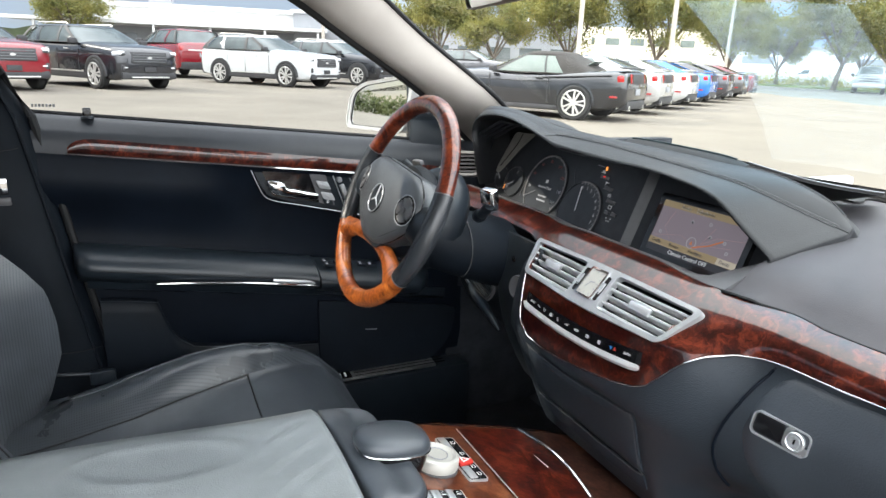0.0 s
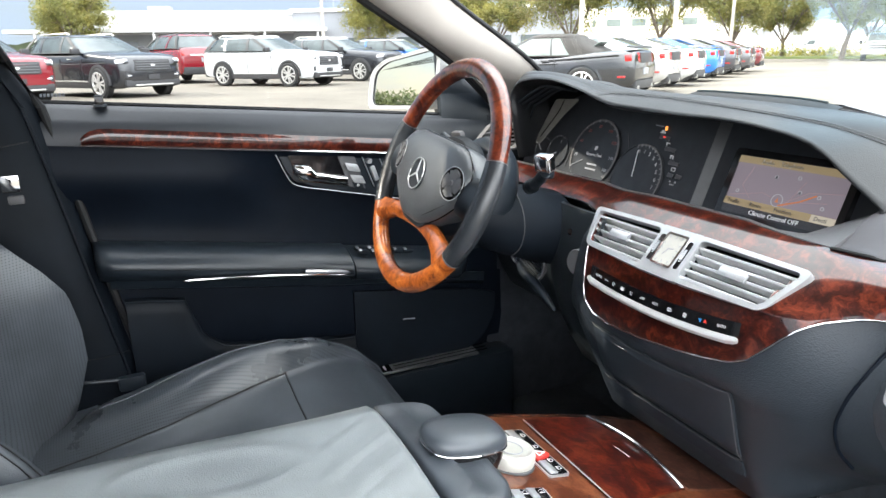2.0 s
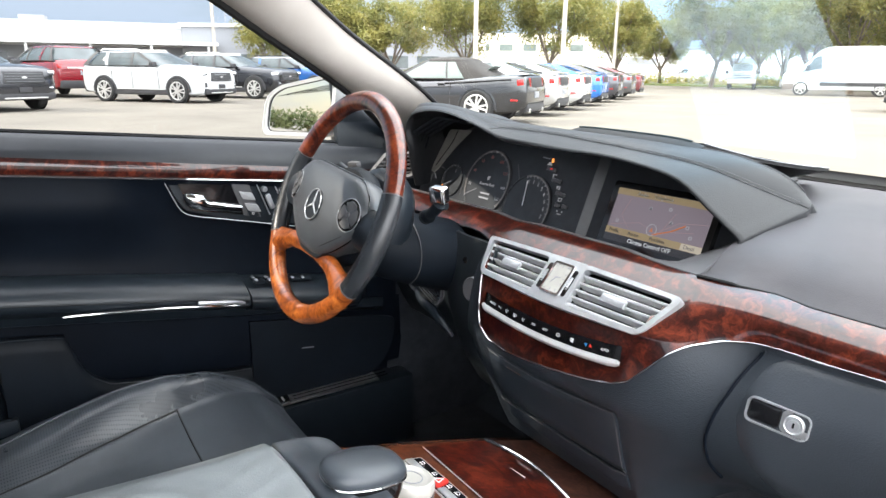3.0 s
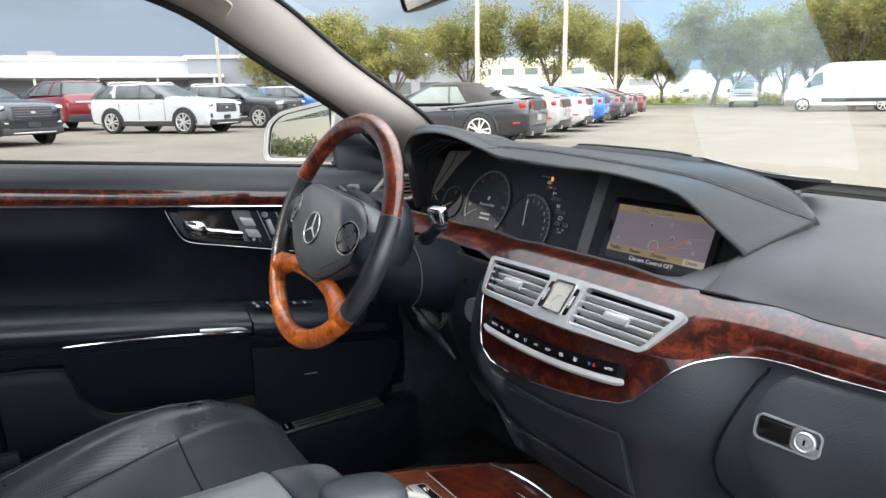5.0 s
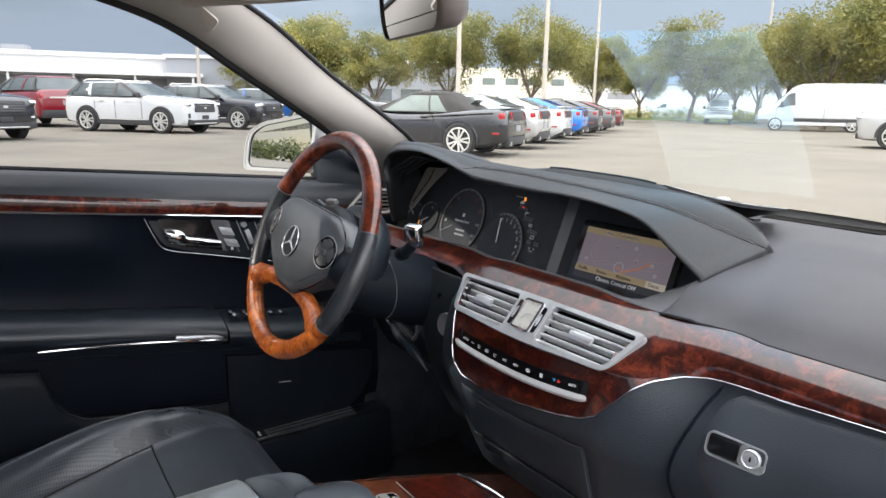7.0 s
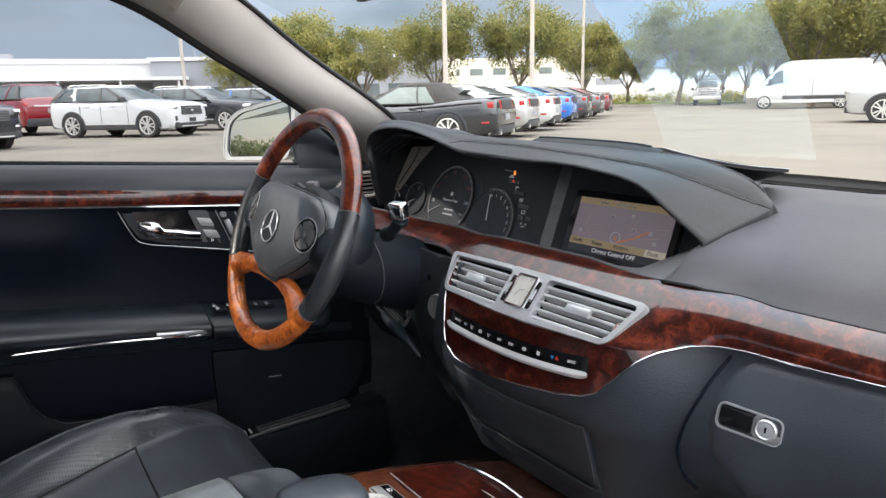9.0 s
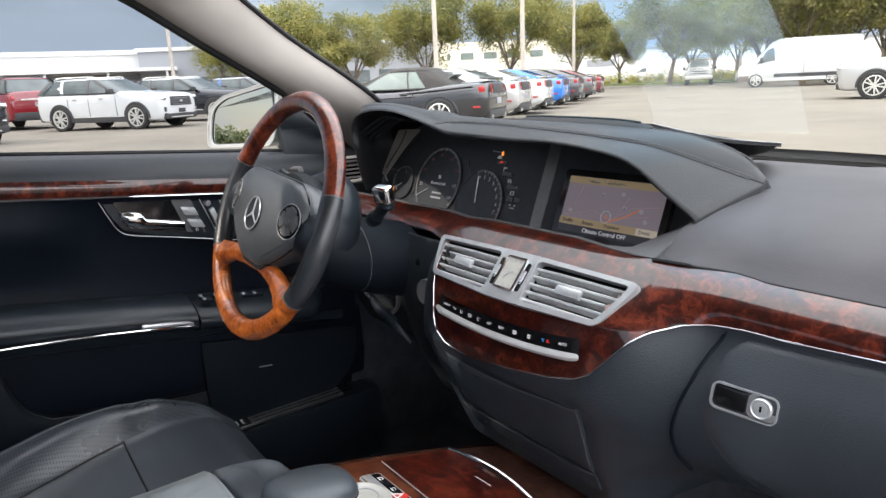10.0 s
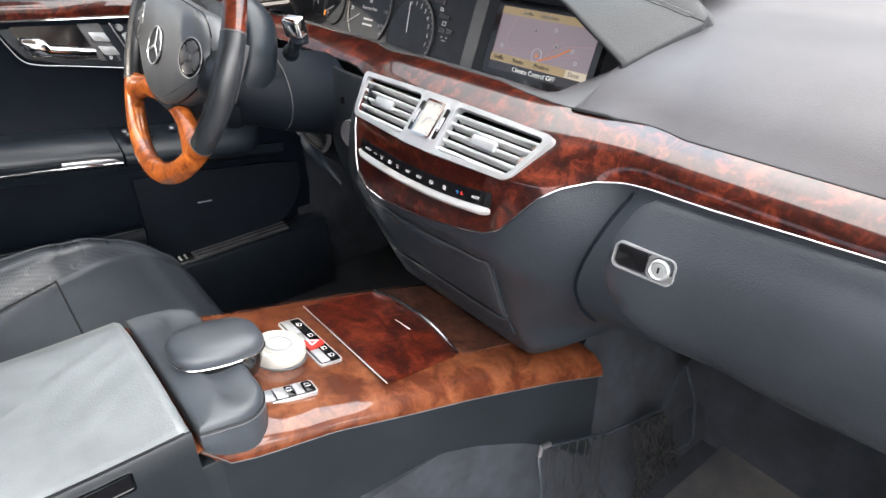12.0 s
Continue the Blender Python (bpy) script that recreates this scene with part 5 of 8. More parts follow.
for k, (y, x) in enumerate(((-0.255, -0.735), (-0.225, -0.735), (-0.255, -0.71), (-0.225, -0.71), (-0.165, -0.728), (-0.14, -0.728))):
    sw = part("window_switch", box((0.015, 0.024, 0.008), basis((x, y, arm_z(y) + 0.002), (1, 0, -0.1), (0.15, 0.148, 1)), 0.003), PLASTIC, door)
    part("switch_cap", box((0.013, 0.007, 0.003), basis((x + 0.001, y - 0.007, arm_z(y) + 0.0065), (1, 0, -0.1), (0.1, -0.2, 1)), 0.001, 1), SILVER, sw)
# lower door: pocket, speaker panel
rows = []
for y in steps(Y0, 0.14, 36):
    a = arm_z(y)
    rows.append([V(-0.775, y, a - 0.06), V(-0.772, y, a - 0.12), V(-0.768, y, a - 0.18), V(-0.766, y, 0.58 - 0.1 * (y + 0.3)), V(-0.772, y, 0.50), V(-0.785, y, 0.44)])
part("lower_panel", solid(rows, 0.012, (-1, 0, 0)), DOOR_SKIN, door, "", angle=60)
part("rail", solid([[V(-0.722 - 0.03 * smooth(-0.3, -0.1, y), y, arm_z(y) - 0.062), V(-0.735 - 0.02 * smooth(-0.3, -0.1, y), y, arm_z(y) - 0.085), V(-0.772, y, arm_z(y) - 0.098)] for y in steps(-0.772, 0.08, 18)], 0.006, (-1, 0, 0)), PLASTIC, door)
rows = []
pocket_top = table([(-0.90,0.735),(-0.748,0.725),(-0.695,0.719),(-0.638,0.709),(-0.624,0.659),(-0.607,0.619),(-0.568,0.591),(-0.473,0.576),(-0.366,0.560),(-0.27,0.552)])
for y in steps(-0.752, -0.275, 34):
    t = pocket_top(y)
    rows.append([V(-0.752, y, t), V(-0.742, y, t - 0.006), V(-0.738, y, t - 0.03), V(-0.742, y, 0.50), V(-0.755, y, 0.45)])
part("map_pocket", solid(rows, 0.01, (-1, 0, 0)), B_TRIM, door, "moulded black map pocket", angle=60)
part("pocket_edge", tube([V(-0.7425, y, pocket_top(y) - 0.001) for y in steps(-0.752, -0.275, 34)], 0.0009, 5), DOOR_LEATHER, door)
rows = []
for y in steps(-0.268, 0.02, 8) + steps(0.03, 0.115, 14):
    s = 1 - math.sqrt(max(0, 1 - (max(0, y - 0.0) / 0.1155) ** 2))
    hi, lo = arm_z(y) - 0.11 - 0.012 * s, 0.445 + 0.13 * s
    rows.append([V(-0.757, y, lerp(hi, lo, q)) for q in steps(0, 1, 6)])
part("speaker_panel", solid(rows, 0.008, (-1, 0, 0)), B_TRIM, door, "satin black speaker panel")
part("speaker_badge", box((0.001, 0.032, 0.0025), basis((-0.7560, -0.13, 0.565), (1, 0, 0), (0, 0.12, 1))), GREY_INK, door)

# inner handle in its recess, with memory keys and seat switches beside it
dp = basis((-0.767, 0, 0), (0, 1, 0), (1, 0, 0))      # local x along the car, y up, z to the cabin


def on_door(pts, thick, lift, mat, name, parent, label="", r=0.004, bevel=0.0):
    return part(name, plate(poly(list(pts), r), thick, dp @ pose(0, 0, lift), bevel), mat, parent, label)


on_door([(-0.418, 1.000), (0.02, 0.957), (0.02, 0.850), (-0.205, 0.888), (-0.324, 0.914), (-0.384, 0.934), (-0.402, 0.962)], 0.012, 0.002, PLASTIC, "handle_recess", door, "black handle recess", 0.006)
part("chrome_edge", tube(spline([dp @ V(x, y, 0.003) for x, y in ((-0.424, 1.003), (-0.406, 0.959), (-0.390, 0.931), (-0.362, 0.919), (-0.324, 0.911), (-0.205, 0.885), (-0.10, 0.862), (0.02, 0.838))], 5), 0.0008, 6), SILVER, door, "chrome recess edge")
on_door([(-0.397, 0.993), (-0.288, 0.982), (-0.262, 0.912), (-0.374, 0.934)], 0.003, 0.004, GLOSS_BLACK, "handle_bowl", door, "", 0.006)
lever = []
for x, hi, lo, out in ((-0.3865, 0.972, 0.956, 0.008), (-0.382, 0.9725, 0.947, 0.014), (-0.372, 0.971, 0.939, 0.018), (-0.356, 0.968, 0.935, 0.019), (-0.348, 0.965, 0.933, 0.018), (-0.341, 0.953, 0.931, 0.017), (-0.31, 0.946, 0.926, 0.016), (-0.285, 0.940, 0.921, 0.014), (-0.267, 0.936, 0.917, 0.011)):
    lever.append([dp @ V(x, lo, 0.005), dp @ V(x, lo, out - 0.005), dp @ V(x, lerp(lo, hi, 0.25), out), dp @ V(x, lerp(lo, hi, 0.6), out + 0.001), dp @ V(x, hi - 0.002, out - 0.002), dp @ V(x, hi, out - 0.006), dp @ V(x, hi, 0.005)])
part("door_handle", grid(lever, close_v=True, cap=True), CHROME, door, "broad chrome door handle", angle=50)
keyp = on_door([(-0.286, 0.983), (-0.247, 0.978), (-0.224, 0.903), (-0.262, 0.911)], 0.006, 0.006, GREY_PLASTIC, "key_plate", door, "", 0.003)
for dx, dy in ((0.0, 0.0), (0.0105, -0.0275)):
    on_door([(-0.271 + dx, 0.966 + dy), (-0.243 + dx, 0.961 + dy), (-0.235 + dx, 0.943 + dy), (-0.263 + dx, 0.948 + dy)], 0.006, 0.010, SILVER, "memory_key", keyp, "silver memory key", 0.003, 0.0012)
on_door([(-0.257, 0.923), (-0.234, 0.919), (-0.229, 0.905), (-0.252, 0.909)], 0.005, 0.009, PLASTIC, "lock_key", keyp, "", 0.003)
part("lock_mark", ring_plate(rounded(0.005, 0.006, 0.0015), rounded(0.003, 0.004, 0.001), 0.0005, dp @ pose(-0.243, 0.914, 0.0097)), WHITE_INK, keyp)
for k in range(3):
    dx, dy = 0.042 * k, -0.0072 * k
    part("divider", tube([dp @ V(-0.229 + dx, 0.976 + dy, 0.004), dp @ V(-0.203 + dx, 0.906 + dy, 0.004)], 0.0014, 5), SILVER, door)
    part("seat_switch", lathe([(0.0065, 0), (0.0065, 0.009), (0.005, 0.011), (0, 0.011)], dp @ pose(-0.214 + dx, 0.966 + dy, 0.002), 14), SILVER, door, "silver headrest switch")
    part("seat_switch", box((0.012, 0.036, 0.011), dp @ pose(-0.202 + dx, 0.937 + dy, 0.006, 0, 0, 18), 0.004), SILVER, door, "silver seat-shaped switch")

# mirror triangle at the window's front corner
part("mirror_triangle", plate([(0.0, -0.012), (0.150, -0.02), (0.140, 0.02), (0.030, 0.128), (0.0, 0.150)], 0.02, basis((-0.786, -0.018, 1.056), (0, 1, -0.05), (1, 0, 0.25)), 0.004), PLASTIC, door, "black mirror triangle")

# ---- outside mirror ----
mirror = thing("side_mirror", (-0.98, -0.03, 1.05), "white-shelled door mirror with a clear glass", "car mirror")
mm = basis((-0.985, -0.030, 1.132), (1, 0.10, 0.10), (0.12, -1, 0.075))
mo = poly([(-0.215, -0.066), (0.15, -0.082), (0.195, 0.02), (0.190, 0.070), (-0.10, 0.062), (-0.185, 0.036)], 0.035, 6)
rows = []
for s, z in ((0.15, -0.115), (0.55, -0.105), (0.85, -0.07), (0.97, -0.03), (1.0, 0.0), (0.985, 0.008), (0.95, 0.008)):
    rows.append([mm @ V(x * s, y * s, z) for x, y in mo])
part("mirror_shell", grid(rows, close_v=True, cap=False), BODY_WHITE, mirror, "white painted shell", angle=60)
part("mirror_glass", plate([(x * 0.86, y * 0.84) for x, y in mo], 0.004, mm @ pose(0, 0, 0.001)), MIRROR, mirror, "mirror glass")
part("mirror_rim", ring_plate([(x * 0.985, y * 0.985) for x, y in mo], [(x * 0.885, y * 0.865) for x, y in mo], 0.012, mm @ pose(0, 0, 0.006)), BODY_WHITE, mirror, "pale painted rim")
part("mirror_gap", ring_plate([(x * 0.89, y * 0.87) for x, y in mo], [(x * 0.86, y * 0.84) for x, y in mo], 0.004, mm @ pose(0, 0, 0.002)), RUBBER, mirror)
part("mirror_foot", box((0.10, 0.05, 0.05), pose(-0.87, 0.045, 1.07), 0.012), PLASTIC, mirror)

# ---- centre console ----
console = thing("centre_console", (0.02, -0.4, 0.25), "centre console with burl veneer and a leather armrest", "car console")
ctop = table([(-0.50, 0.722), (-0.45, 0.720), (-0.43, 0.718), (-0.41, 0.713), (-0.38, 0.706), (-0.36, 0.698), (-0.335, 0.688), (-0.30, 0.679), (-0.21, 0.657), (-0.09, 0.624), (0.05, 0.580), (0.14, 0.553)])
cr = table([(-0.50, 0.150), (-0.42, 0.150), (-0.3, 0.150), (-0.1, 0.165), (0.05, 0.182), (0.14, 0.192)])
clow = table([(-0.50, 0.722), (-0.445, 0.719), (-0.437, 0.701), (-0.422, 0.686), (-0.40, 0.677), (-0.37, 0.669), (-0.30, 0.652), (-0.20, 0.622), (-0.1, 0.594), (0.05, 0.550), (0.14, 0.518)])
rows = []
for y in [-0.452, -0.445, -0.435, -0.42] + steps(-0.40, 0.14, 24):
    t, x, lo = ctop(y), cr(y), clow(y)
    rows.append([V(-0.135, y, t - 0.05), V(-0.133, y, t - 0.015), V(-0.122, y, t - 0.004), V(-0.10, y, t), V(0.0, y, t + 0.001), V(x - 0.045, y, t), V(x - 0.022, y, lerp(t, lo, 0.12)), V(x - 0.006, y, lerp(t, lo, 0.40)), V(x, y, lerp(t, lo, 0.7)), V(x + 0.001, y, lo)])
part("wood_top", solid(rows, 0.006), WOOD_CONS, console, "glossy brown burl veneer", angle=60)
part("wood_edge", tube([V(cr(y) + 0.001, y, clow(y) - 0.001) for y in steps(-0.445, 0.14, 24)], 0.0008, 6), GREY_PLASTIC, console)
part("side_filler", box((0.03, 0.05, 0.11), pose(0.1335, -0.452, 0.640), 0.004), CONSOLE_SIDE, console)
rows = []
for y in steps(-1.0, 0.135, 30):
    lo = clow(max(-0.445, y)) - 0.003 if y > -0.46 else 0.655
    x = cr(y) - 0.002
    fl = 0.25 + 0.0 * y
    rows.append([V(x, y, lo), V(x, y, lo - 0.05), V(x - 0.004, y, lerp(lo, fl, 0.55)), V(x, y, fl)])
part("console_side", solid(rows, 0.01, (-1, 0, 0)), CONSOLE_SIDE, console, "black leather side")
rows = [[V(-0.134, y, ctop(y) - 0.03 if y > -0.45 else 0.68), V(-0.14, y, 0.45), V(-0.15, y, 0.25)] for y in steps(-1.0, 0.14, 12)]
part("console_side", solid(rows, 0.01, (1, 0, 0)), CONSOLE_SIDE, console)
# roll-back flap over the cup holders, with its chrome grip
rows = []
for u in steps(0, 1, 12):
    y = lerp(-0.212, -0.086, u)
    x0, x1 = lerp(-0.088, -0.098, u), lerp(0.130, 0.108, u)
    rows.append([V(lerp(x0, x1, s), y + 0.012 * math.sin(math.pi * s) * u, ctop(y) + 0.004 + 0.001 * math.sin(math.pi * s)) for s in steps(0, 1, 12)])
flap = part("cup_flap", solid(rows, 0.003, (0, 0, -1)), WOOD_FLAP, console, "dark red burl sliding flap")
arch = [V(lerp(-0.099, 0.111, s), -0.084 + 0.013 * math.sin(math.pi * s), ctop(-0.084) + 0.006 + 0.003 * math.sin(math.pi * s)) for s in steps(0, 1, 16)]
part("flap_grip", tube(arch, 0.003, 8), CHROME, flap, "arched chrome grip")
part("flap_edge", tube([V(lerp(-0.089, 0.131, s), -0.2135, ctop(-0.2135) + 0.004) for s in steps(0, 1, 6)], 0.0009, 6), SILVER, flap)
part("flap_mark", tube([V(lerp(-0.02, 0.03, s), -0.112 + 0.004 * s, ctop(-0.11) + 0.0065) for s in steps(0, 1, 3)], 0.0012, 5), WHITE_INK, flap)
rows = [[V(x, y, ctop(y) + 0.0035) for x in steps(-0.098, 0.108, 6)] for y in steps(-0.070, 0.06, 8)]
part("tray_cover", solid(rows, 0.003, (0, 0, -1)), WOOD_TRAY, console, "dull dark burl tray cover")

# armrest lid and the leather-covered front piece


def crease(x, y):
    """Soft folds of the stretched leather: a long oval swell and slanting wrinkles towards the front."""
    r = math.hypot((x + 0.008 - 0.08 * (y + 0.67)) / 0.048, (y + 0.668) / 0.10)
    z = 0.0024 * math.exp(-((r - 1.0) / 0.16) ** 2) - 0.0018 * math.exp(-(r / 0.75) ** 4) + 0.0008 * math.exp(-((r - 1.5) / 0.15) ** 2)
    z += 0.0014 * math.exp(-(((x - 0.004) / 0.018) ** 2 + ((y + 0.655) / 0.03) ** 2))
    w = smooth(-0.60, -0.52, y) * smooth(-0.455, -0.48, y) * smooth(0.135, 0.10, x) * smooth(-0.10, -0.05, x)
    return z + w * (0.0005 * math.sin(150 * (x + 0.55 * y) + 3 * math.sin(22 * y)) + 0.0003 * math.sin(260 * (x + 0.7 * y)))


def pad_row(y, dz=0.0, w0=-0.112, w1=0.1515, shrink=0.0):
    t = 0.750 + dz
    a, b = w0 + shrink, w1 - shrink
    r = [V(a + 0.004, y, t - 0.095), V(a, y, t - 0.05), V(a + 0.002, y, t - 0.022), V(a + 0.012, y, t - 0.007), V(a + 0.034, y, t + 0.000)]
    for k in steps(0, 1, 26):
        x = lerp(a + 0.045, b - 0.026, k)
        r.append(V(x, y, t + 0.0005 + 0.0065 * math.sin(math.pi * (0.08 + 0.86 * k)) + crease(x, y) * smooth(0, 0.1, k) * smooth(1, 0.9, k)))
    return r + [V(b - 0.014, y, t + 0.0005), V(b - 0.006, y, t - 0.002), V(b - 0.0015, y, t - 0.007), V(b, y, t - 0.014), V(b - 0.001, y, t - 0.04), V(b - 0.002, y, t - 0.098)]


rows = [pad_row(-0.4485, -0.012, shrink=0.004), pad_row(-0.451, -0.004, shrink=0.001)] + [pad_row(y, 0.010 * smooth(-0.5, -0.8, y)) for y in steps(-0.457, -0.85, 110) + steps(-0.86, -1.02, 8)]
lid_arm = part("armrest_lid", grid(rows, cap=True), LEATHER_ARM_SHEEN, console, "creased black leather armrest lid, sky sheen painted grey", angle=60)
lid_top = lambda y: 0.750 + 0.010 * smooth(-0.5, -0.8, y)
part("lid_stitch", tube([V(0.1475, y, lid_top(y) - 0.0030) for y in steps(-0.455, -1.0, 24)], 0.0012, 5), RUBBER, lid_arm, "black seam")
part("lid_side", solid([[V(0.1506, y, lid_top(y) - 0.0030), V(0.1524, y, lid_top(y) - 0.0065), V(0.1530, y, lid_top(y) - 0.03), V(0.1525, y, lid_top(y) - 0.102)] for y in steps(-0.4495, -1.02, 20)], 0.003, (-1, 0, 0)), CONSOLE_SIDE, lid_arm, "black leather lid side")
lm = basis((0.1545, -0.546, 0.7275), (0, 1, -0.02), (1, 0, 0.10))
part("latch_frame", ring_plate(rounded(0.074, 0.022, 0.003), rounded(0.069, 0.017, 0.002), 0.004, lm), CHROME, lid_arm, "chrome-framed latch")
part("latch_key", plate(rounded(0.069, 0.017, 0.002), 0.002, lm @ pose(0, 0, -0.0012)), GLOSS_BLACK, lid_arm)
def pad_outline():
    """Plan of the leather piece before the lid: straight behind, its front corners rounded."""
    pts = [(x, -0.4430) for x in steps(-0.112, 0.152, 12)] + [(0.152, y) for y in steps(-0.436, -0.402, 4)]
    pts += [(0.112 + 0.040 * math.cos(a), -0.402 + 0.040 * math.sin(a)) for a in steps(0, math.pi / 2, 8)[1:]]
    pts += [(x, -0.362) for x in steps(0.10, -0.075, 9)] + [(-0.082 + 0.030 * math.cos(a), -0.392 + 0.030 * math.sin(a)) for a in steps(math.pi / 2, math.pi, 6)[1:]]
    return pts + [(-0.112, y) for y in steps(-0.402, -0.436, 4)]


rows = []
for inset, f in ((0.005, 1.3), (0.001, 1.0), (0.0, 0.6), (0.0004, 0.24), (0.0014, 0.11), (0.0034, 0.04), (0.0065, 0.008), (0.012, -0.006), (0.034, -0.01)):
    r = []
    for x, y in pad_outline():
        t = 0.7485 - 0.009 * smooth(-0.445, -0.36, y) - 0.014 * smooth(0.02, -0.09, x)
        foot = lerp(ctop(y) - 0.003, lerp(ctop(y), clow(max(-0.445, y)), 0.55), smooth(0.09, 0.15, x))
        r.append(V(0.02 + (x - 0.02) * (1 - inset / 0.132), -0.4025 + (y + 0.4025) * (1 - inset / 0.0405), t - (t - foot) * f))
    rows.append(r)
front_pad = part("front_pad", grid(rows, close_v=True, cap=True), LEATHER, console, "black leather front pad", angle=60)
part("pad_stitch", tube([p + V(0.0004, 0.0004, -0.004) for p in rows[3][12:27]], 0.0007, 5), STITCH, front_pad)
part("pad_seam", tube([p + V(0.0003, 0.0003, 0.0) for p in rows[3][12:27]], 0.0010, 5), RUBBER, front_pad)

# folding palm rest
def palm(lift, s):
    out = poly([(-0.027, -0.060), (0.030, -0.058), (0.042, 0.0), (0.033, 0.058), (-0.027, 0.060), (-0.040, 0.0)], 0.026, 6)
    return [V(0.036 + x * s, -0.379 + y * s * 0.87, 0.742 + lift - 0.12 * (y * s)) for x, y in out]


rest = part("palm_rest", grid([palm(0.002, 0.93), palm(0.006, 1.0), palm(0.012, 1.02), palm(0.018, 0.98), palm(0.0225, 0.86), palm(0.025, 0.6), palm(0.0255, 0.2)], close_v=True, cap=True), LEATHER, console, "raised black leather palm rest", angle=60)
part("rest_base", grid([palm(-0.030, 0.80), palm(-0.012, 0.92), palm(0.001, 0.95)], close_v=True, cap=True), GLOSS_BLACK, rest)
pr = palm(0.0045, 1.005)
part("rest_chrome", tube(pr, 0.0011, 6, closed=True), CHROME, rest, "thin chrome band")

# ivory controller wheel
km = basis((0.016, -0.302, ctop(-0.302) + 0.002), (1, 0, 0), (0, 0.18, 1))
knob = part("controller_wheel", lathe([(0.033, 0.0), (0.0345, 0.005), (0.034, 0.014), (0.032, 0.0185), (0.028, 0.020), (0.024, 0.0175), (0.022, 0.017), (0.0, 0.018)], km, 40), WHITE_PLASTIC, console, "ivory rotary controller")
part("controller_ring", tube([km @ V(0.016 * math.cos(a), 0.016 * math.sin(a), 0.0182) for a in steps(0, 2 * math.pi, 28)[:-1]], 0.0008, 5, closed=True), GREY_INK, knob)
part("controller_foot", lathe([(0.0355, -0.003), (0.0355, 0.001), (0.034, 0.002)], km, 36), GREY_PLASTIC, console)

# key banks beside the controller: black plates in thin silver frames
def key_bank(x, y, ang, w, h, label):
    axes = (math.cos(ang), math.sin(ang), -0.2 * math.sin(ang)), (0, 0.2, 1)
    b = part("key_bank", plate(rounded(w, h, 0.004), 0.004, basis((x, y, ctop(y) + 0.004), *axes), 0.001), GLOSS_BLACK, console, label)
    m = basis((x, y, ctop(y) + 0.0045), *axes)
    part("bank_frame", ring_plate(rounded(w + 0.004, h + 0.004, 0.005), rounded(w - 0.001, h - 0.001, 0.0035), 0.0045, m @ pose(0, 0, -0.001)), SILVER, b, "thin silver frame")
    return b, m


def key_symbol(parent, m, x, y):
    """A small white pictogram: an arch over a bar."""
    part("key_symbol", join(tube([m @ V(x + 0.0032 * math.cos(a), y + 0.0025 * math.sin(a), 0.0012) for a in steps(-0.4, 3.6, 10)], 0.0005, 4), box((0.0075, 0.0014, 0.0006), m @ pose(x, y - 0.0034, 0.0012))), WHITE_INK, parent)


bank, bm0 = key_bank(0.000, -0.2505, radians(1), 0.116, 0.030, "black bank of console keys with a hazard key")
for x, w in ((-0.038, 0.037), (-0.006, 0.025), (0.042, 0.030)):
    part("key", box((w, 0.0125, 0.0028), bm0 @ pose(x, -0.0075, 0.0008), 0.0011), SILVER, bank, "silver key")
for x in (-0.040, -0.008, 0.028, 0.047):
    key_symbol(bank, bm0, x, 0.0072)
part("hazard_key", plate(poly([(-0.0125, -0.013), (0.0125, -0.013), (0.004, 0.013), (-0.004, 0.013)], 0.002), 0.004, bm0 @ pose(0.0135, 0, 0.003), 0.001), RED_INK, bank, "red hazard warning key")
part("hazard_mark", ring_plate([(-0.0075, -0.008), (0.0075, -0.008), (0.0, 0.007)], [(-0.0048, -0.0062), (0.0048, -0.0062), (0.0, 0.0035)], 0.0007, bm0 @ pose(0.0135, 0, 0.0052)), WHITE_INK, bank)
bank, bm0 = key_bank(0.096, -0.327, radians(86), 0.064, 0.022, "black bank of suspension keys")
for x, w in ((-0.0245, 0.0125), (-0.010, 0.0135), (0.012, 0.0105)):
    part("key", box((w, 0.0195, 0.003), bm0 @ pose(x, 0, 0.0008, 0, 4, 0), 0.001), SILVER, bank, "silver key")
for x in (0.0015, 0.0245):
    part("key", box((0.0095, 0.0195, 0.002), bm0 @ pose(x, 0, 0.0004), 0.001), GLOSS_BLACK, bank, "black key")
    key_symbol(bank, bm0, x, 0.003)

# ---- driver's seat ----
seat = thing("driver_seat", (-0.37, -0.65, 0.3), "black leather driver's seat with perforated centre", "car seat")
bol_z = table([(-0.98, 0.545), (-0.86, 0.557), (-0.74, 0.583), (-0.65, 0.610), (-0.56, 0.625), (-0.48, 0.625), (-0.40, 0.611), (-0.31, 0.568), (-0.25, 0.505), (-0.215, 0.43), (-0.20, 0.36)])
mid_z = table([(-0.98, 0.50), (-0.86, 0.51), (-0.7, 0.53), (-0.5, 0.555), (-0.38, 0.560), (-0.30, 0.538), (-0.24, 0.48), (-0.215, 0.42), (-0.20, 0.36)])
seam_x = table([(-0.98, -0.50), (-0.70, -0.525), (-0.60, -0.545), (-0.48, -0.578), (-0.35, -0.618), (-0.2, -0.63)])
rows = []
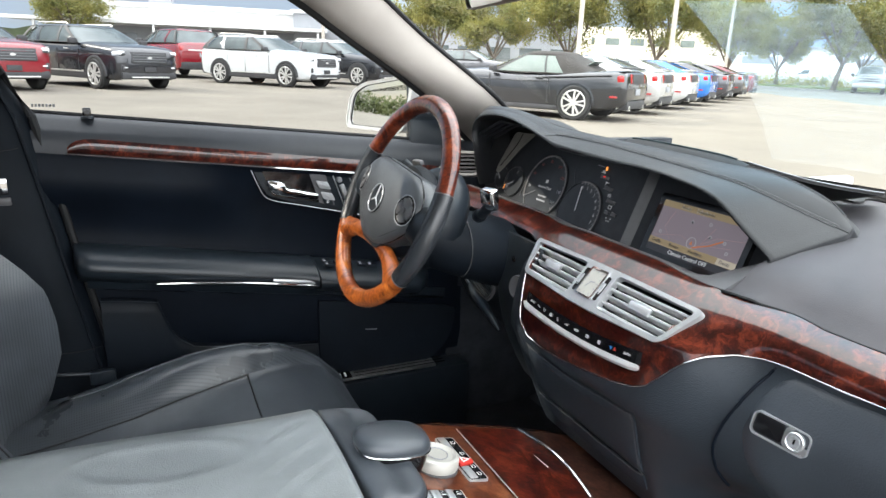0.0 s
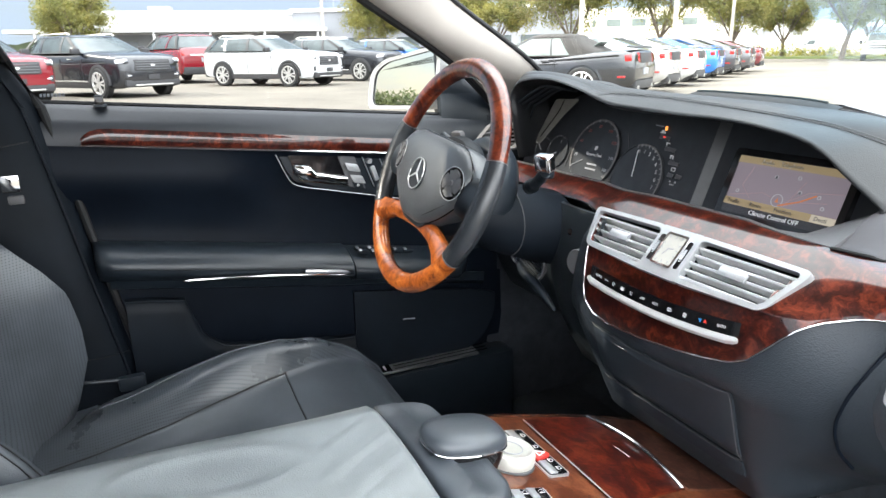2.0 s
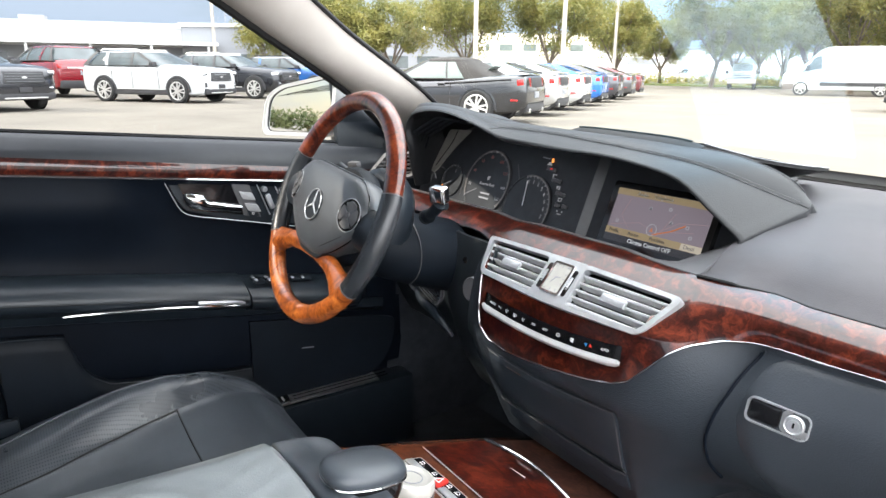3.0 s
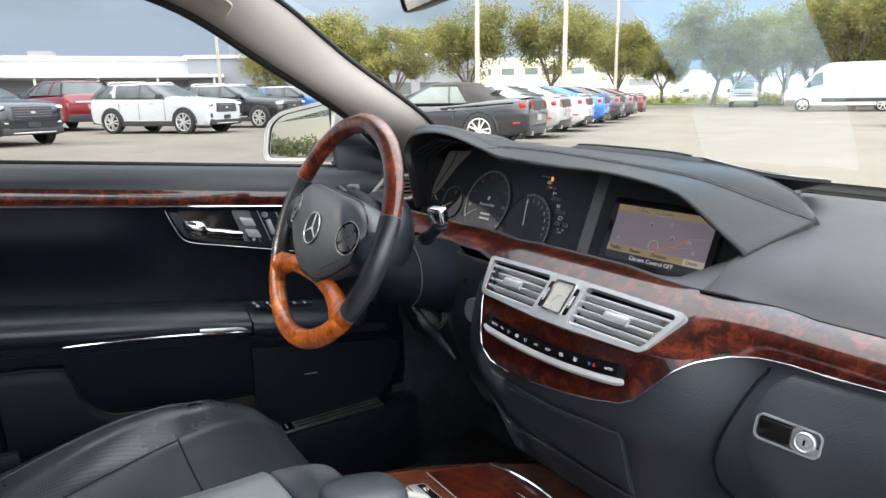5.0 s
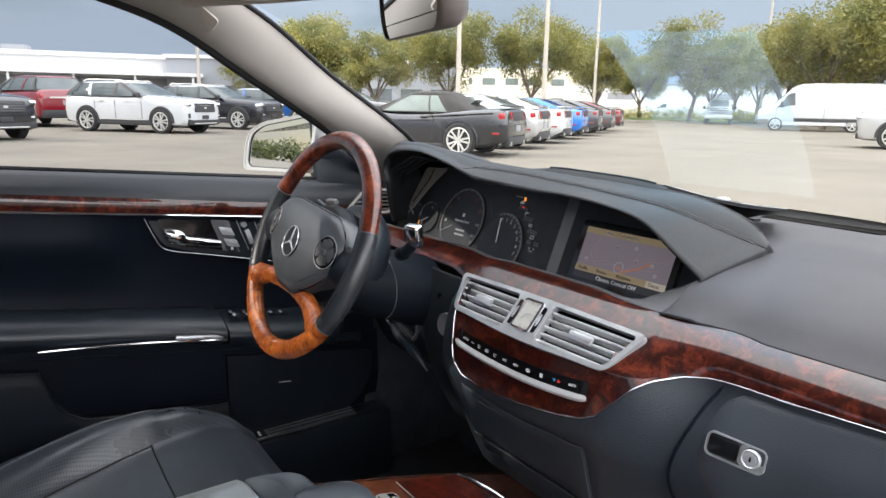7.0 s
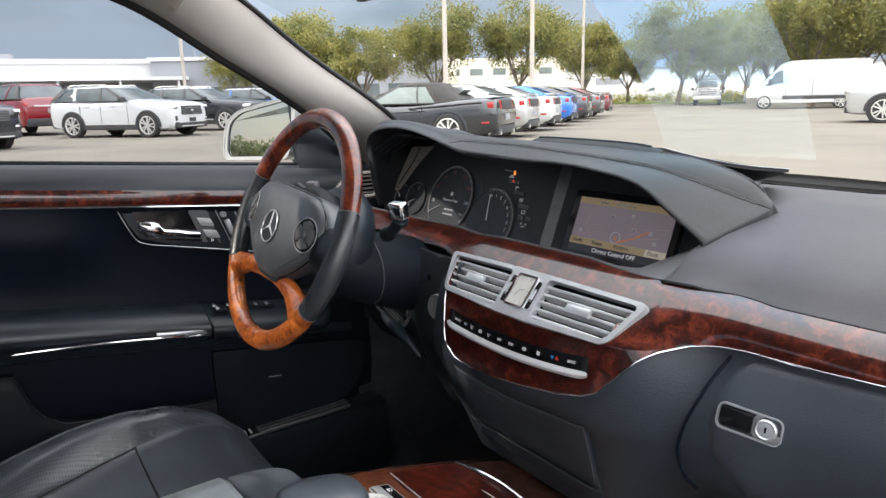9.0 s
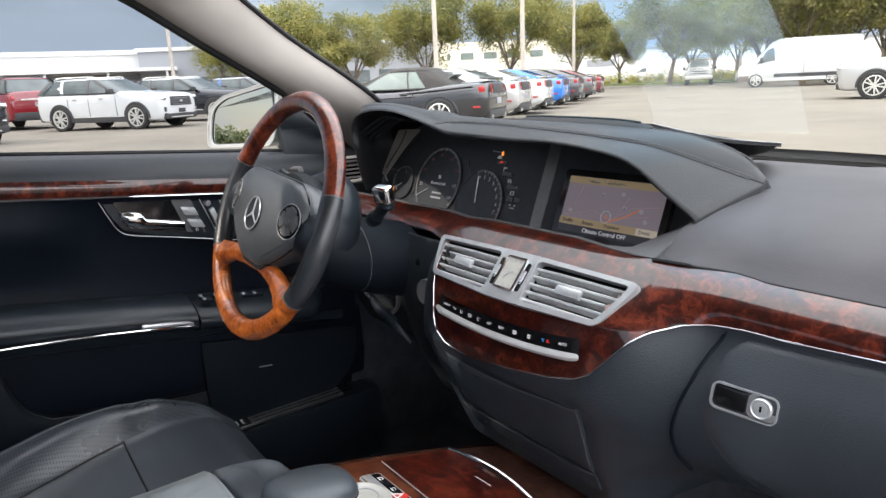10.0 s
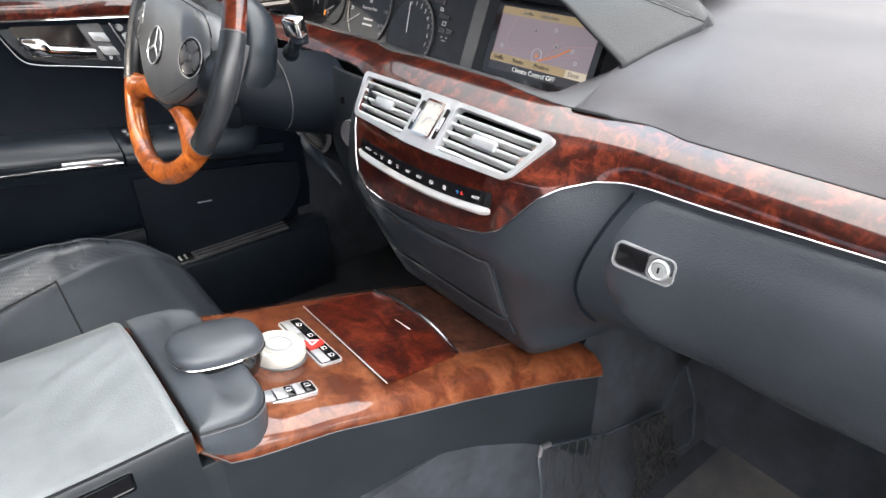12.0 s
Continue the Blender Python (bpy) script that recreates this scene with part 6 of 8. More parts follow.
for y in [-0.98, -0.90, -0.82, -0.76, -0.70, -0.64, -0.58, -0.53, -0.475, -0.44, -0.40, -0.36, -0.33, -0.30, -0.275, -0.25, -0.23, -0.215, -0.205, -0.20]:
    b, m, sx = bol_z(y), mid_z(y), seam_x(y)
    r = []
    for x, f in ((-0.682, -0.5), (-0.680, 0.2), (-0.672, 0.68), (lerp(-0.672, sx, 0.30), 0.97), (lerp(-0.672, sx, 0.5), 1.0), (lerp(-0.672, sx, 0.7), 0.90), (lerp(-0.672, sx, 0.86), 0.62), (sx, 0.30), (sx + 0.03, 0.16), (-0.46, 0.04), (-0.38, 0.02), (-0.30, 0.0), (-0.25, 0.10), (-0.225, 0.35), (-0.20, 0.75), (-0.18, 0.95), (-0.16, 0.9), (-0.15, 0.5), (-0.148, -0.5)):
        z = m + (b - m) * f
        wr = 0.0022 * math.sin(y * 43 + x * 30 + 2 * math.sin(y * 17)) * math.exp(-((f - 0.75) / 0.35) ** 2) * smooth(-0.32, -0.55, y)
        r.append(V(x, y, z + wr))
    rows.append(r)
cols = [spline([r[j] for r in rows], 4) for j in range(len(rows[0]))]
rows = [spline([c[i] for c in cols], 3) for i in range(len(cols[0]))]
dense = []
for r in rows:
    q = []
    for p in r:
        bol = smooth(-0.50, -0.56, p.x) * smooth(-0.685, -0.66, p.x) * smooth(-0.30, -0.42, p.y)
        n1 = noise.noise(V(p.x * 9 + p.y * 7, p.y * 34 - p.x * 12, 1.3))
        n2 = noise.noise(V(p.x * 16, p.y * 15, 4.2))
        q.append(p + V(0, 0, (0.0016 * bol + 0.0004) * max(-0.3, n1) * (0.6 + n2) + 0.0006 * n2))
    dense.append(q)
part("cushion", grid(dense), LEATHER_PERF, seat, "perforated black leather cushion with creased bolsters", angle=75)
# smooth leather insert at the front edge and the seams
rows2 = [[p + V(0, 0, 0.003) for p in r[21:37]] for r in dense[32:]]
part("centre_insert", solid([[p + V(0, 0, 0.002) for p in r[22:38]] for r in dense[4:33]], 0.003, (0, 0, -1)), LEATHER, seat, "smooth leather centre section", angle=75)
part("front_insert", solid(rows2, 0.003, (0, 0, -1)), LEATHER, seat, "smooth leather front section", angle=75)
part("seam", tube([p + V(0, 0, 0.0025) for p in dense[32][21:40]], 0.0018, 5), RUBBER, seat)
part("bolster_piping", tube([r[10] + V(-0.001, 0, 0.0006) for r in dense[8:-12]], 0.0016, 6), LEATHER, seat, "stitched bolster seam")
for j in (7, 13):
    part("seam", tube([r[3 * j] + V(0, 0, 0.001) for r in dense[4:]], 0.0018, 5), RUBBER, seat)
part("seat_base", box((0.46, 0.60, 0.22), pose(-0.40, -0.62, 0.34), 0.04), PLASTIC, seat)
# backrest with side bolsters
bol_out = table([(0.45, -0.90), (0.507, -0.888), (0.586, -0.849), (0.673, -0.822), (0.739, -0.823), (0.805, -0.835), (0.85, -0.866), (0.893, -0.904), (1.0, -0.99), (1.12, -1.05)])
bol_in = table([(0.45, -0.80), (0.60, -0.82), (0.66, -0.832), (0.70, -0.845), (0.74, -0.868), (0.78, -0.90), (0.85, -0.94), (0.95, -0.99), (1.12, -1.05)])
rows = []
for z in steps(0.46, 1.12, 34):
    yb = -0.93 - 0.20 * (z - 0.5)
    w = 0.240 - 0.05 * (z - 0.5)
    do, di = max(0.004, bol_out(z) - yb), max(0.004, bol_in(z) - yb)
    rows.append([V(-0.39 + x * w, yb + (do if x < 0 else di) * f, z) for x, f in ((-1.02, -1.2), (-1.03, 0.2), (-1.0, 0.85), (-0.94, 1.0), (-0.84, 0.82), (-0.72, 0.40), (-0.55, 0.12), (-0.3, 0.0), (0.0, 0.0), (0.3, 0.0), (0.55, 0.12), (0.70, 0.45), (0.80, 0.8), (0.90, 0.98), (0.97, 0.9), (1.03, 0.3), (1.02, -1.2))])
part("backrest", grid(rows), LEATHER_PERF_BACK, seat, "perforated black leather backrest", angle=75)
part("backrest_seam", tube([r[11] + V(0.002, 0.002, 0) for r in rows], 0.0018, 5), RUBBER, seat)
# stitched plain leather along the inner bolster
part("inner_bolster", solid([[p + V(0.001, 0.003, 0) for p in r[11:16]] for r in rows], 0.003, (0, -1, 0)), LEATHER, seat, "plain stitched leather bolster", angle=75)
for dx in (0.0, 0.010):
    part("bolster_stitch", tube([r[13].lerp(r[14], 0.4) + V(dx, 0.0045 - dx * 0.5, 0) for r in rows], 0.0010, 5), RUBBER, seat)
# belt anchor beside the cushion
belt = thing("belt_anchor", (-0.70, -0.80, 0.5), "seat belt anchor bar beside the seat", "seat belt")
part("anchor_bar", tube(spline([(-0.685, -0.90, 0.60), (-0.682, -0.80, 0.588), (-0.68, -0.745, 0.583)], 4), 0.004, 8), PLASTIC, belt, "dark metal bar")
part("anchor_foot", box((0.02, 0.05, 0.03), pose(-0.685, -0.76, 0.575), 0.006), PLASTIC, belt, "dark anchor cover")
buckle = thing("belt_tongue", (-0.72, -0.92, 0.95), "chromed belt tongue hanging at the pillar", "seat belt")
part("tongue", box((0.006, 0.03, 0.03), pose(-0.73, -0.905, 0.985), 0.002), CHROME, buckle)
part("tongue_loop", box((0.008, 0.026, 0.016), pose(-0.73, -0.90, 0.955), 0.003), GREY_PLASTIC, buckle)

# ---- the car's shell round the cabin ----
tagged(single("cabin_floor", box((1.62, 2.7, 0.03), pose(0, -0.45, 0.235)), CARPET, "dark carpeted cabin floor", kind="structure"))
rows = [[V(x, 0.30, 0.95), V(x, 0.62, 0.75), V(x, 0.66, 0.55), V(x, 0.58, 0.42), V(x, 0.45, 0.27), V(x, 0.40, 0.25)] for x in steps(-0.80, 0.80, 8)]
single("bulkhead", solid(rows, 0.02, (0, 1, 0)), CARPET_GREY, "dark carpeted front bulkhead", kind="structure")
single("kick_panel", box((0.04, 0.75, 0.86), pose(-0.80, 0.48, 0.62)), CARPET_GREY, "dark carpeted footwell side", kind="structure")
single("kick_panel_passenger", box((0.04, 0.75, 0.86), pose(0.80, 0.48, 0.62)), CARPET_GREY, "dark carpeted footwell side", kind="structure")
# tunnel carpet beside the console on the passenger's side
rows = []
for y in steps(-0.9, 0.62, 24):
    k = smooth(0.05, 0.25, y)
    rows.append([V(0.158 - 0.03 * k, y, 0.52 + 0.05 * k), V(0.172 - 0.02 * k, y, 0.45), V(0.182, y, 0.36), V(0.20, y, 0.28), V(0.25, y, 0.253)])
single("tunnel_carpet", solid(rows, 0.01, (-1, 0, 0)), CARPET_GREY, "dark grey carpet over the tunnel", kind="structure")
rows = [[V(x, y, 0.252 + 0.004 * math.sin(9 * x) * math.sin(7 * y) + 0.10 * smooth(0.40, 0.62, y)) for y in steps(-0.35, 0.6, 16)] for x in steps(0.285, 0.74, 10)]
single("floor_mat", solid(rows, 0.008, (0, 0, -1)), MAT_CARPET, "worn black carpet floor mat", "floor mat")

# unseen sill and open passenger door, added beside the camera to block low light
single("unseen_passenger_sill", box((0.10, 1.75, 0.24), pose(0.815, -0.10, 0.335), 0.02), PLASTIC, "unseen passenger door sill, added to block low light", kind="structure")
rows = [[V(0.86 + u * 0.92, 0.14 + u * 0.34, z) for z in (0.40, 0.55, 0.75, 0.95, 1.06)] for u in steps(0, 1, 6)]
single("passenger_door", solid(rows, 0.07, (-0.34, 0.92, 0)), DOOR_LEATHER, "unseen open passenger door, added to block low light", kind="structure")

# door sill with its lit tread plate
sill = thing("door_sill", (-0.76, -0.3, 0.24), "black door sill with a brushed steel tread plate", "door sill", kind="structure")
part("sill_body", box((0.10, 1.15, 0.215), pose(-0.765, -0.42, 0.3325), 0.02), PLASTIC, sill)
part("tread_plate", box((0.045, 0.46, 0.006), pose(-0.748, -0.18, 0.447, 0, 8, 0), 0.002), DULL_METAL, sill, "brushed steel tread plate")
for dx in (-0.013, 0.0, 0.013):
    part("plate_groove", box((0.0022, 0.26, 0.0012), pose(-0.748 + dx, -0.05, 0.4502 - dx * 0.14, 0, 8, 0)), GLOSS_BLACK, sill)
part("plate_badge", box((0.030, 0.066, 0.002), pose(-0.744, -0.222, 0.4502, 0, 8, 0)), GLOSS_BLACK, sill)
for k in range(4):
    part("badge_bar", box((0.018, 0.0045, 0.0012), pose(-0.744, -0.244 + k * 0.013, 0.4518, 0, 8, 0)), WHITE_INK, sill)

# A pillar: a tapering trimmed beam from dash to roof
inner = [(-0.735, 0.40, 0.97), (-0.715, 0.26, 1.065), (-0.626, 0.125, 1.158), (-0.650, -0.05, 1.283), (-0.640, -0.195, 1.388), (-0.625, -0.33, 1.455)]
outer = [(-0.80, 0.24, 0.98), (-0.785, 0.14, 1.06), (-0.71, -0.02, 1.175), (-0.69, -0.215, 1.293), (-0.675, -0.375, 1.385), (-0.66, -0.56, 1.44)]


def pillar_rows(n=6):
    a, b = spline(inner, n), spline(outer, n)
    rows = []
    for p, q in zip(a, b):
        p = p + V(-0.020, 0.020, 0.0135)
        nrm = V(0.62, -0.50, -0.30).normalized()
        rows.append([p + V(-0.03, -0.002, -0.014), p, p.lerp(q, 0.12) + nrm * 0.014, p.lerp(q, 0.35) + nrm * 0.024, p.lerp(q, 0.65) + nrm * 0.024, p.lerp(q, 0.88) + nrm * 0.014, q, q + V(-0.03, 0.03, 0.02)])
    return rows


pr_ = pillar_rows()
apil = thing("a_pillar", (-0.72, 0.2, 1.0), "beige-grey trimmed windscreen pillar", "car pillar", kind="structure")
part("pillar_trim", grid(pr_, close_v=True, cap=True), PILLAR, apil, "beige-grey fabric trim", angle=60)
part("window_seal", tube([r[6] + V(-0.002, 0.001, 0.002) for r in pr_], 0.012, 8), RUBBER, apil, "black rubber door seal")
part("door_frame", tube([r[6] + V(-0.022, 0.012, 0.012) for r in pr_], 0.010, 8), GLOSS_BLACK, apil, "gloss black window frame")
part("screen_seal", tube([r[1] + V(0.001, 0.001, 0.001) for r in pr_], 0.0055, 8), RUBBER, apil, "black windscreen seal")
q_ = pr_[25]
part("airbag_mark", plate(rounded(0.054, 0.030, 0.007), 0.006, basis(q_[3].lerp(q_[4], 0.4) + V(0.62, -0.50, -0.30).normalized() * 0.003, pr_[27][3] - pr_[23][3], (0.62, -0.50, -0.30)), 0.0015), HEADLINER, apil, "small beige airbag badge")
mirror_rows = [[V(-p.x, p.y, p.z) for p in r] for r in pr_]
single("a_pillar_passenger", grid(mirror_rows, close_v=True, cap=True), PILLAR, "beige-grey trimmed windscreen pillar", kind="structure", angle=60)

# roof lining, its front edge above the windscreen
rows = []
for x in steps(-0.66, 0.62, 16):
    k = 1 - (x / 0.72) ** 2
    rows.append([V(x, -0.31 + 0.10 * k, 1.440 + 0.02 * k), V(x, -0.36 + 0.10 * k, 1.455 + 0.025 * k), V(x, -0.7, 1.475 + 0.03 * k), V(x, -1.3, 1.475 + 0.03 * k), V(x, -1.85, 1.42 + 0.03 * k)])
single("roof_lining", solid(rows, 0.05, (0, 0, 1)), HEADLINER, "beige headliner", kind="structure", angle=60)
single("rear_wall", box((1.6, 0.05, 1.0), pose(0, -1.87, 0.75)), LEATHER, "plain dark rear of the cabin", kind="structure")
# B pillar and the rear side
rows = []
for z, y0, y1 in ((0.42, -0.715, -1.05), (0.54, -0.738, -1.05), (0.80, -0.787, -1.05), (1.0, -0.822, -1.06), (1.118, -0.844, -1.07), (1.2, -0.88, -1.08), (1.35, -0.94, -1.10), (1.47, -0.98, -1.12)):
    x = -0.775 + 0.20 * smooth(1.05, 1.5, z)
    rows.append([V(x, y0, z), V(x + 0.03, y0 - 0.02, z), V(x + 0.045, y0 - 0.06, z), V(x + 0.045, y1, z)])
bpil = single("b_pillar", solid(rows, 0.03, (-1, 0, 0)), B_TRIM, "dark grey plastic-trimmed door pillar", kind="structure")
part("door_seal", tube([r[0] + V(0.004, 0.006, 0) for r in rows], 0.008, 8), RUBBER, bpil, "black rubber door seal")
part("trim_edge", tube([r[1] + V(0.002, 0, 0) for r in rows], 0.004, 6), B_TRIM, bpil)
part("trim_joint", tube([rows[4][1] + V(0.002, 0.0, -0.06), rows[4][2] + V(0.002, 0.0, -0.065), rows[4][3] + V(0.002, 0, -0.07)], 0.0012, 5), RUBBER, bpil)
part("trim_joint", tube([rows[1][1] + V(0.002, 0.0, 0.08), rows[1][2] + V(0.002, 0.0, 0.08), rows[1][3] + V(0.002, 0, 0.08)], 0.0012, 5), RUBBER, bpil)
rows = [[V(x, y, z) for x, z in ((-0.80, 0.3), (-0.80, 0.7), (-0.80, 1.08))] for y in (-1.05, -1.4, -1.87)]
single("rear_side", solid(rows, 0.03, (-1, 0, 0)), DOOR_SKIN, "plain dark rear door", kind="structure")
rows = [[V(x, y, z) for x, z in ((-0.80, 1.08), (-0.72, 1.28), (-0.62, 1.47))] for y in (-1.12, -1.45, -1.80)]
rear_pane = single("window_3", grid(rows), GLASS, "clear rear side window", kind="structure")
rear_pane.visible_shadow = False
rows = [[V(0.80, y, z) for z in (0.3, 0.7, 1.08)] for y in (-1.05, -1.4, -1.87)]
single("rear_side_passenger", solid(rows, 0.03, (1, 0, 0)), DOOR_SKIN, "plain dark rear door", kind="structure")

# side window
def side_x(z):
    return -0.812 + 0.10 * smooth(1.05, 1.42, z) + 0.02


rows = []
for y in steps(-1.0, 0.25, 16):
    top = min(1.45, 1.06 + (0.20 - y) * 0.72)
    bot = belt_z(y) - 0.02
    top = max(top, bot + 0.01)
    rows.append([V(side_x(lerp(bot, top, s)) - 0.012, y, lerp(bot, top, s)) for s in steps(0, 1, 6)])
win = single("window_1", grid(rows), GLASS, "clear driver's side window", kind="structure")
win.visible_shadow = False
# dealer's sticker ghosting on the side glass
stick = thing("window_sticker", (-0.80, -0.82, 1.13), "faint red printed sticker on the side glass", "sticker")
for k in range(7):
    part("print_bar", box((0.0006, 0.004, 0.006), pose(-0.797, -0.838 + k * 0.0062, 1.135)), GREY_INK, stick)

# windscreen, curved
rows = []
for x in steps(-0.70, 0.70, 18):
    k = 1 - (x / 0.72) ** 2
    a, b = V(x * 1.03, scuttle(x) + 0.02, 1.0 + 0.005 * k), V(x * 0.86, -0.30 + 0.10 * k, 1.455 + 0.02 * k)
    rows.append([a.lerp(b, s) + V(0, 0.03, 0.02) * math.sin(math.pi * s) for s in steps(0, 1, 10)])
ws = single("window_2", grid(rows), WINDSCREEN, "clear curved windscreen", kind="structure", angle=80)
ws.visible_shadow = False
def on_screen(x, s, off=0.0):
    """A place on the windscreen: x across its foot, s from foot to roof, off to the cabin."""
    k = 1 - (x / 0.72) ** 2
    a, b = V(x * 1.03, scuttle(x) + 0.02, 1.0 + 0.005 * k), V(x * 0.86, -0.30 + 0.10 * k, 1.455 + 0.02 * k)
    return a.lerp(b, s) + V(0, 0.03, 0.02) * math.sin(math.pi * s) + V(0, -0.42, -0.90) * off


part("screen_frit", grid([[on_screen(x, s, 0.003) for s in steps(-0.02, 0.045, 4)] for x in steps(-0.72, 0.72, 24)]), RUBBER, ws, "black printed glass border")
# reflections in the windscreen, painted as two thin sheets on the glass
glare = thing("plastic_film", (0, 0.35, 1.2), "bluish windscreen reflection painted as a thin sheet", "plastic film")
for nm, s0, s1, m_, lab in (("upper_sheet", 0.40, 0.80, GLARE, "bluish upper half"), ("lower_sheet", 0.0, 0.40, GLARE_LOW, "paler milky lower half")):
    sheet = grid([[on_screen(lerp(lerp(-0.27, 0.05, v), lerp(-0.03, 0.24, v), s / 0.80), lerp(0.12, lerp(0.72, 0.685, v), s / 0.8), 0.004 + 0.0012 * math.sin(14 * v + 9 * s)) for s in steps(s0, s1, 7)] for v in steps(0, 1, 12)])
    part(nm, sheet, m_, glare, lab, angle=80).visible_shadow = False
part("screen_border", tube([V(x * 1.03, scuttle(x) - 0.005, top_z(scuttle(x)) + 0.004) for x in steps(-0.72, 0.76, 24)], 0.010, 6, flat=0.6), RUBBER, ws, "black screen border")
# glossy dark strip lying behind the cowl's crest, and the black defroster grille by the screen
strip_ = thing("dash_strip", (-0.02, 0.18, 1.11), "black strip with a teal edge behind the cowl's crest", "trim strip")
mid_ = [(-0.180, 0.156, 1.1265), (-0.155, 0.160, 1.1320), (-0.068, 0.166, 1.1312), (0.015, 0.172, 1.1285), (0.055, 0.176, 1.1245), (0.075, 0.180, 1.1195)]
rows = [[p + V(0, -0.030, -0.016), p + V(0, -0.022, -0.0065), p + V(0, -0.006, -0.0012), p, p + V(0, 0.003, -0.002), p + V(0, 0.004, -0.03)] for p in spline(mid_, 5)]
part("strip_body", grid(rows, cap=True), RUBBER, strip_, "black face", angle=50)
part("strip_edge", tube([p + V(0, -0.001, 0.0002) for p in spline(mid_, 5)[4:-5]], 0.0020, 6), TEAL_GLOSS, strip_, "dark teal glossy edge")
# a stiff white sheet leaning from the crest down to the dash, shade beneath painted dark
leaflet = thing("leaflet", (0.0, 0.35, 1.05), "leaflet lying on the dash, the shade below painted dark", "leaflet")
ea, eb, ec, ed = V(0.068, 0.186, 1.1225), V(0.146, 0.408, 1.079), V(-0.10, 0.62, 1.038), V(-0.16, 0.192, 1.122)
rows = [[ea.lerp(ed, u).lerp(eb.lerp(ec, u), v) + V(0, 0, -0.006 * math.sin(math.pi * v)) for v in steps(0, 1, 8)] for u in steps(0, 1, 8)]
part("sheet", solid(rows, 0.0012, (0, 0, -1)), GREY_PLASTIC, leaflet, "upper side, greyed to dull its reflection")
part("sheet_edge", tube([p + V(0.0006, 0, 0) for p in rows[0]], 0.0008, 5), GREY_INK, leaflet, "pale cut edge")
# shadow below the sheet, built as a dark face and a dark underside
part("flap", solid([[ea.lerp(eb, v) + V(-0.002, 0, -0.004), V(lerp(0.03, 0.012, v), lerp(0.30, 0.62, v), 1.036)] for v in steps(0, 1, 8)], 0.003, (-1, 0, 0)), RUBBER, leaflet, "dark face painted as the shadow under the sheet")
part("backing", solid([[p + V(0, 0, -0.0018) for p in r] for r in rows], 0.004, (0, 0, -1)), RUBBER, leaflet, "underside painted dark for its shade")
rows = [[V(x + 0.08 * smooth(0.75, 0.55, y), y, top_z(y) + 0.0025) for y in steps(lerp(0.60, 0.545, smooth(-0.25, -0.02, x)), scuttle(x) - 0.01, 8)] for x in steps(-0.40, -0.07, 14)]
single("defroster_grille", solid(rows, 0.003, (0, 0, -1)), RUBBER, "black defroster grille along the windscreen's foot", "air vent")

# rear-view mirror and sun visor
rvm = thing("rear_view_mirror", (-0.02, -0.13, 1.36), "dark interior rear-view mirror", "car mirror")
rm = basis((0.0, -0.25, 1.357), (1, 0.10, 0.02), (-0.30, -0.95, -0.12))
ro = poly([(-0.130, -0.036), (0.130, -0.036), (0.142, 0.0), (0.128, 0.042), (-0.128, 0.042), (-0.142, 0.0)], 0.020, 5)
part("mirror_body", grid([[rm @ V(x * s, y * s, z) for x, y in ro] for s, z in ((0.3, -0.045), (0.7, -0.040), (0.95, -0.02), (1.0, 0.0), (0.98, 0.006), (0.94, 0.007))], close_v=True), MIRROR_SHELL, rvm, "grey-beige plastic shell", angle=60)
part("mirror_glass", plate([(x * 0.95, y * 0.93) for x, y in ro], 0.003, rm @ pose(0, 0, 0.004)), MIRROR, rvm)
part("mirror_stem", tube([rm @ V(0, 0.0, -0.03), rm @ V(0, 0.05, -0.06), rm @ V(0, 0.11, -0.07)], 0.012, 10), PLASTIC, rvm)
visor = thing("sun_visor", (-0.38, -0.28, 1.42), "beige fabric sun visor folded up", "sun visor")
part("visor_pad", box((0.26, 0.17, 0.022), pose(-0.405, -0.290, 1.409, 8, 4, 3), 0.010, 3), HEADLINER, visor)

# bonnet and wings beyond the screen
rows = []
for x in steps(-0.90, 0.90, 16):
    k = (x / 0.9) ** 2
    rows.append([V(x, y, z - 0.10 * k ** 2) for y, z in ((0.80, 0.90), (1.0, 0.90), (1.3, 0.89), (1.6, 0.88), (1.85, 0.80), (1.95, 0.70))])
single("bonnet", solid(rows, 0.02, (0, 0, -1)), BODY_WHITE, "white painted bonnet beyond the windscreen", "bonnet", angle=60)
single("outer_body", box((0.05, 3.84, 0.55), pose(-0.90, 0.02, 0.60), 0.02), BODY_WHITE, "white painted car flank", kind="structure")

# ---- cargo net in the passenger's footwell ----
net = thing("cargo_net", (0.27, 0.2, 0.28), "slack black string net on an elastic frame", "storage net")
hook, gather, corner = V(0.200, 0.379, 0.415), V(0.214, 0.294, 0.368), V(0.205, -0.006, 0.469)
frame_a = [hook, gather, V(0.210, 0.140, 0.405), corner, V(0.207, -0.013, 0.458), V(0.235, -0.032, 0.405), V(0.252, -0.050, 0.30)]
part("elastic", tube(frame_a, 0.0024, 6), TRAY_PLASTIC, net, "dark elastic cord")
part("elastic", tube([hook, V(0.226, 0.386, 0.345), V(0.248, 0.360, 0.285), V(0.250, 0.345, 0.277), V(0.250, 0.285, 0.296)], 0.0024, 6), TRAY_PLASTIC, net, "dark elastic cord")
rng = random.Random(5)
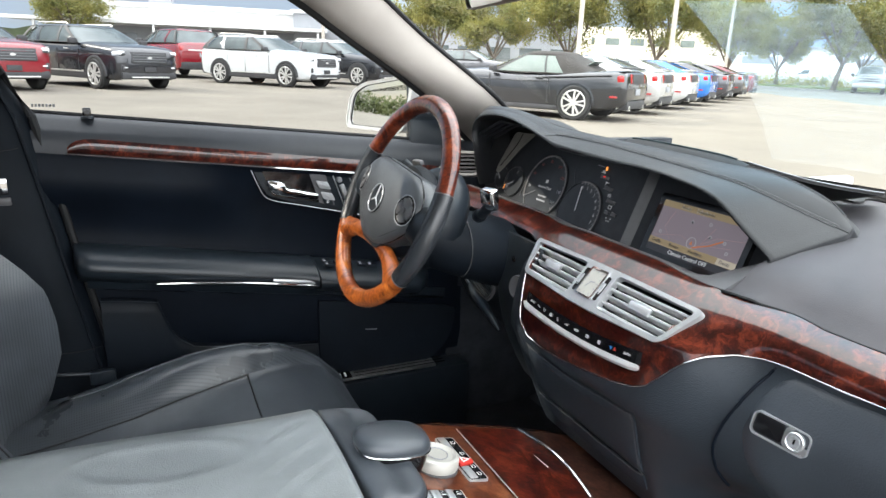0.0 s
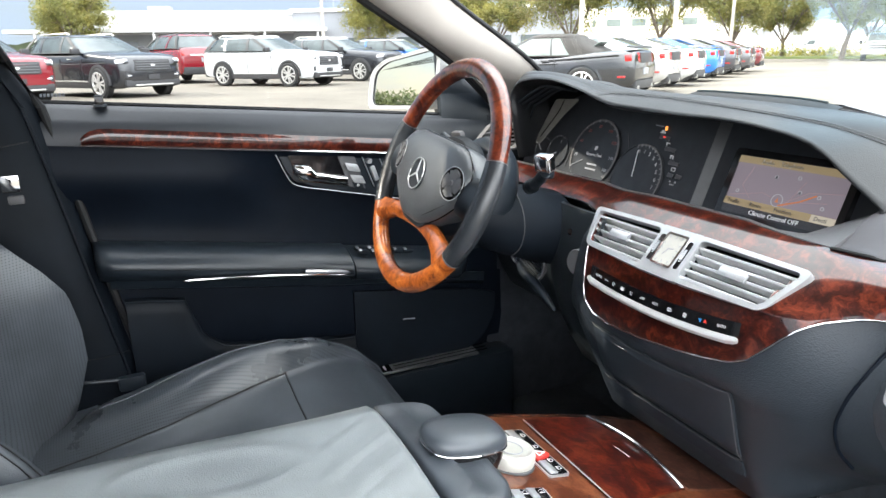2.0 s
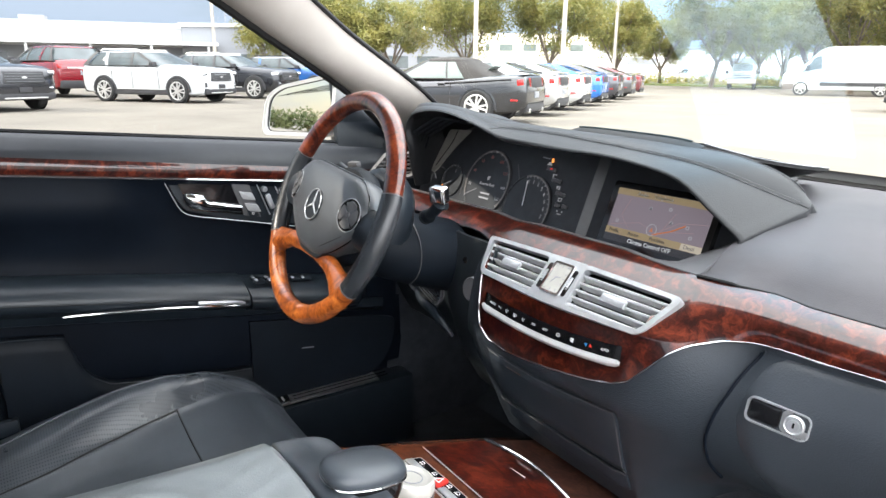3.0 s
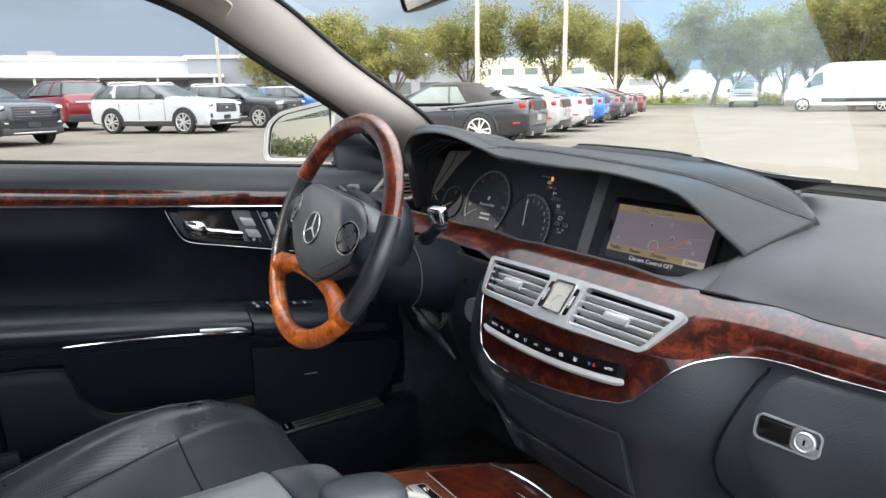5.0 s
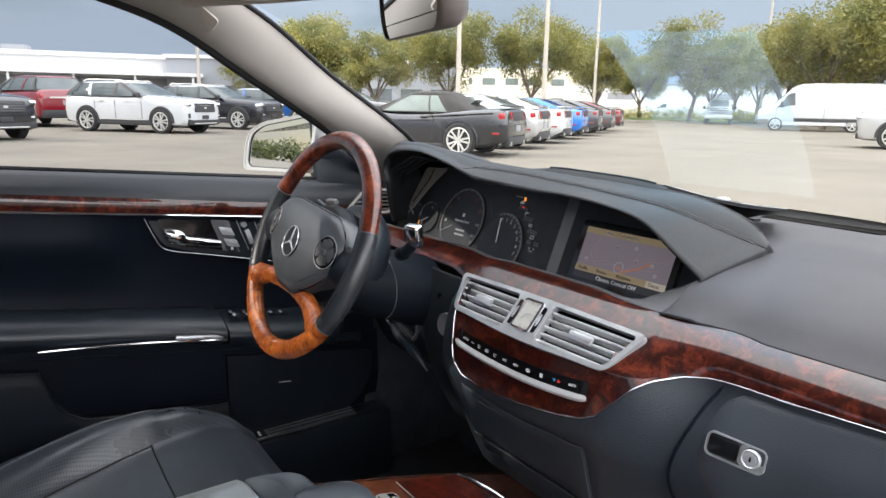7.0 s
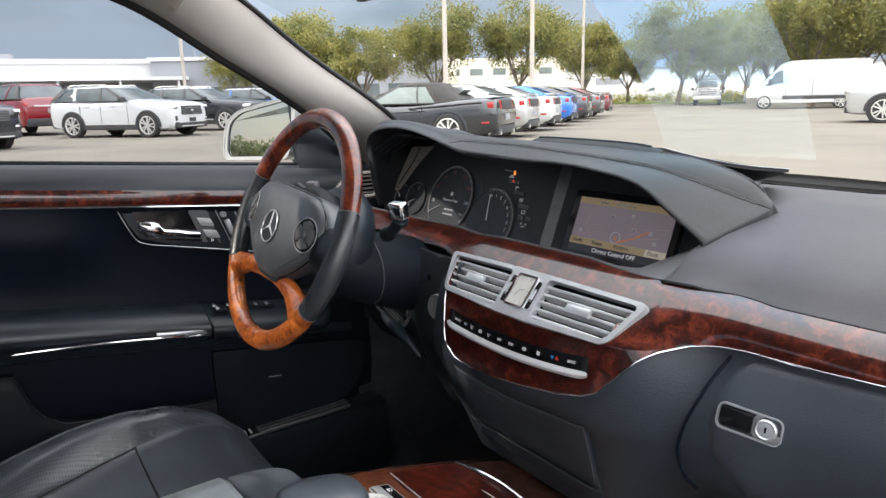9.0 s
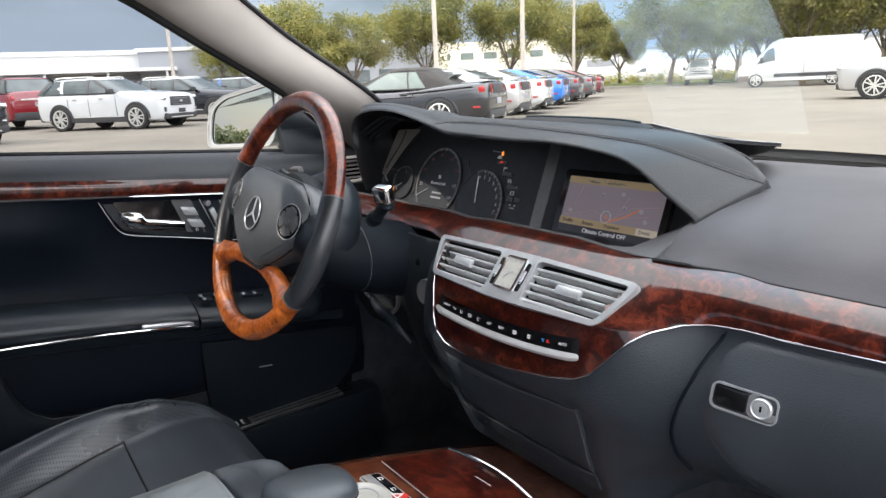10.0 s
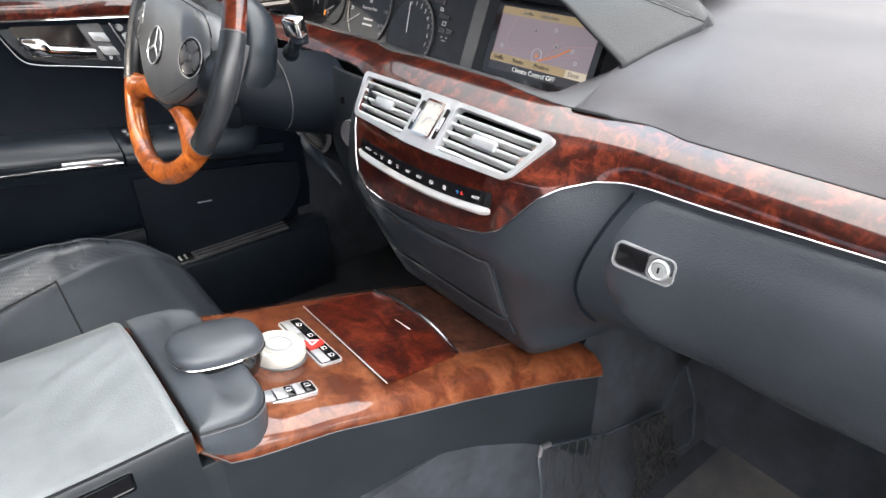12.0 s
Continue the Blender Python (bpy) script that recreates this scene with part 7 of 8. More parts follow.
# knotted cords bunched under the gather point
for k in range(26):
    u = k / 25
    a = gather.lerp(V(0.210, 0.140, 0.405), 0.62 * u ** 1.3) + V(0.002, 0, 0)
    b = V(0.256, lerp(0.30, 0.17, u) + rng.uniform(-0.012, 0.012), 0.258)
    w, ph, fr = rng.uniform(0.003, 0.006), rng.uniform(0, 6), rng.uniform(18, 34)
    pts = [a.lerp(b, s) + V(0.004 + 0.010 * math.sin(math.pi * s) + 0.003 * math.sin(fr * 1.3 * s + ph), w * math.sin(s * fr + ph) * min(1, s * 5), 0.004 * math.sin(s * fr * 1.7 + ph)) for s in steps(0, 1, 34)]
    part("net_cord", tube(pts, [0.0011 + 0.0010 * (q % 3 == 0) for q in range(len(pts))], 5), RUBBER, net)
# slack diamonds between the bunch and the corner
for k in range(7):
    a = corner.lerp(V(0.210, 0.140, 0.405), 0.12 + 0.14 * k) + V(0.002, 0, 0)
    for dy in (-0.05, 0.06):
        m1 = a + V(0.018, dy * 0.5, -0.055)
        e = a + V(0.042, dy * (-0.1 if k % 2 else 0.9), -0.125)
        pts = spline([a, m1, e], 6)
        part("net_cord", tube(pts, [0.0009 + 0.0006 * (q % 3 == 0) for q in range(len(pts))], 5), RUBBER, net)
    part("net_knot", lathe([(0, -0.003), (0.0028, -0.002), (0.0032, 0), (0.0028, 0.002), (0, 0.003)], pose(a.x, a.y, a.z - 0.002), 8), RUBBER, net)
part("net_hook", box((0.014, 0.022, 0.012), pose(0.196, 0.383, 0.420), 0.004), RUBBER, net)
part("corner_clip", tube([corner + V(0.001, 0.018, -0.004), corner + V(0.001, 0.0, 0.001), corner + V(0.003, -0.006, -0.012)], 0.0042, 8), GREY_PLASTIC, net)
single("courtesy_lamp", lathe([(0.0025, 0), (0.0025, 0.001), (0, 0.001)], basis((-0.30, 0.10, 0.62), (1, 0, 0), (0.4, -1, 0.3)), 10), GREEN_LED, "tiny green indicator lamp in the footwell", "indicator lamp")

# ---- the car park ----
ASPHALT = material("car_park_asphalt", (0.136, 0.120, 0.096), 0.9, grain=0.5, grain_scale=60, mottle=0.18, mottle_scale=0.35)
CONCRETE = material("concrete", (0.45, 0.44, 0.41), 0.85, grain=0.3, grain_scale=30, mottle=0.12, mottle_scale=1.0)
STUCCO = material("white_stucco", (0.60, 0.60, 0.59), 0.85, mottle=0.05, mottle_scale=0.4)
STUCCO_GREY = material("grey_cladding", (0.26, 0.27, 0.285), 0.7, mottle=0.06, mottle_scale=0.3)
STUCCO_CREAM = material("cream_stucco", (0.66, 0.60, 0.48), 0.85, mottle=0.05, mottle_scale=0.4)
DARK_GLASS = material("dark_glass", (0.075, 0.09, 0.09), 0.06, mottle=0.2, mottle_scale=2)
PALE_GLASS = material("pale_glass", (0.15, 0.18, 0.165), 0.2, mottle=0.2, mottle_scale=1)
TYRE = material("tyre", (0.018, 0.018, 0.018), 0.8, mottle=0.3, mottle_scale=8)
ALLOY = material("alloy", (0.58, 0.57, 0.54), 0.35, metal=0.45, mottle=0.08, mottle_scale=20)
CLADDING = material("black_cladding", (0.03, 0.03, 0.032), 0.6, mottle=0.15, mottle_scale=6)
GRILLE_METAL = material("grille_metal", (0.16, 0.165, 0.17), 0.3, metal=0.6, mottle=0.1, mottle_scale=20)
LAMP_CLEAR = material("headlamp", (0.75, 0.76, 0.78), 0.1, metal=0.3, mottle=0.1, mottle_scale=20)
LAMP_RED = material("tail_lamp", (0.32, 0.008, 0.008), 0.15, coat=0.5, mottle=0.2, mottle_scale=20)
CANVAS = material("canvas_top", (0.03, 0.027, 0.025), 0.9, grain=0.3, grain_scale=90, mottle=0.2, mottle_scale=3)
BARK = material("bark", (0.16, 0.13, 0.10), 0.9, grain=0.7, grain_scale=20, mottle=0.3, mottle_scale=3)
def foliage(name, dark, light, scale):
    """Leaf blades: a mottled diffuse face that lets part of the light through."""
    m = material(name, dark, 0.55, mottle=0.5, mottle_scale=scale, color2=light, random_tint=0.12)
    n, l = m.node_tree.nodes, m.node_tree.links
    b, o = n["Principled BSDF"], n["Material Output"]
    tr, mix = n.new("ShaderNodeBsdfTranslucent"), n.new("ShaderNodeMixShader")
    mix.inputs[0].default_value = 0.42
    l.new(b.inputs["Base Color"].links[0].from_socket, tr.inputs["Color"])
    l.new(b.outputs[0], mix.inputs[1])
    l.new(tr.outputs[0], mix.inputs[2])
    l.new(mix.outputs[0], o.inputs["Surface"])
    return m


LEAF = foliage("oak_leaf", (0.115, 0.132, 0.040), (0.32, 0.285, 0.08), 0.8)
BUSH = foliage("bush_leaf", (0.06, 0.085, 0.03), (0.15, 0.16, 0.06), 0.5)
HEDGE_LEAF = material("croton_leaf", (0.09, 0.13, 0.02), 0.5, mottle=0.5, mottle_scale=1.5, color2=(0.5, 0.42, 0.04))
RED_LEAF = material("red_leaf", (0.20, 0.06, 0.02), 0.6, mottle=0.5, mottle_scale=1.5, color2=(0.40, 0.16, 0.04))
GRASS = material("grass", (0.10, 0.13, 0.04), 0.9, mottle=0.3, mottle_scale=0.6)
POLE = material("painted_pole", (0.42, 0.38, 0.33), 0.6, mottle=0.08, mottle_scale=2)


def paint(name, c, metal=0.0):
    return material(name, c, 0.22, metal=metal, coat=0.9, mottle=0.04, mottle_scale=2)


WHITE, BLACK, RED, BLUE = paint("white_paint", (0.50, 0.51, 0.51)), paint("black_paint", (0.013, 0.014, 0.017)), paint("red_paint", (0.17, 0.006, 0.012)), paint("blue_paint", (0.015, 0.14, 0.50))
SILVERP, GREYP, MAROON, VIOLET = paint("silver_paint", (0.45, 0.45, 0.45), 0.4), paint("grey_paint", (0.09, 0.09, 0.095), 0.3), paint("maroon_paint", (0.12, 0.02, 0.025)), paint("graphite_paint", (0.06, 0.06, 0.07), 0.3)
NAVY = paint("navy_paint", (0.02, 0.10, 0.32), 0.2)

rows = []
ring_r = [0, 3, 8, 16, 30, 60, 120, 300, 900, 2500]
for r in ring_r:
    rows.append([V(r * math.cos(a), r * math.sin(a), GROUND) for a in steps(0, 2 * math.pi, 40)])
single("ground", grid(rows), ASPHALT, "pale worn asphalt of a wide car park", kind="structure", smooth=False)


def on_ground(x, y, heading):
    """heading: degrees counter-clockwise from +x towards which the front points."""
    return pose(x, y, GROUND, 0, 0, heading)


def wheel_bm(r, w):
    return lathe([(r * 0.72, -w / 2), (r * 0.92, -w / 2), (r, -w * 0.36), (r, w * 0.40), (r * 0.93, w * 0.57), (r * 0.75, w * 0.55), (r * 0.72, -w / 2)], pose(0, 0, 0, 90), 28)


def rim_bm(r, w, spokes):
    bm = lathe([(r * 0.72, -w * 0.1), (r * 0.77, w * 0.50), (r * 0.71, w * 0.53), (r * 0.67, w * 0.45), (r * 0.67, -w * 0.1)], pose(0, 0, 0, 90), 28)
    parts_ = [lathe([(r * 0.14, 0), (r * 0.14, w * 0.50), (0, w * 0.51)], pose(0, 0, 0, 90), 12)]
    for k in range(spokes):
        a = 72 * (k // 2) + (13 if k % 2 else -13) if spokes == 10 else 360 / spokes * k
        parts_.append(box((r * 0.60, 0.03, r * (0.15 if spokes < 7 else 0.105)), pose(0, 0, 0, 0, a, 0) @ pose(r * 0.40, -w * 0.48, 0)))
    return join(bm, *parts_)


class Body:
    """A car body: rings of points at stations along its length, front at +x."""
    def __init__(self, stations):
        self.rows = []
        for x, zl, zb, zr, wl, wb, wr in stations:
            wm = max(wl, wb) + 0.015
            h = [(-wl * 0.88, zl), (-wl, zl + 0.12), (-wm, lerp(zl, zb, 0.6)), (-wb, zb), (-wr - (wb - wr) * 0.12, lerp(zb, zr, 0.9)), (-wr * 0.72, zr), (0, zr + 0.02)]
            pts = h + [(-y, z) for y, z in reversed(h[:-1])]
            self.rows.append([V(x, y, z) for y, z in pts])
        # smooth along the length, four skins a station
        cols = [spline([r[j] for r in self.rows], 4) for j in range(len(self.rows[0]))]
        self.rows = [[c[i] for c in cols] for i in range(len(cols[0]))]

    def at(self, u, v):
        u *= 4
        i, j = min(int(u), len(self.rows) - 2), min(int(v), len(self.rows[0]) - 2)
        a = self.rows[i][j].lerp(self.rows[i][j + 1], v - j)
        b = self.rows[i + 1][j].lerp(self.rows[i + 1][j + 1], v - j)
        return a.lerp(b, u - i)

    def patch(self, corners, lift, n=6):
        """A thin panel on the body between four (u, v) corners."""
        p, q, r, s = corners
        rows = []
        for i in steps(0, 1, n):
            row = []
            for j in steps(0, 1, n):
                u = lerp(lerp(p[0], q[0], i), lerp(s[0], r[0], i), j)
                v = lerp(lerp(p[1], q[1], i), lerp(s[1], r[1], i), j)
                c = self.at(u, v)
                d = V(0, c.y, (c.z - 0.9) * 0.8)
                du = self.at(min(u + 0.05, (len(self.rows) - 1) / 4 - 0.001), v) - self.at(max(u - 0.05, 0), v)
                dv = self.at(u, min(v + 0.05, 11.99)) - self.at(u, max(v - 0.05, 0))
                nn = du.cross(dv).normalized()
                if nn.dot(V(c.x * 0.05, c.y, c.z - 0.7)) < 0:
                    nn = -nn
                row.append(c + nn * lift)
            rows.append(row)
        return solid(rows, lift * 0.9)


def build_car(name, stations, paint_, label, category, wheels, wheel_r, glass, lamps, spokes=5, arch=True, extra=None, group=""):
    car = thing(name, (0, 0, 0), label, category, group)
    body = Body(stations)
    part("body", grid(body.rows, cap=True), paint_, car, "", angle=48)
    for corners in glass:
        part("window", body.patch(corners, 0.012), DARK_GLASS, car, "tinted glass")
    for corners, m, nm in lamps:
        part(nm, body.patch(corners, 0.018, 4), m, car)
    for x, y in wheels:
        s = 1 if y > 0 else -1
        if arch:
            rows = []
            for a in steps(-8, 188, 22):
                rows.append([V(x + r * math.cos(radians(a)), s * yy, wheel_r + r * math.sin(radians(a))) for r, yy in ((wheel_r * 1.02, abs(y) - 0.06), (wheel_r * 1.02, abs(y) + 0.115), (wheel_r * 1.22, abs(y) + 0.110), (wheel_r * 1.24, abs(y) + 0.02))])
            part("wheel_arch", grid(rows, close_v=True, cap=True), CLADDING if arch == "clad" else paint_, car)
            part("arch_well", lathe([(wheel_r * 1.05, 0), (wheel_r * 1.05, 0.004), (0, 0.004)], pose(x, s * (abs(y) + 0.108), wheel_r, -90 * s), 24), CLADDING, car)
        w = part("wheel", box((0.02, 0.02, 0.02), pose(x, y, wheel_r)), CLADDING, car)
        m = pose(x, s * (abs(y) + 0.005), wheel_r, 0, 0, 0 if s < 0 else 180)
        bm = wheel_bm(wheel_r, 0.23)
        bmesh.ops.transform(bm, matrix=m, verts=bm.verts)
        part("tyre", bm, TYRE, w)
        bm = rim_bm(wheel_r, 0.25, spokes)
        bmesh.ops.transform(bm, matrix=m, verts=bm.verts)
        part("rim", bm, ALLOY, w)
    if extra:
        extra(car, body)
    return car


def shell_rows(stations):
    """Rings of a car's lower body at stations x, z low, z top, half width; front at +x, smoothed along its length."""
    rings = []
    for x, zl, zt, w in stations:
        h = zt - zl
        half = [(w * 0.86, zl), (w * 0.965, zl + 0.05), (w * 0.995, zl + 0.24 * h), (w + 0.010, zl + 0.52 * h), (w * 1.0, zl + 0.74 * h), (w * 0.975, zl + 0.88 * h), (w * 0.915, zl + 0.965 * h), (w * 0.80, zt), (w * 0.42, zt + 0.020), (0, zt + 0.026)]
        rings.append([V(x, -y, z) for y, z in half] + [V(x, y, z) for y, z in reversed(half[:-1])])
    cols = [spline([r[k] for r in rings], 4) for k in range(len(rings[0]))]
    return [[c[k] for c in cols] for k in range(len(cols[0]))]


class Cabin:
    """The glazed upper part of a car, between an outline at the belt and one at the roof."""
    def __init__(self, xb0, xb1, wb, zb, xt0, xt1, wt, zt):
        self.v = (xb0, xb1, wb, zb, xt0, xt1, wt, zt)

    def level(self, s, grow=0.0):
        xb0, xb1, wb, zb, xt0, xt1, wt, zt = self.v
        x0, x1, w, z = lerp(xb0, xt0, s), lerp(xb1, xt1, s), lerp(wb, wt, s) + 0.035 * math.sin(math.pi * s), lerp(zb, zt, s)
        w, x0, x1 = w + grow, x0 + grow, x1 - grow
        half = [(x0 + 0.12, 0), (x0 + 0.10, 0.35 * w), (x0 + 0.03, 0.68 * w), (x0 - 0.10, 0.90 * w), (x0 - 0.28, w), (lerp(x0, x1, 0.35), w + 0.012), (lerp(x0, x1, 0.65), w + 0.012), (x1 + 0.24, w * 0.985), (x1 + 0.09, 0.90 * w), (x1 + 0.01, 0.6 * w), (x1 - 0.01, 0)]
        return [V(x, -y, z) for x, y in half] + [V(x, y, z) for x, y in reversed(half[1:-1])]

    def glass(self):
        return grid([self.level(s) for s in steps(0, 1, 6)], close_v=True, cap=True)

    def roof(self, crown=0.055):
        rows = [self.level(0.965, 0.012), self.level(1.0, 0.014)]
        top = self.level(1.0)
        mid = sum(top, Vector()) / len(top)
        for k, c in ((0.93, 0.42), (0.75, 0.80), (0.45, 1.0), (0.05, 1.06)):
            rows.append([V(lerp(mid.x, p.x, k), p.y * k, p.z + crown * c) for p in top])
        return grid(rows, close_v=True, cap=True)

    def strip(self, a0, a1, b0, b1, side, lift=0.010, n=8, lo=0.0, hi=1.0):
        """A pillar or pane on one flank: x from a0 to a1 at the belt and b0 to b1 at the roof."""
        xb0, xb1, wb, zb, xt0, xt1, wt, zt = self.v
        rows = []
        for k in steps(lo, hi, n):
            w, z = lerp(wb, wt, k) + 0.035 * math.sin(math.pi * k) + 0.012 + lift, lerp(zb, zt, k)
            rows.append([V(lerp(lerp(a0, b0, k), lerp(a1, b1, k), q), side * w, z) for q in steps(0, 1, 4)])
        return solid(rows, 0.02, (0, -side, 0))

    def front(self, lift, s0=0.06, s1=0.95, w=0.86, rear=False):
        rows = []
        for k in steps(s0, s1, 5):
            ring = self.level(k, lift)
            n = len(ring)
            ids = range(7, 14) if rear else [n - 3, n - 2, n - 1, 0, 1, 2, 3]
            rows.append([ring[q % n] for q in ids])
        return grid(rows)


def fit_wheels(car, wheels, r, spokes, arch_mat, flare):
    for x, y in wheels:
        s = 1 if y > 0 else -1
        rows = []
        for a in steps(-6, 186, 24):
            c, d = math.cos(radians(a)), math.sin(radians(a))
            rows.append([V(x + q * c, s * yy, r + q * d) for q, yy in ((r * 1.06, abs(y) - 0.08), (r * 1.06, flare + 0.012), (r * 1.10, flare + 0.022), (r * 1.22, flare + 0.016), (r * 1.25, flare - 0.02))])
        part("wheel_arch", grid(rows, close_v=True, cap=True), arch_mat, car)
        part("arch_well", lathe([(r * 1.09, 0), (r * 1.09, 0.004), (0, 0.004)], pose(x, s * (flare + 0.004), r, -90 * s), 28), TYRE, car)
        w = part("wheel", lathe([(0.05, -0.02), (0.05, 0.02), (0, 0.02)], pose(x, y, r, 90), 10), CLADDING, car)
        m = pose(x, s * (flare - 0.075), r, 0, 0, 0 if s < 0 else 180)
        for nm, bm, mt in (("tyre", wheel_bm(r, 0.23), TYRE), ("rim", rim_bm(r, 0.25, spokes), ALLOY)):
            bmesh.ops.transform(bm, matrix=m, verts=bm.verts)
            part(nm, bm, mt, w)


SUV = [(2.53, 0.46, 0.92, 0.66), (2.48, 0.34, 1.03, 0.82), (2.34, 0.27, 1.11, 0.92), (2.0, 0.25, 1.155, 0.965), (1.4, 0.25, 1.20, 0.98), (0.95, 0.25, 1.235, 0.985), (0.3, 0.25, 1.205, 0.985), (-0.8, 0.25, 1.215, 0.985), (-1.8, 0.27, 1.235, 0.975), (-2.3, 0.31, 1.235, 0.94), (-2.47, 0.36, 1.19, 0.90), (-2.54, 0.46, 0.98, 0.82)]


def make_suv(paint_, label, trim=True, roof=None):
    car = thing("suv", (0, 0, 0), label, "car")
    part("body", grid(shell_rows(SUV), cap=True), paint_, car, "", angle=50)
    cab = Cabin(1.06, -2.44, 0.925, 1.195, 0.05, -1.98, 0.69, 1.655)
    part("window", cab.glass(), DARK_GLASS, car, "tinted glass", angle=50)
    part("roof", cab.roof(0.062), roof or paint_, car, "", angle=60)
    part("rear_window", cab.front(0.010, 0.10, 0.90, rear=True), DARK_GLASS, car, "tinted glass")
    for s in (-1, 1):
        part("pillar", cab.strip(0.80, 0.66, -0.14, -0.30, s), CLADDING, car)
        part("pillar", cab.strip(-0.25, -0.36, -0.34, -0.44, s), CLADDING, car)
        part("pillar", cab.strip(-1.30, -1.42, -1.40, -1.50, s, 0.014), paint_, car)
        part("pillar", cab.strip(-2.24, -2.40, -1.88, -2.00, s), CLADDING, car)
        part("belt_trim", tube([V(0.75, s * 0.952, 1.208), V(-0.8, s * 0.958, 1.215), V(-2.2, s * 0.940, 1.23)], 0.012, 6), CLADDING, car)
        part("roof_rail", tube([V(-0.15, s * 0.66, 1.70), V(-0.27, s * 0.67, 1.745), V(-1.70, s * 0.66, 1.745), V(-1.85, s * 0.65, 1.69)], 0.017, 6), ALLOY if trim else CLADDING, car)
        part("door_mirror", box((0.15, 0.24, 0.16), pose(0.68, s * 1.07, 1.25), 0.05), CLADDING, car)
        part("sill_trim", box((2.35, 0.05, 0.17), pose(0.0, s * 0.972, 0.345), 0.02), CLADDING, car, "black sill cladding")
        part("chrome_strip", box((1.95, 0.02, 0.035), pose(0.0, s * 1.0, 0.445), 0.006), ALLOY, car)
        for x in (0.20, -0.85):
            part("door_handle", box((0.20, 0.035, 0.03), pose(x, s * 0.995, 1.04), 0.01), ALLOY if trim else paint_, car)
        for x in (0.78, -0.30, -1.14):
            part("door_gap", box((0.010, 0.012, 0.62), pose(x, s * 0.992, 0.74)), CLADDING, car)
        part("side_crease", tube([V(1.9, s * 0.972, 0.93), V(0.0, s * 0.990, 0.90), V(-2.0, s * 0.968, 0.97)], 0.010, 6), paint_, car)
        part("headlamp", box((0.30, 0.34, 0.115), pose(2.35, s * 0.74, 0.965, 0, -6, s * -24), 0.04), LAMP_CLEAR, car, "clear headlamp")
        part("lamp_mask", box((0.26, 0.30, 0.06), pose(2.385, s * 0.72, 0.93, 0, -6, s * -24), 0.02), CLADDING, car)
        part("fog_lamp", box((0.06, 0.22, 0.035), pose(2.50, s * 0.66, 0.60, 0, 0, s * -16), 0.012), LAMP_CLEAR, car)
        part("bumper_inlet", box((0.06, 0.26, 0.15), pose(2.475, s * 0.70, 0.60, 0, 0, s * -16), 0.02), CLADDING, car)
        part("tail_lamp", box((0.12, 0.30, 0.15), pose(-2.46, s * 0.73, 1.02, 0, 6, s * 12), 0.03), LAMP_RED, car, "red tail lamp")
    part("grille", box((0.07, 1.10, 0.30), pose(2.505, 0, 0.86, 0, -8, 0), 0.035), CLADDING, car, "black mesh grille")
    for k in range(4):
        part("grille_bar", box((0.03, 1.02 - 0.03 * abs(k - 1.5), 0.020), pose(2.548 - 0.007 * k, 0, 0.76 + 0.065 * k)), GRILLE_METAL if trim else CLADDING, car)
    part("grille_badge", lathe([(0.055, -0.01), (0.055, 0.01), (0, 0.012)], pose(2.552, 0, 0.86, 0, 90, 0) @ Matrix.Diagonal((0.55, 1.2, 1, 1)), 16), ALLOY, car, "plain oval badge")
    part("bumper", box((0.22, 1.66, 0.20), pose(2.42, 0, 0.39), 0.06), CLADDING, car, "black lower bumper")
    part("skid_bar", box((0.06, 1.15, 0.035), pose(2.53, 0, 0.345), 0.012), ALLOY, car)
    part("number_plate", box((0.02, 0.34, 0.13), pose(2.545, 0, 0.55), 0.005), CLADDING, car)
    part("rear_strip", box((0.03, 1.15, 0.05), pose(-2.535, 0, 0.98), 0.01), ALLOY, car)
    part("rear_bumper", box((0.20, 1.70, 0.30), pose(-2.45, 0, 0.46), 0.07), CLADDING, car, "black rear bumper")
    part("rear_plate", box((0.02, 0.34, 0.15), pose(-2.545, 0, 0.82), 0.005), GREY_INK, car)
    part("wiper", box((0.02, 0.70, 0.02), pose(1.10, 0.2, 1.245)), CLADDING, car)
    fit_wheels(car, [(1.53, 0.875), (1.53, -0.875), (-1.5, 0.875), (-1.5, -0.875)], 0.40, 10, CLADDING, 0.985)
    return car


SUVS = [(WHITE, "white mid-size SUV with black arches, parked", True, None, (-24.75, 4.35, 38), 1.0), (BLACK, "black mid-size SUV with a chrome grille, parked", True, None, (-21.9, -1.25, 32), 1.0),
        (BLACK, "black mid-size SUV with a white roof, parked", True, WHITE, (-27.4, 7.8, 38), 1.0), (NAVY, "dark blue SUV with a white roof, parked behind", False, WHITE, (-30.4, 11.6, 38), 1.0),
        (RED, "red full-size SUV seen from behind", False, None, (-31.6, 1.6, 198), 1.14), (RED, "bright red SUV, its nose showing", True, None, (-20.5, -4.2, 30), 1.0),
        (GREYP, "grey SUV in the far row", False, None, (-33.5, 17.5, 38), 1.0), (SILVERP, "silver compact SUV parked across the lane", True, None, (-6.9, 23.4, 202), 1.0)]
for p_, lab, trim, roof, (x, y, h), k in SUVS:
    c = make_suv(p_, lab, trim, roof)
    c.matrix_basis = on_ground(x, y, h) @ Matrix.Scale(k, 4)

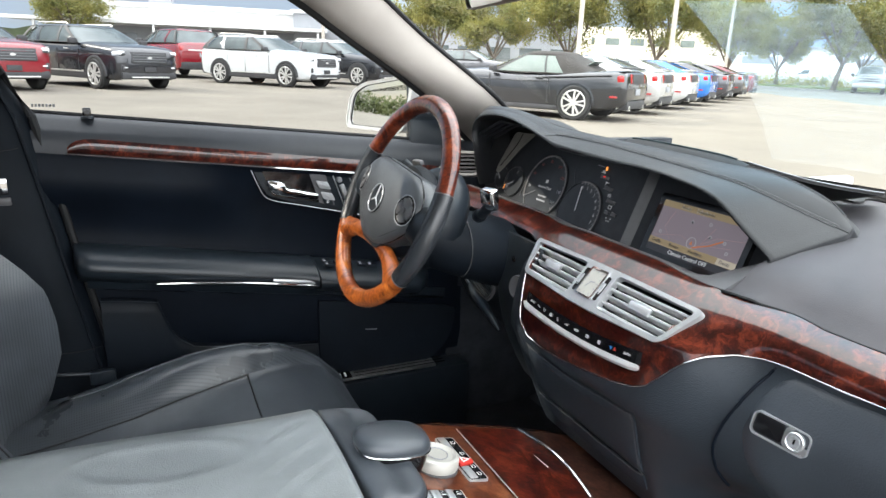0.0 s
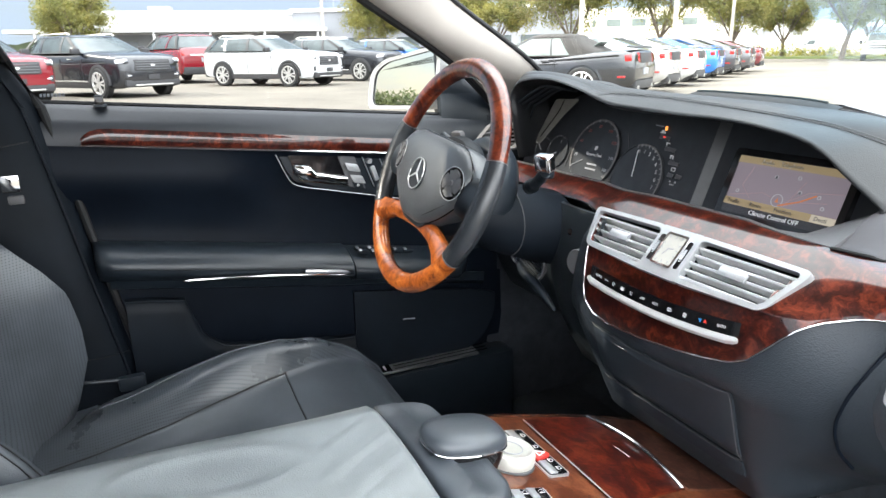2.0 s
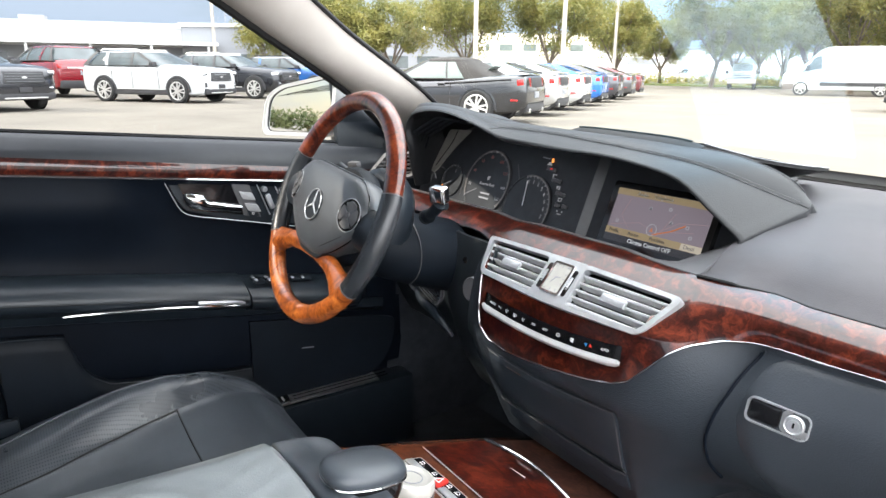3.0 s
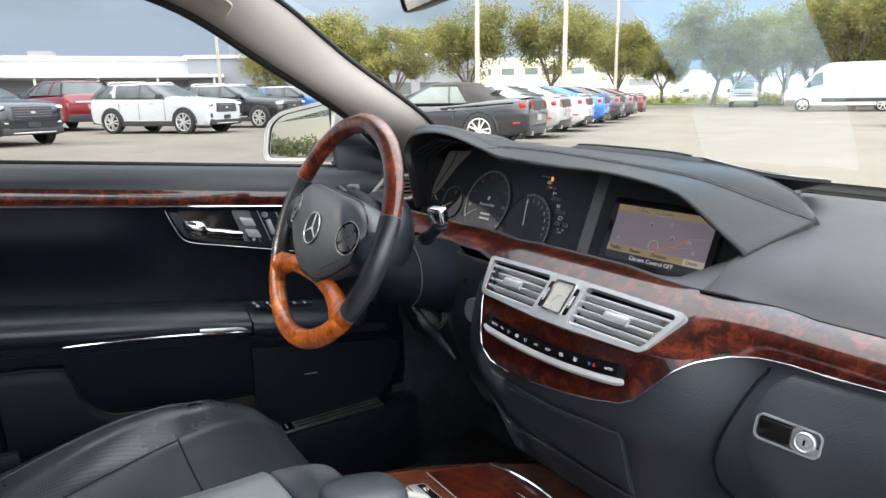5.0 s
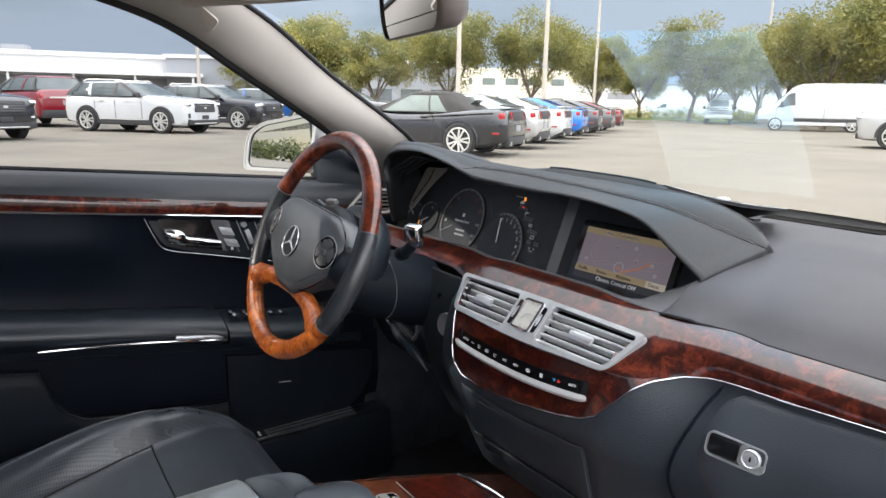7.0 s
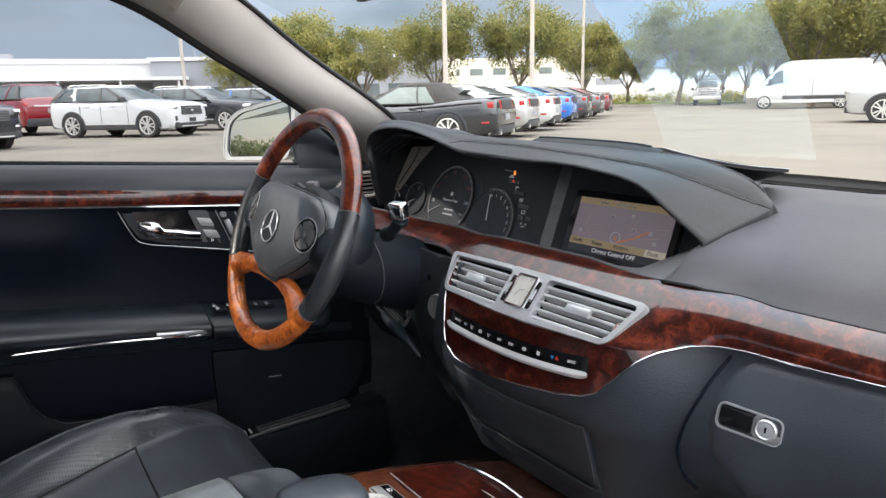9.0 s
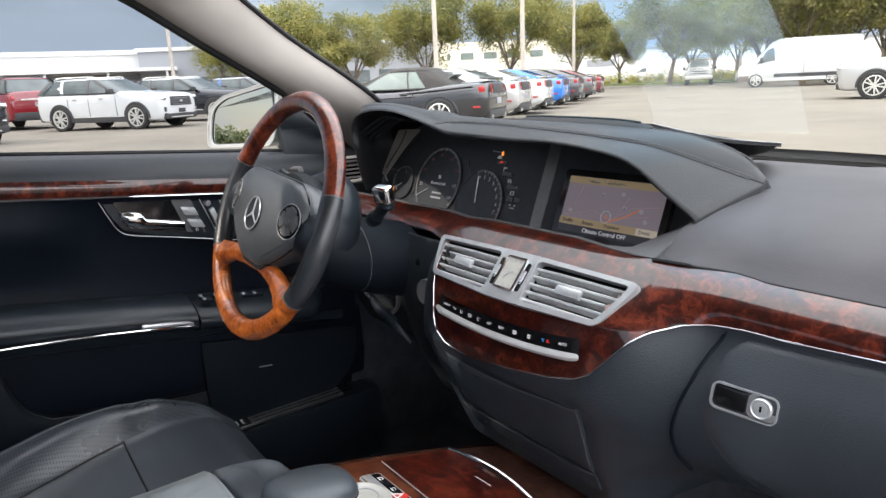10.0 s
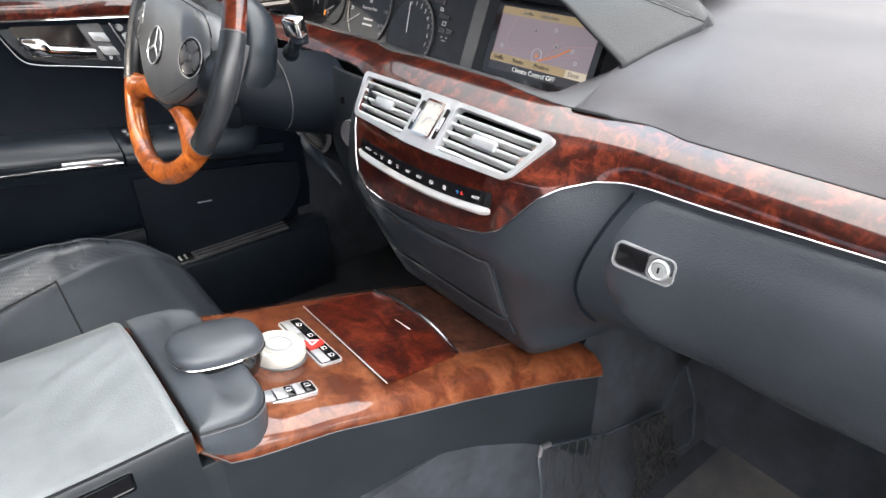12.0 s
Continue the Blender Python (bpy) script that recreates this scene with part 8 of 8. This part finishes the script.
COUPE = [(2.40, 0.38, 0.68, 0.60), (2.32, 0.26, 0.78, 0.80), (2.1, 0.19, 0.86, 0.91), (1.5, 0.17, 0.94, 0.935), (0.85, 0.17, 0.985, 0.935), (0.2, 0.17, 0.925, 0.93), (-0.7, 0.17, 0.935, 0.94), (-1.4, 0.18, 0.99, 0.955), (-2.0, 0.24, 1.02, 0.935), (-2.28, 0.32, 1.02, 0.89), (-2.38, 0.38, 0.97, 0.85), (-2.42, 0.46, 0.78, 0.79)]


def make_coupe(paint_, label, top=False):
    car = thing("coupe", (0, 0, 0), label, "car", "row of coupes")
    part("body", grid(shell_rows(COUPE), cap=True), paint_, car, "", angle=50)
    cab = Cabin(0.92, -1.78, 0.85, 0.93, -0.02, -0.98, 0.62, 1.34) if top else Cabin(0.92, -2.06, 0.85, 0.93, -0.02, -0.82, 0.60, 1.335)
    part("window", cab.glass(), CANVAS if top else DARK_GLASS, car, "" if top else "tinted glass", angle=50)
    part("roof", cab.roof(0.065), CANVAS if top else paint_, car, "black canvas roof" if top else "", angle=60)
    if top:
        part("windscreen", cab.front(0.012, 0.08, 0.93), DARK_GLASS, car, "tinted glass")
        # rear pane painted pale for the sky it mirrors
        part("rear_window", box((0.02, 0.62, 0.20), pose(-1.44, 0, 1.17, 0, -62, 0), 0.01), PALE_GLASS, car)
    for s in (-1, 1):
        if top:
            part("side_window", cab.strip(0.55, -1.05, -0.10, -0.72, s, 0.006, lo=0.06, hi=0.90), PALE_GLASS, car, "clear side glass")
            part("window_divider", cab.strip(-0.62, -0.66, -0.54, -0.58, s, 0.012, lo=0.06, hi=0.90), CLADDING, car)
        else:
            part("pillar", cab.strip(-0.95, -2.00, -0.62, -0.90, s, 0.012), paint_, car)
            part("pillar", cab.strip(-0.42, -0.50, -0.42, -0.50, s), CLADDING, car)
        part("pillar", cab.strip(0.64, 0.55, -0.08, -0.18, s), CLADDING if top else paint_, car)
        for k in range(3):
            part("tail_lamp", box((0.06, 0.104, 0.185), pose(-2.385 + 0.022 * k, s * (0.50 + 0.115 * k), 0.885, 0, 8, s * -9 * k), 0.012), LAMP_RED, car, "red three-bar tail lamp")
        part("side_lamp", box((0.14, 0.05, 0.13), pose(-2.285, s * 0.868, 0.885, 0, 8, s * 14), 0.02), LAMP_RED, car)
        part("side_crease", tube([V(1.3, s * 0.945, 0.78), V(0.0, s * 0.945, 0.765), V(-0.8, s * 0.955, 0.79)], 0.012, 6), paint_, car)
        part("haunch", tube([V(-0.6, s * 0.93, 0.86), V(-1.3, s * 0.955, 0.90), V(-2.1, s * 0.92, 0.95)], 0.016, 6), paint_, car)
        part("door_mirror", box((0.13, 0.20, 0.12), pose(0.56, s * 1.0, 1.0), 0.04), CLADDING, car)
        part("exhaust_tip", lathe([(0.045, 0), (0.05, 0.14), (0.04, 0.14), (0.04, 0.02)], pose(-2.30, s * 0.55, 0.29, 0, -90, 0), 14), ALLOY, car)
        for x in (0.66, -0.74):
            part("door_gap", box((0.010, 0.012, 0.56), pose(x, s * 0.942, 0.62)), CLADDING, car)
        part("door_handle", box((0.16, 0.03, 0.03), pose(-0.52, s * 0.950, 0.84), 0.01), CLADDING, car)
        part("sill", box((2.2, 0.04, 0.09), pose(0.0, s * 0.925, 0.235), 0.02), CLADDING, car)
        part("red_reflector", box((0.16, 0.03, 0.04), pose(-2.18, s * 0.925, 0.52, 0, 0, s * 10), 0.008), LAMP_RED, car)
    part("spoiler", box((0.17, 1.50, 0.03), pose(-2.27, 0, 1.10, 0, -6, 0), 0.012), CLADDING if top else paint_, car)
    part("rear_panel", box((0.04, 0.86, 0.20), pose(-2.405, 0, 0.88, 0, 6, 0), 0.01), CLADDING, car)
    part("diffuser", box((0.18, 1.40, 0.19), pose(-2.34, 0, 0.35), 0.05), CLADDING, car)
    part("rear_plate", box((0.02, 0.32, 0.13), pose(-2.43, 0, 0.62), 0.005), GREY_INK, car)
    fit_wheels(car, [(1.36, 0.84), (1.36, -0.84), (-1.36, 0.84), (-1.36, -0.84)], 0.36, 10 if top else 5, paint_, 0.945)
    return car


row = [(BLACK, "black convertible coupe with a black canvas top", True), (SILVERP, "pale silver coupe with red tail lamps", False), (WHITE, "white coupe with red tail lamps", False), (BLUE, "bright blue coupe with red tail lamps", False),
       (VIOLET, "graphite coupe with red tail lamps", False), (GREYP, "grey coupe with red tail lamps", False), (MAROON, "dark red coupe with red tail lamps", False)]
COUPE_ROW = [(-12.6, 7.95), (-14.3, 10.4), (-16.0, 13.0), (-17.7, 15.6), (-19.4, 18.3), (-21.1, 21.0), (-22.9, 23.7)]
for (p_, lab, top), (x, y) in zip(row, COUPE_ROW):
    c = make_coupe(p_, lab, top)
    c.matrix_basis = on_ground(x, y, 214)

VAN = [(2.98, 0.45, 0.85, 1.02, 0.72, 0.74, 0.60), (2.9, 0.32, 0.95, 1.14, 0.90, 0.92, 0.78), (2.6, 0.30, 1.08, 1.26, 0.98, 0.98, 0.84), (2.2, 0.30, 1.18, 1.42, 1.0, 1.0, 0.84), (1.45, 0.30, 1.28, 2.25, 1.0, 1.0, 0.80), (1.05, 0.30, 1.30, 2.50, 1.0, 1.0, 0.80),
       (0.6, 0.30, 1.30, 2.58, 1.0, 1.0, 0.80), (-1.0, 0.32, 1.30, 2.60, 1.0, 1.0, 0.80), (-2.85, 0.34, 1.30, 2.58, 1.0, 1.0, 0.80), (-2.98, 0.40, 1.28, 2.52, 0.97, 0.97, 0.78)]


def van_extra(car, body):
    for s in (-1, 1):
        part("side_moulding", box((3.4, 0.04, 0.18), pose(-0.6, s * 1.015, 0.62), 0.015), CLADDING, car, "black side moulding")
        part("door_mirror", box((0.16, 0.24, 0.34), pose(1.75, s * 1.16, 1.45), 0.04), CLADDING, car)
        for x in (2.0, 0.95, -0.35):
            part("door_gap", box((0.015, 0.012, 1.5), pose(x, s * 1.018, 1.1)), CLADDING, car)
        part("bumper_corner", box((0.55, 0.06, 0.32), pose(2.62, s * 0.975, 0.47, 0, 0, s * -5), 0.02), MIRROR_SHELL, car, "grey bumper corner")
        part("sill_band", box((3.1, 0.05, 0.16), pose(0.10, s * 1.0, 0.40), 0.02), WHITE, car)
    part("grille", box((0.06, 1.2, 0.30), pose(2.95, 0, 0.86), 0.05), CLADDING, car)
    part("bumper", box((0.25, 1.8, 0.30), pose(2.85, 0, 0.46), 0.07), CLADDING, car, "black bumper")


van = build_car("van", VAN, WHITE, "tall white panel van with black mouldings", "van", [(2.0, 0.88), (2.0, -0.88), (-1.75, 0.88), (-1.75, -0.88)], 0.37,
                [((3.1, 4.4), (3.1, 7.6), (3.95, 7.6), (3.95, 4.4)), ((3.25, 3.1), (3.85, 3.85), (4.7, 3.75), (4.9, 3.1)), ((3.25, 8.9), (3.85, 8.15), (4.7, 8.25), (4.9, 8.9))],
                [(((1.2, 3.1), (1.2, 4.2), (2.3, 4.0), (2.3, 3.2)), LAMP_CLEAR, "headlamp"), (((1.2, 8.9), (1.2, 7.8), (2.3, 8.0), (2.3, 8.8)), LAMP_CLEAR, "headlamp")], 6, True, van_extra)
van.matrix_basis = on_ground(-18.2, 38.2, 206)

PICKUP = [(2.9, 0.5, 0.85, 1.05, 0.80, 0.82, 0.70), (2.75, 0.36, 0.95, 1.15, 0.96, 0.97, 0.86), (1.4, 0.36, 1.1, 1.24, 0.99, 0.98, 0.86), (1.15, 0.36, 1.14, 1.28, 0.99, 0.98, 0.80), (0.5, 0.36, 1.16, 1.86, 0.99, 0.97, 0.70), (-0.9, 0.36, 1.18, 1.90, 0.99, 0.97, 0.70),
          (-1.15, 0.36, 1.2, 1.30, 0.99, 0.97, 0.80), (-1.2, 0.36, 1.2, 1.26, 0.99, 0.97, 0.92), (-2.9, 0.40, 1.22, 1.28, 0.98, 0.96, 0.92)]


def make_pickup(paint_, label):
    def extra(car, body):
        part("grille", box((0.08, 1.3, 0.34), pose(2.86, 0, 0.93), 0.05), CLADDING, car, "black grille")
        part("grille_bar", box((0.04, 1.2, 0.05), pose(2.92, 0, 0.93)), ALLOY, car)
        part("bumper", box((0.22, 1.95, 0.24), pose(2.85, 0, 0.56), 0.05), ALLOY, car, "bright bumper")
        for s in (-1, 1):
            part("headlamp", box((0.10, 0.30, 0.26), pose(2.80, s * 0.79, 0.98), 0.04), LAMP_CLEAR, car)
            part("door_mirror", box((0.14, 0.22, 0.22), pose(0.85, s * 1.12, 1.25), 0.04), CLADDING, car)
    return build_car("pickup_truck", PICKUP, paint_, label, "pickup truck", [(1.85, 0.85), (1.85, -0.85), (-1.8, 0.85), (-1.8, -0.85)], 0.40,
                     [((3.1, 4.4), (3.1, 7.6), (3.92, 7.6), (3.92, 4.4)), ((3.5, 3.1), (4.0, 3.85), (5.0, 3.85), (5.0, 3.1)), ((3.5, 8.9), (4.0, 8.15), (5.0, 8.15), (5.0, 8.9))], [], 6, "clad", extra)


c = make_pickup(SILVERP, "silver pickup truck facing the lane, under a tree")
c.matrix_basis = on_ground(-30.5, 48.0, 302)
c = make_pickup(WHITE, "white pickup truck far off on the road")
c.matrix_basis = on_ground(-62, 84, 160)

# ---- buildings, poles, trees ----
def from_eye(az, dist):
    """A place on the ground at an azimuth (degrees left of +y) and distance from the cabin."""
    a = radians(az)
    return V(-math.sin(a) * dist, math.cos(a) * dist, GROUND)


def wall_box(name, x0, x1, y0, y1, h, mat, parent, label=""):
    return part(name, box((x1 - x0, y1 - y0, h), pose((x0 + x1) / 2, (y0 + y1) / 2, h / 2)), mat, parent, label, smooth=False)


dealer = thing("dealer_building", (0, 0, 0), "low white flat-roofed building with a canopy", "building")
wall_box("wall", 0, 26, 0, 22, 4.6, STUCCO, dealer, "white stuccoed wall")
wall_box("parapet", -0.2, 26.2, -0.3, 22, 0.35, STUCCO, dealer).location.z = 4.5
part("canopy", box((25, 3.6, 0.28), pose(10.5, -1.8, 3.15)), STUCCO, dealer, "flat canopy")
# grey facing that deepens the canopy's shade on the wall
part("canopy_shade", box((23.5, 0.06, 2.9), pose(11.9, -0.03, 1.45)), STUCCO_GREY, dealer, "wall under the canopy, its shade painted grey")
for k in range(6):
    part("canopy_post", box((0.18, 0.18, 3.0), pose(0.2 + 4.4 * k, -3.4, 1.5)), STUCCO, dealer)
for k in range(6):
    part("window", box((2.8, 0.06, 1.7), pose(1.9 + 3.8 * k, -0.08, 1.5)), DARK_GLASS, dealer)
part("roof_unit", box((2.0, 2.0, 1.0), pose(8, 8, 5.2)), STUCCO_GREY, dealer)
part("roof_ladder", join(*[box((0.06, 0.06, 2.6), pose(24 + dx, 1.0, 5.4)) for dx in (0, 0.7)], box((0.7, 0.05, 0.05), pose(24.35, 1, 6.6)), box((0.7, 0.05, 0.05), pose(24.35, 1, 5.8))), STUCCO_GREY, dealer)
dealer.matrix_basis = pose(-66, -6, GROUND, 0, 0, 78)
wing = thing("service_building", (0, 0, 0), "long grey service building with a row of windows", "building")
wall_box("wall", 0, 25, 0, 14, 4.7, STUCCO_GREY, wing, "grey metal cladding")
part("roof_edge", box((25.4, 0.3, 0.3), pose(12.5, -0.05, 4.75)), STUCCO, wing)
for k in range(9):
    part("window", box((1.9, 0.06, 1.0), pose(2 + 2.7 * k, -0.02, 1.9)), DARK_GLASS, wing)
wing.matrix_basis = pose(-60.5, 13.5, GROUND, 0, 0, 62)
cream = thing("cream_building", (0, 0, 0), "cream two-storey building behind the trees", "building")
wall_box("wall", 0, 30, 0, 14, 7.5, STUCCO_CREAM, cream, "cream stucco")
wall_box("tower", 4, 11, -1, 6, 9.0, STUCCO_CREAM, cream)
for k in range(7):
    for z in (2.0, 5.2):
        part("window", box((2.2, 0.06, 1.1), pose(2.5 + 4 * k, -0.03, z)), PALE_GLASS, cream)
cream.matrix_basis = pose(-100, 62, GROUND, 0, 0, 55)
far = thing("white_building", (0, 0, 0), "long white building far beyond the trees", "building")
wall_box("wall", 0, 90, 0, 20, 5.2, STUCCO, far, "white wall")
wall_box("parapet", 0, 90, -0.2, 1, 0.4, STUCCO_GREY, far).location.z = 5.1
for k in range(5):
    part("window", box((5.0, 0.06, 1.2), pose(8 + 17 * k, -0.03, 3.2)), STUCCO_GREY, far)
far.matrix_basis = pose(-88, 92, GROUND, 0, 0, 36)

lamp = thing("street_lamp", (0, 0, 0), "tall pale car park lamp pole", "lamp pole", "car park poles")
part("pole", tube([V(0, 0, 0), V(0, 0, 5), V(0, 0, 10.5)], [0.115, 0.105, 0.08], 12), POLE, lamp)
part("foot", lathe([(0.32, 0), (0.32, 0.7), (0.28, 0.75), (0, 0.75)], None, 16), CONCRETE, lamp)
part("arm", tube([V(-1.0, 0, 10.4), V(1.0, 0, 10.4)], 0.05, 8), POLE, lamp)
for s in (-1, 1):
    part("lamp_head", box((0.7, 0.35, 0.16), pose(s * 1.2, 0, 10.4), 0.04), POLE, lamp)
lamp.location = from_eye(53.9, 32)
for az, d in ((46.5, 33), (75.2, 46), (42.3, 52), (29.5, 60)):
    copy_thing(lamp, Matrix.Translation(from_eye(az, d)) @ Matrix.Rotation(az, 4, "Z"))


def leaf_cloud(centres, n, size, rng):
    """Many small leaf blades scattered round the ends of the limbs."""
    vs, fs = [], []
    for c, r in centres:
        for _ in range(n):
            d = V(rng.gauss(0, 1), rng.gauss(0, 1), rng.gauss(0, 0.8))
            p = c + d.normalized() * r * (rng.random() ** 0.45)
            a = V(rng.gauss(0, 1), rng.gauss(0, 1), rng.gauss(0, 1)).normalized()
            b = a.cross(V(rng.gauss(0, 1), rng.gauss(0, 1), rng.gauss(0, 1))).normalized()
            s = size * (0.6 + 0.8 * rng.random())
            i = len(vs)
            vs += [p - a * s, p + b * s * 0.42, p + a * s, p - b * s * 0.42]
            fs.append((i, i + 1, i + 2, i + 3))
    me = bpy.data.meshes.new("crown")
    me.from_pydata([tuple(v) for v in vs], [], fs)
    return me


def make_tree(seed, height, spread, trunk_h, leaves=150, mat=None, size=0.16):
    rng = random.Random(seed)
    t = thing("oak_tree", (0, 0, 0), "spreading evergreen oak with a dense uneven crown", "tree", "car park trees")
    ends = []
    lean = V(rng.uniform(-0.3, 0.3), rng.uniform(-0.3, 0.3), 0)
    top = lean + V(0, 0, trunk_h)
    trunk_bm = tube([V(0, 0, -0.05), lean * 0.4 + V(0, 0, trunk_h * 0.5), top], [0.20, 0.15, 0.13], 10)
    for k in range(7):
        a = 2 * math.pi * k / 7 + rng.uniform(-0.4, 0.4)
        r = spread * rng.uniform(0.45, 0.9)
        z = trunk_h + (height - trunk_h) * rng.uniform(0.3, 0.8)
        end = V(math.cos(a) * r, math.sin(a) * r, z)
        mid = top.lerp(end, 0.5) + V(0, 0, 0.35)
        trunk_bm = join(trunk_bm, tube([top - V(0, 0, rng.uniform(0, 0.5)), mid, end], [0.075, 0.045, 0.015], 6))
        ends.append((end, spread * rng.uniform(0.28, 0.42)))
        for _ in range(4):
            q = mid.lerp(end, rng.random()) + V(rng.gauss(0, 0.5), rng.gauss(0, 0.5), rng.uniform(0.1, 0.9)) * spread * 0.28
            q.z = min(q.z, height - 0.3)
            trunk_bm = join(trunk_bm, tube([mid, mid.lerp(q, 0.6) + V(0, 0, 0.1), q], [0.04, 0.03, 0.012], 5))
            ends.append((q, spread * rng.uniform(0.16, 0.30)))
    ends.append((V(0, 0, height - spread * 0.3), spread * 0.35))
    zc = lerp(trunk_h, height, 0.52)
    for _ in range(16):
        d = V(rng.gauss(0, 1), rng.gauss(0, 1), rng.gauss(0, 1)).normalized()
        ends.append((V(d.x * spread * 0.66, d.y * spread * 0.66, zc + d.z * (height - trunk_h) * 0.36), spread * rng.uniform(0.15, 0.30)))
    part("trunk", trunk_bm, BARK, t, "grey-brown trunk and limbs")
    me = leaf_cloud(ends, leaves, size, rng)
    me.materials.append(mat or LEAF)
    crown = new("crown", me)
    crown.parent = t
    return t


kinds = [make_tree(11, 6.8, 3.5, 1.7, 420, size=0.092), make_tree(23, 7.6, 3.8, 1.8, 420, size=0.092), make_tree(37, 6.3, 3.2, 1.6, 420, size=0.092)]
TREES = [(65.5, 48, 0, 1.05), (61.0, 46, 2, 0.95), (54.4, 44, 1, 0.95), (47.2, 43, 1, 0.95), (42.2, 55, 0, 1.0), (34.7, 58, 1, 1.12), (38.6, 70, 2, 1.0), (28.0, 54, 0, 1.05), (25.0, 46, 1, 1.1), (22.0, 52, 0, 1.15), (18.5, 44, 2, 1.2),
         (15.0, 48, 1, 1.2), (93.5, 60, 0, 1.0), (71.0, 52, 0, 0.85), (57.5, 64, 0, 1.1), (31.5, 66, 1, 1.1), (93, 75, 2, 1.2), (12, 46, 0, 1.2), 
         (33.2, 78, 2, 1.2), (29.8, 74, 0, 1.2), (26.4, 70, 2, 1.25), (23.4, 66, 1, 1.3), (20.2, 62, 0, 1.3), (16.8, 60, 1, 1.3), (13.5, 58, 2, 1.3), (10, 55, 1, 1.3)]
rng = random.Random(3)
used = set()
for az, d, k, s in TREES:
    m = Matrix.Translation(from_eye(az, d)) @ Matrix.Rotation(rng.uniform(0, 6.28), 4, "Z") @ Matrix.Scale(s, 4)
    if k not in used:
        used.add(k)
        kinds[k].matrix_basis = m
    else:
        t = copy_thing(kinds[k], Matrix.Identity(4))
        t.matrix_basis = m


def hedge(name, a, b, h, w, mat, label, n=2600, size=0.10):
    rng = random.Random(len(name) + n)
    cs = []
    k = max(2, int((b - a).length / (w * 0.8)))
    for i in range(k + 1):
        cs.append((a.lerp(b, i / k) + V(rng.uniform(-0.2, 0.2), rng.uniform(-0.2, 0.2), h * rng.uniform(0.4, 0.6)), w * rng.uniform(0.5, 0.75)))
    me = leaf_cloud(cs, n // len(cs), size, rng)
    me.materials.append(mat)
    return tagged(new(name, me), label, "hedge", kind="stuff")


hedge("hedge", V(-45.5, 53.5, GROUND), V(-37.5, 57, GROUND), 1.0, 1.1, HEDGE_LEAF, "yellow-green clipped hedge on the island")
hedge("hedge", V(-35, 56, GROUND), V(-30.0, 53.5, GROUND), 1.0, 1.0, HEDGE_LEAF, "yellow-green clipped hedge on the island")
hedge("hedge", V(-29.0, 52.5, GROUND), V(-23.0, 52, GROUND), 1.0, 1.0, HEDGE_LEAF, "yellow hedge beside the pickup")
hedge("shrub", V(-29.0, 56, GROUND), V(-27.0, 56, GROUND), 2.4, 1.8, RED_LEAF, "tall reddish shrub")
hedge("shrub", V(-52, 40, GROUND), V(-47, 46, GROUND), 1.8, 1.6, LEAF, "dark green shrubs behind the row of cars")
hedge("hedge", from_eye(110, 74), from_eye(127, 74), 2.0, 2.4, BUSH, "rough green hedge behind the parked car", 6000, 0.22)
isl = [V(-47, 52.5, 0), V(-22, 51, 0), V(-21, 60, 0), V(-47, 62, 0)]
single("island", plate([(p.x, p.y) for p in isl], 0.16, pose(0, 0, GROUND + 0.15), 0.03), GRASS, "planted island with a kerb", kind="structure")
rows = [[V(math.cos(radians(a)) * 190, math.sin(radians(a)) * 190, GROUND + z * (0.8 + 0.5 * noise.noise(V(a * 0.3, 0, 0)))) for z in (0, 5.5)] for a in steps(80, 200, 90)]
single("backdrop", grid(rows), material("far_trees", (0.05, 0.065, 0.03), 0.9, mottle=0.5, mottle_scale=0.15), "far belt of trees at the horizon", kind="structure")
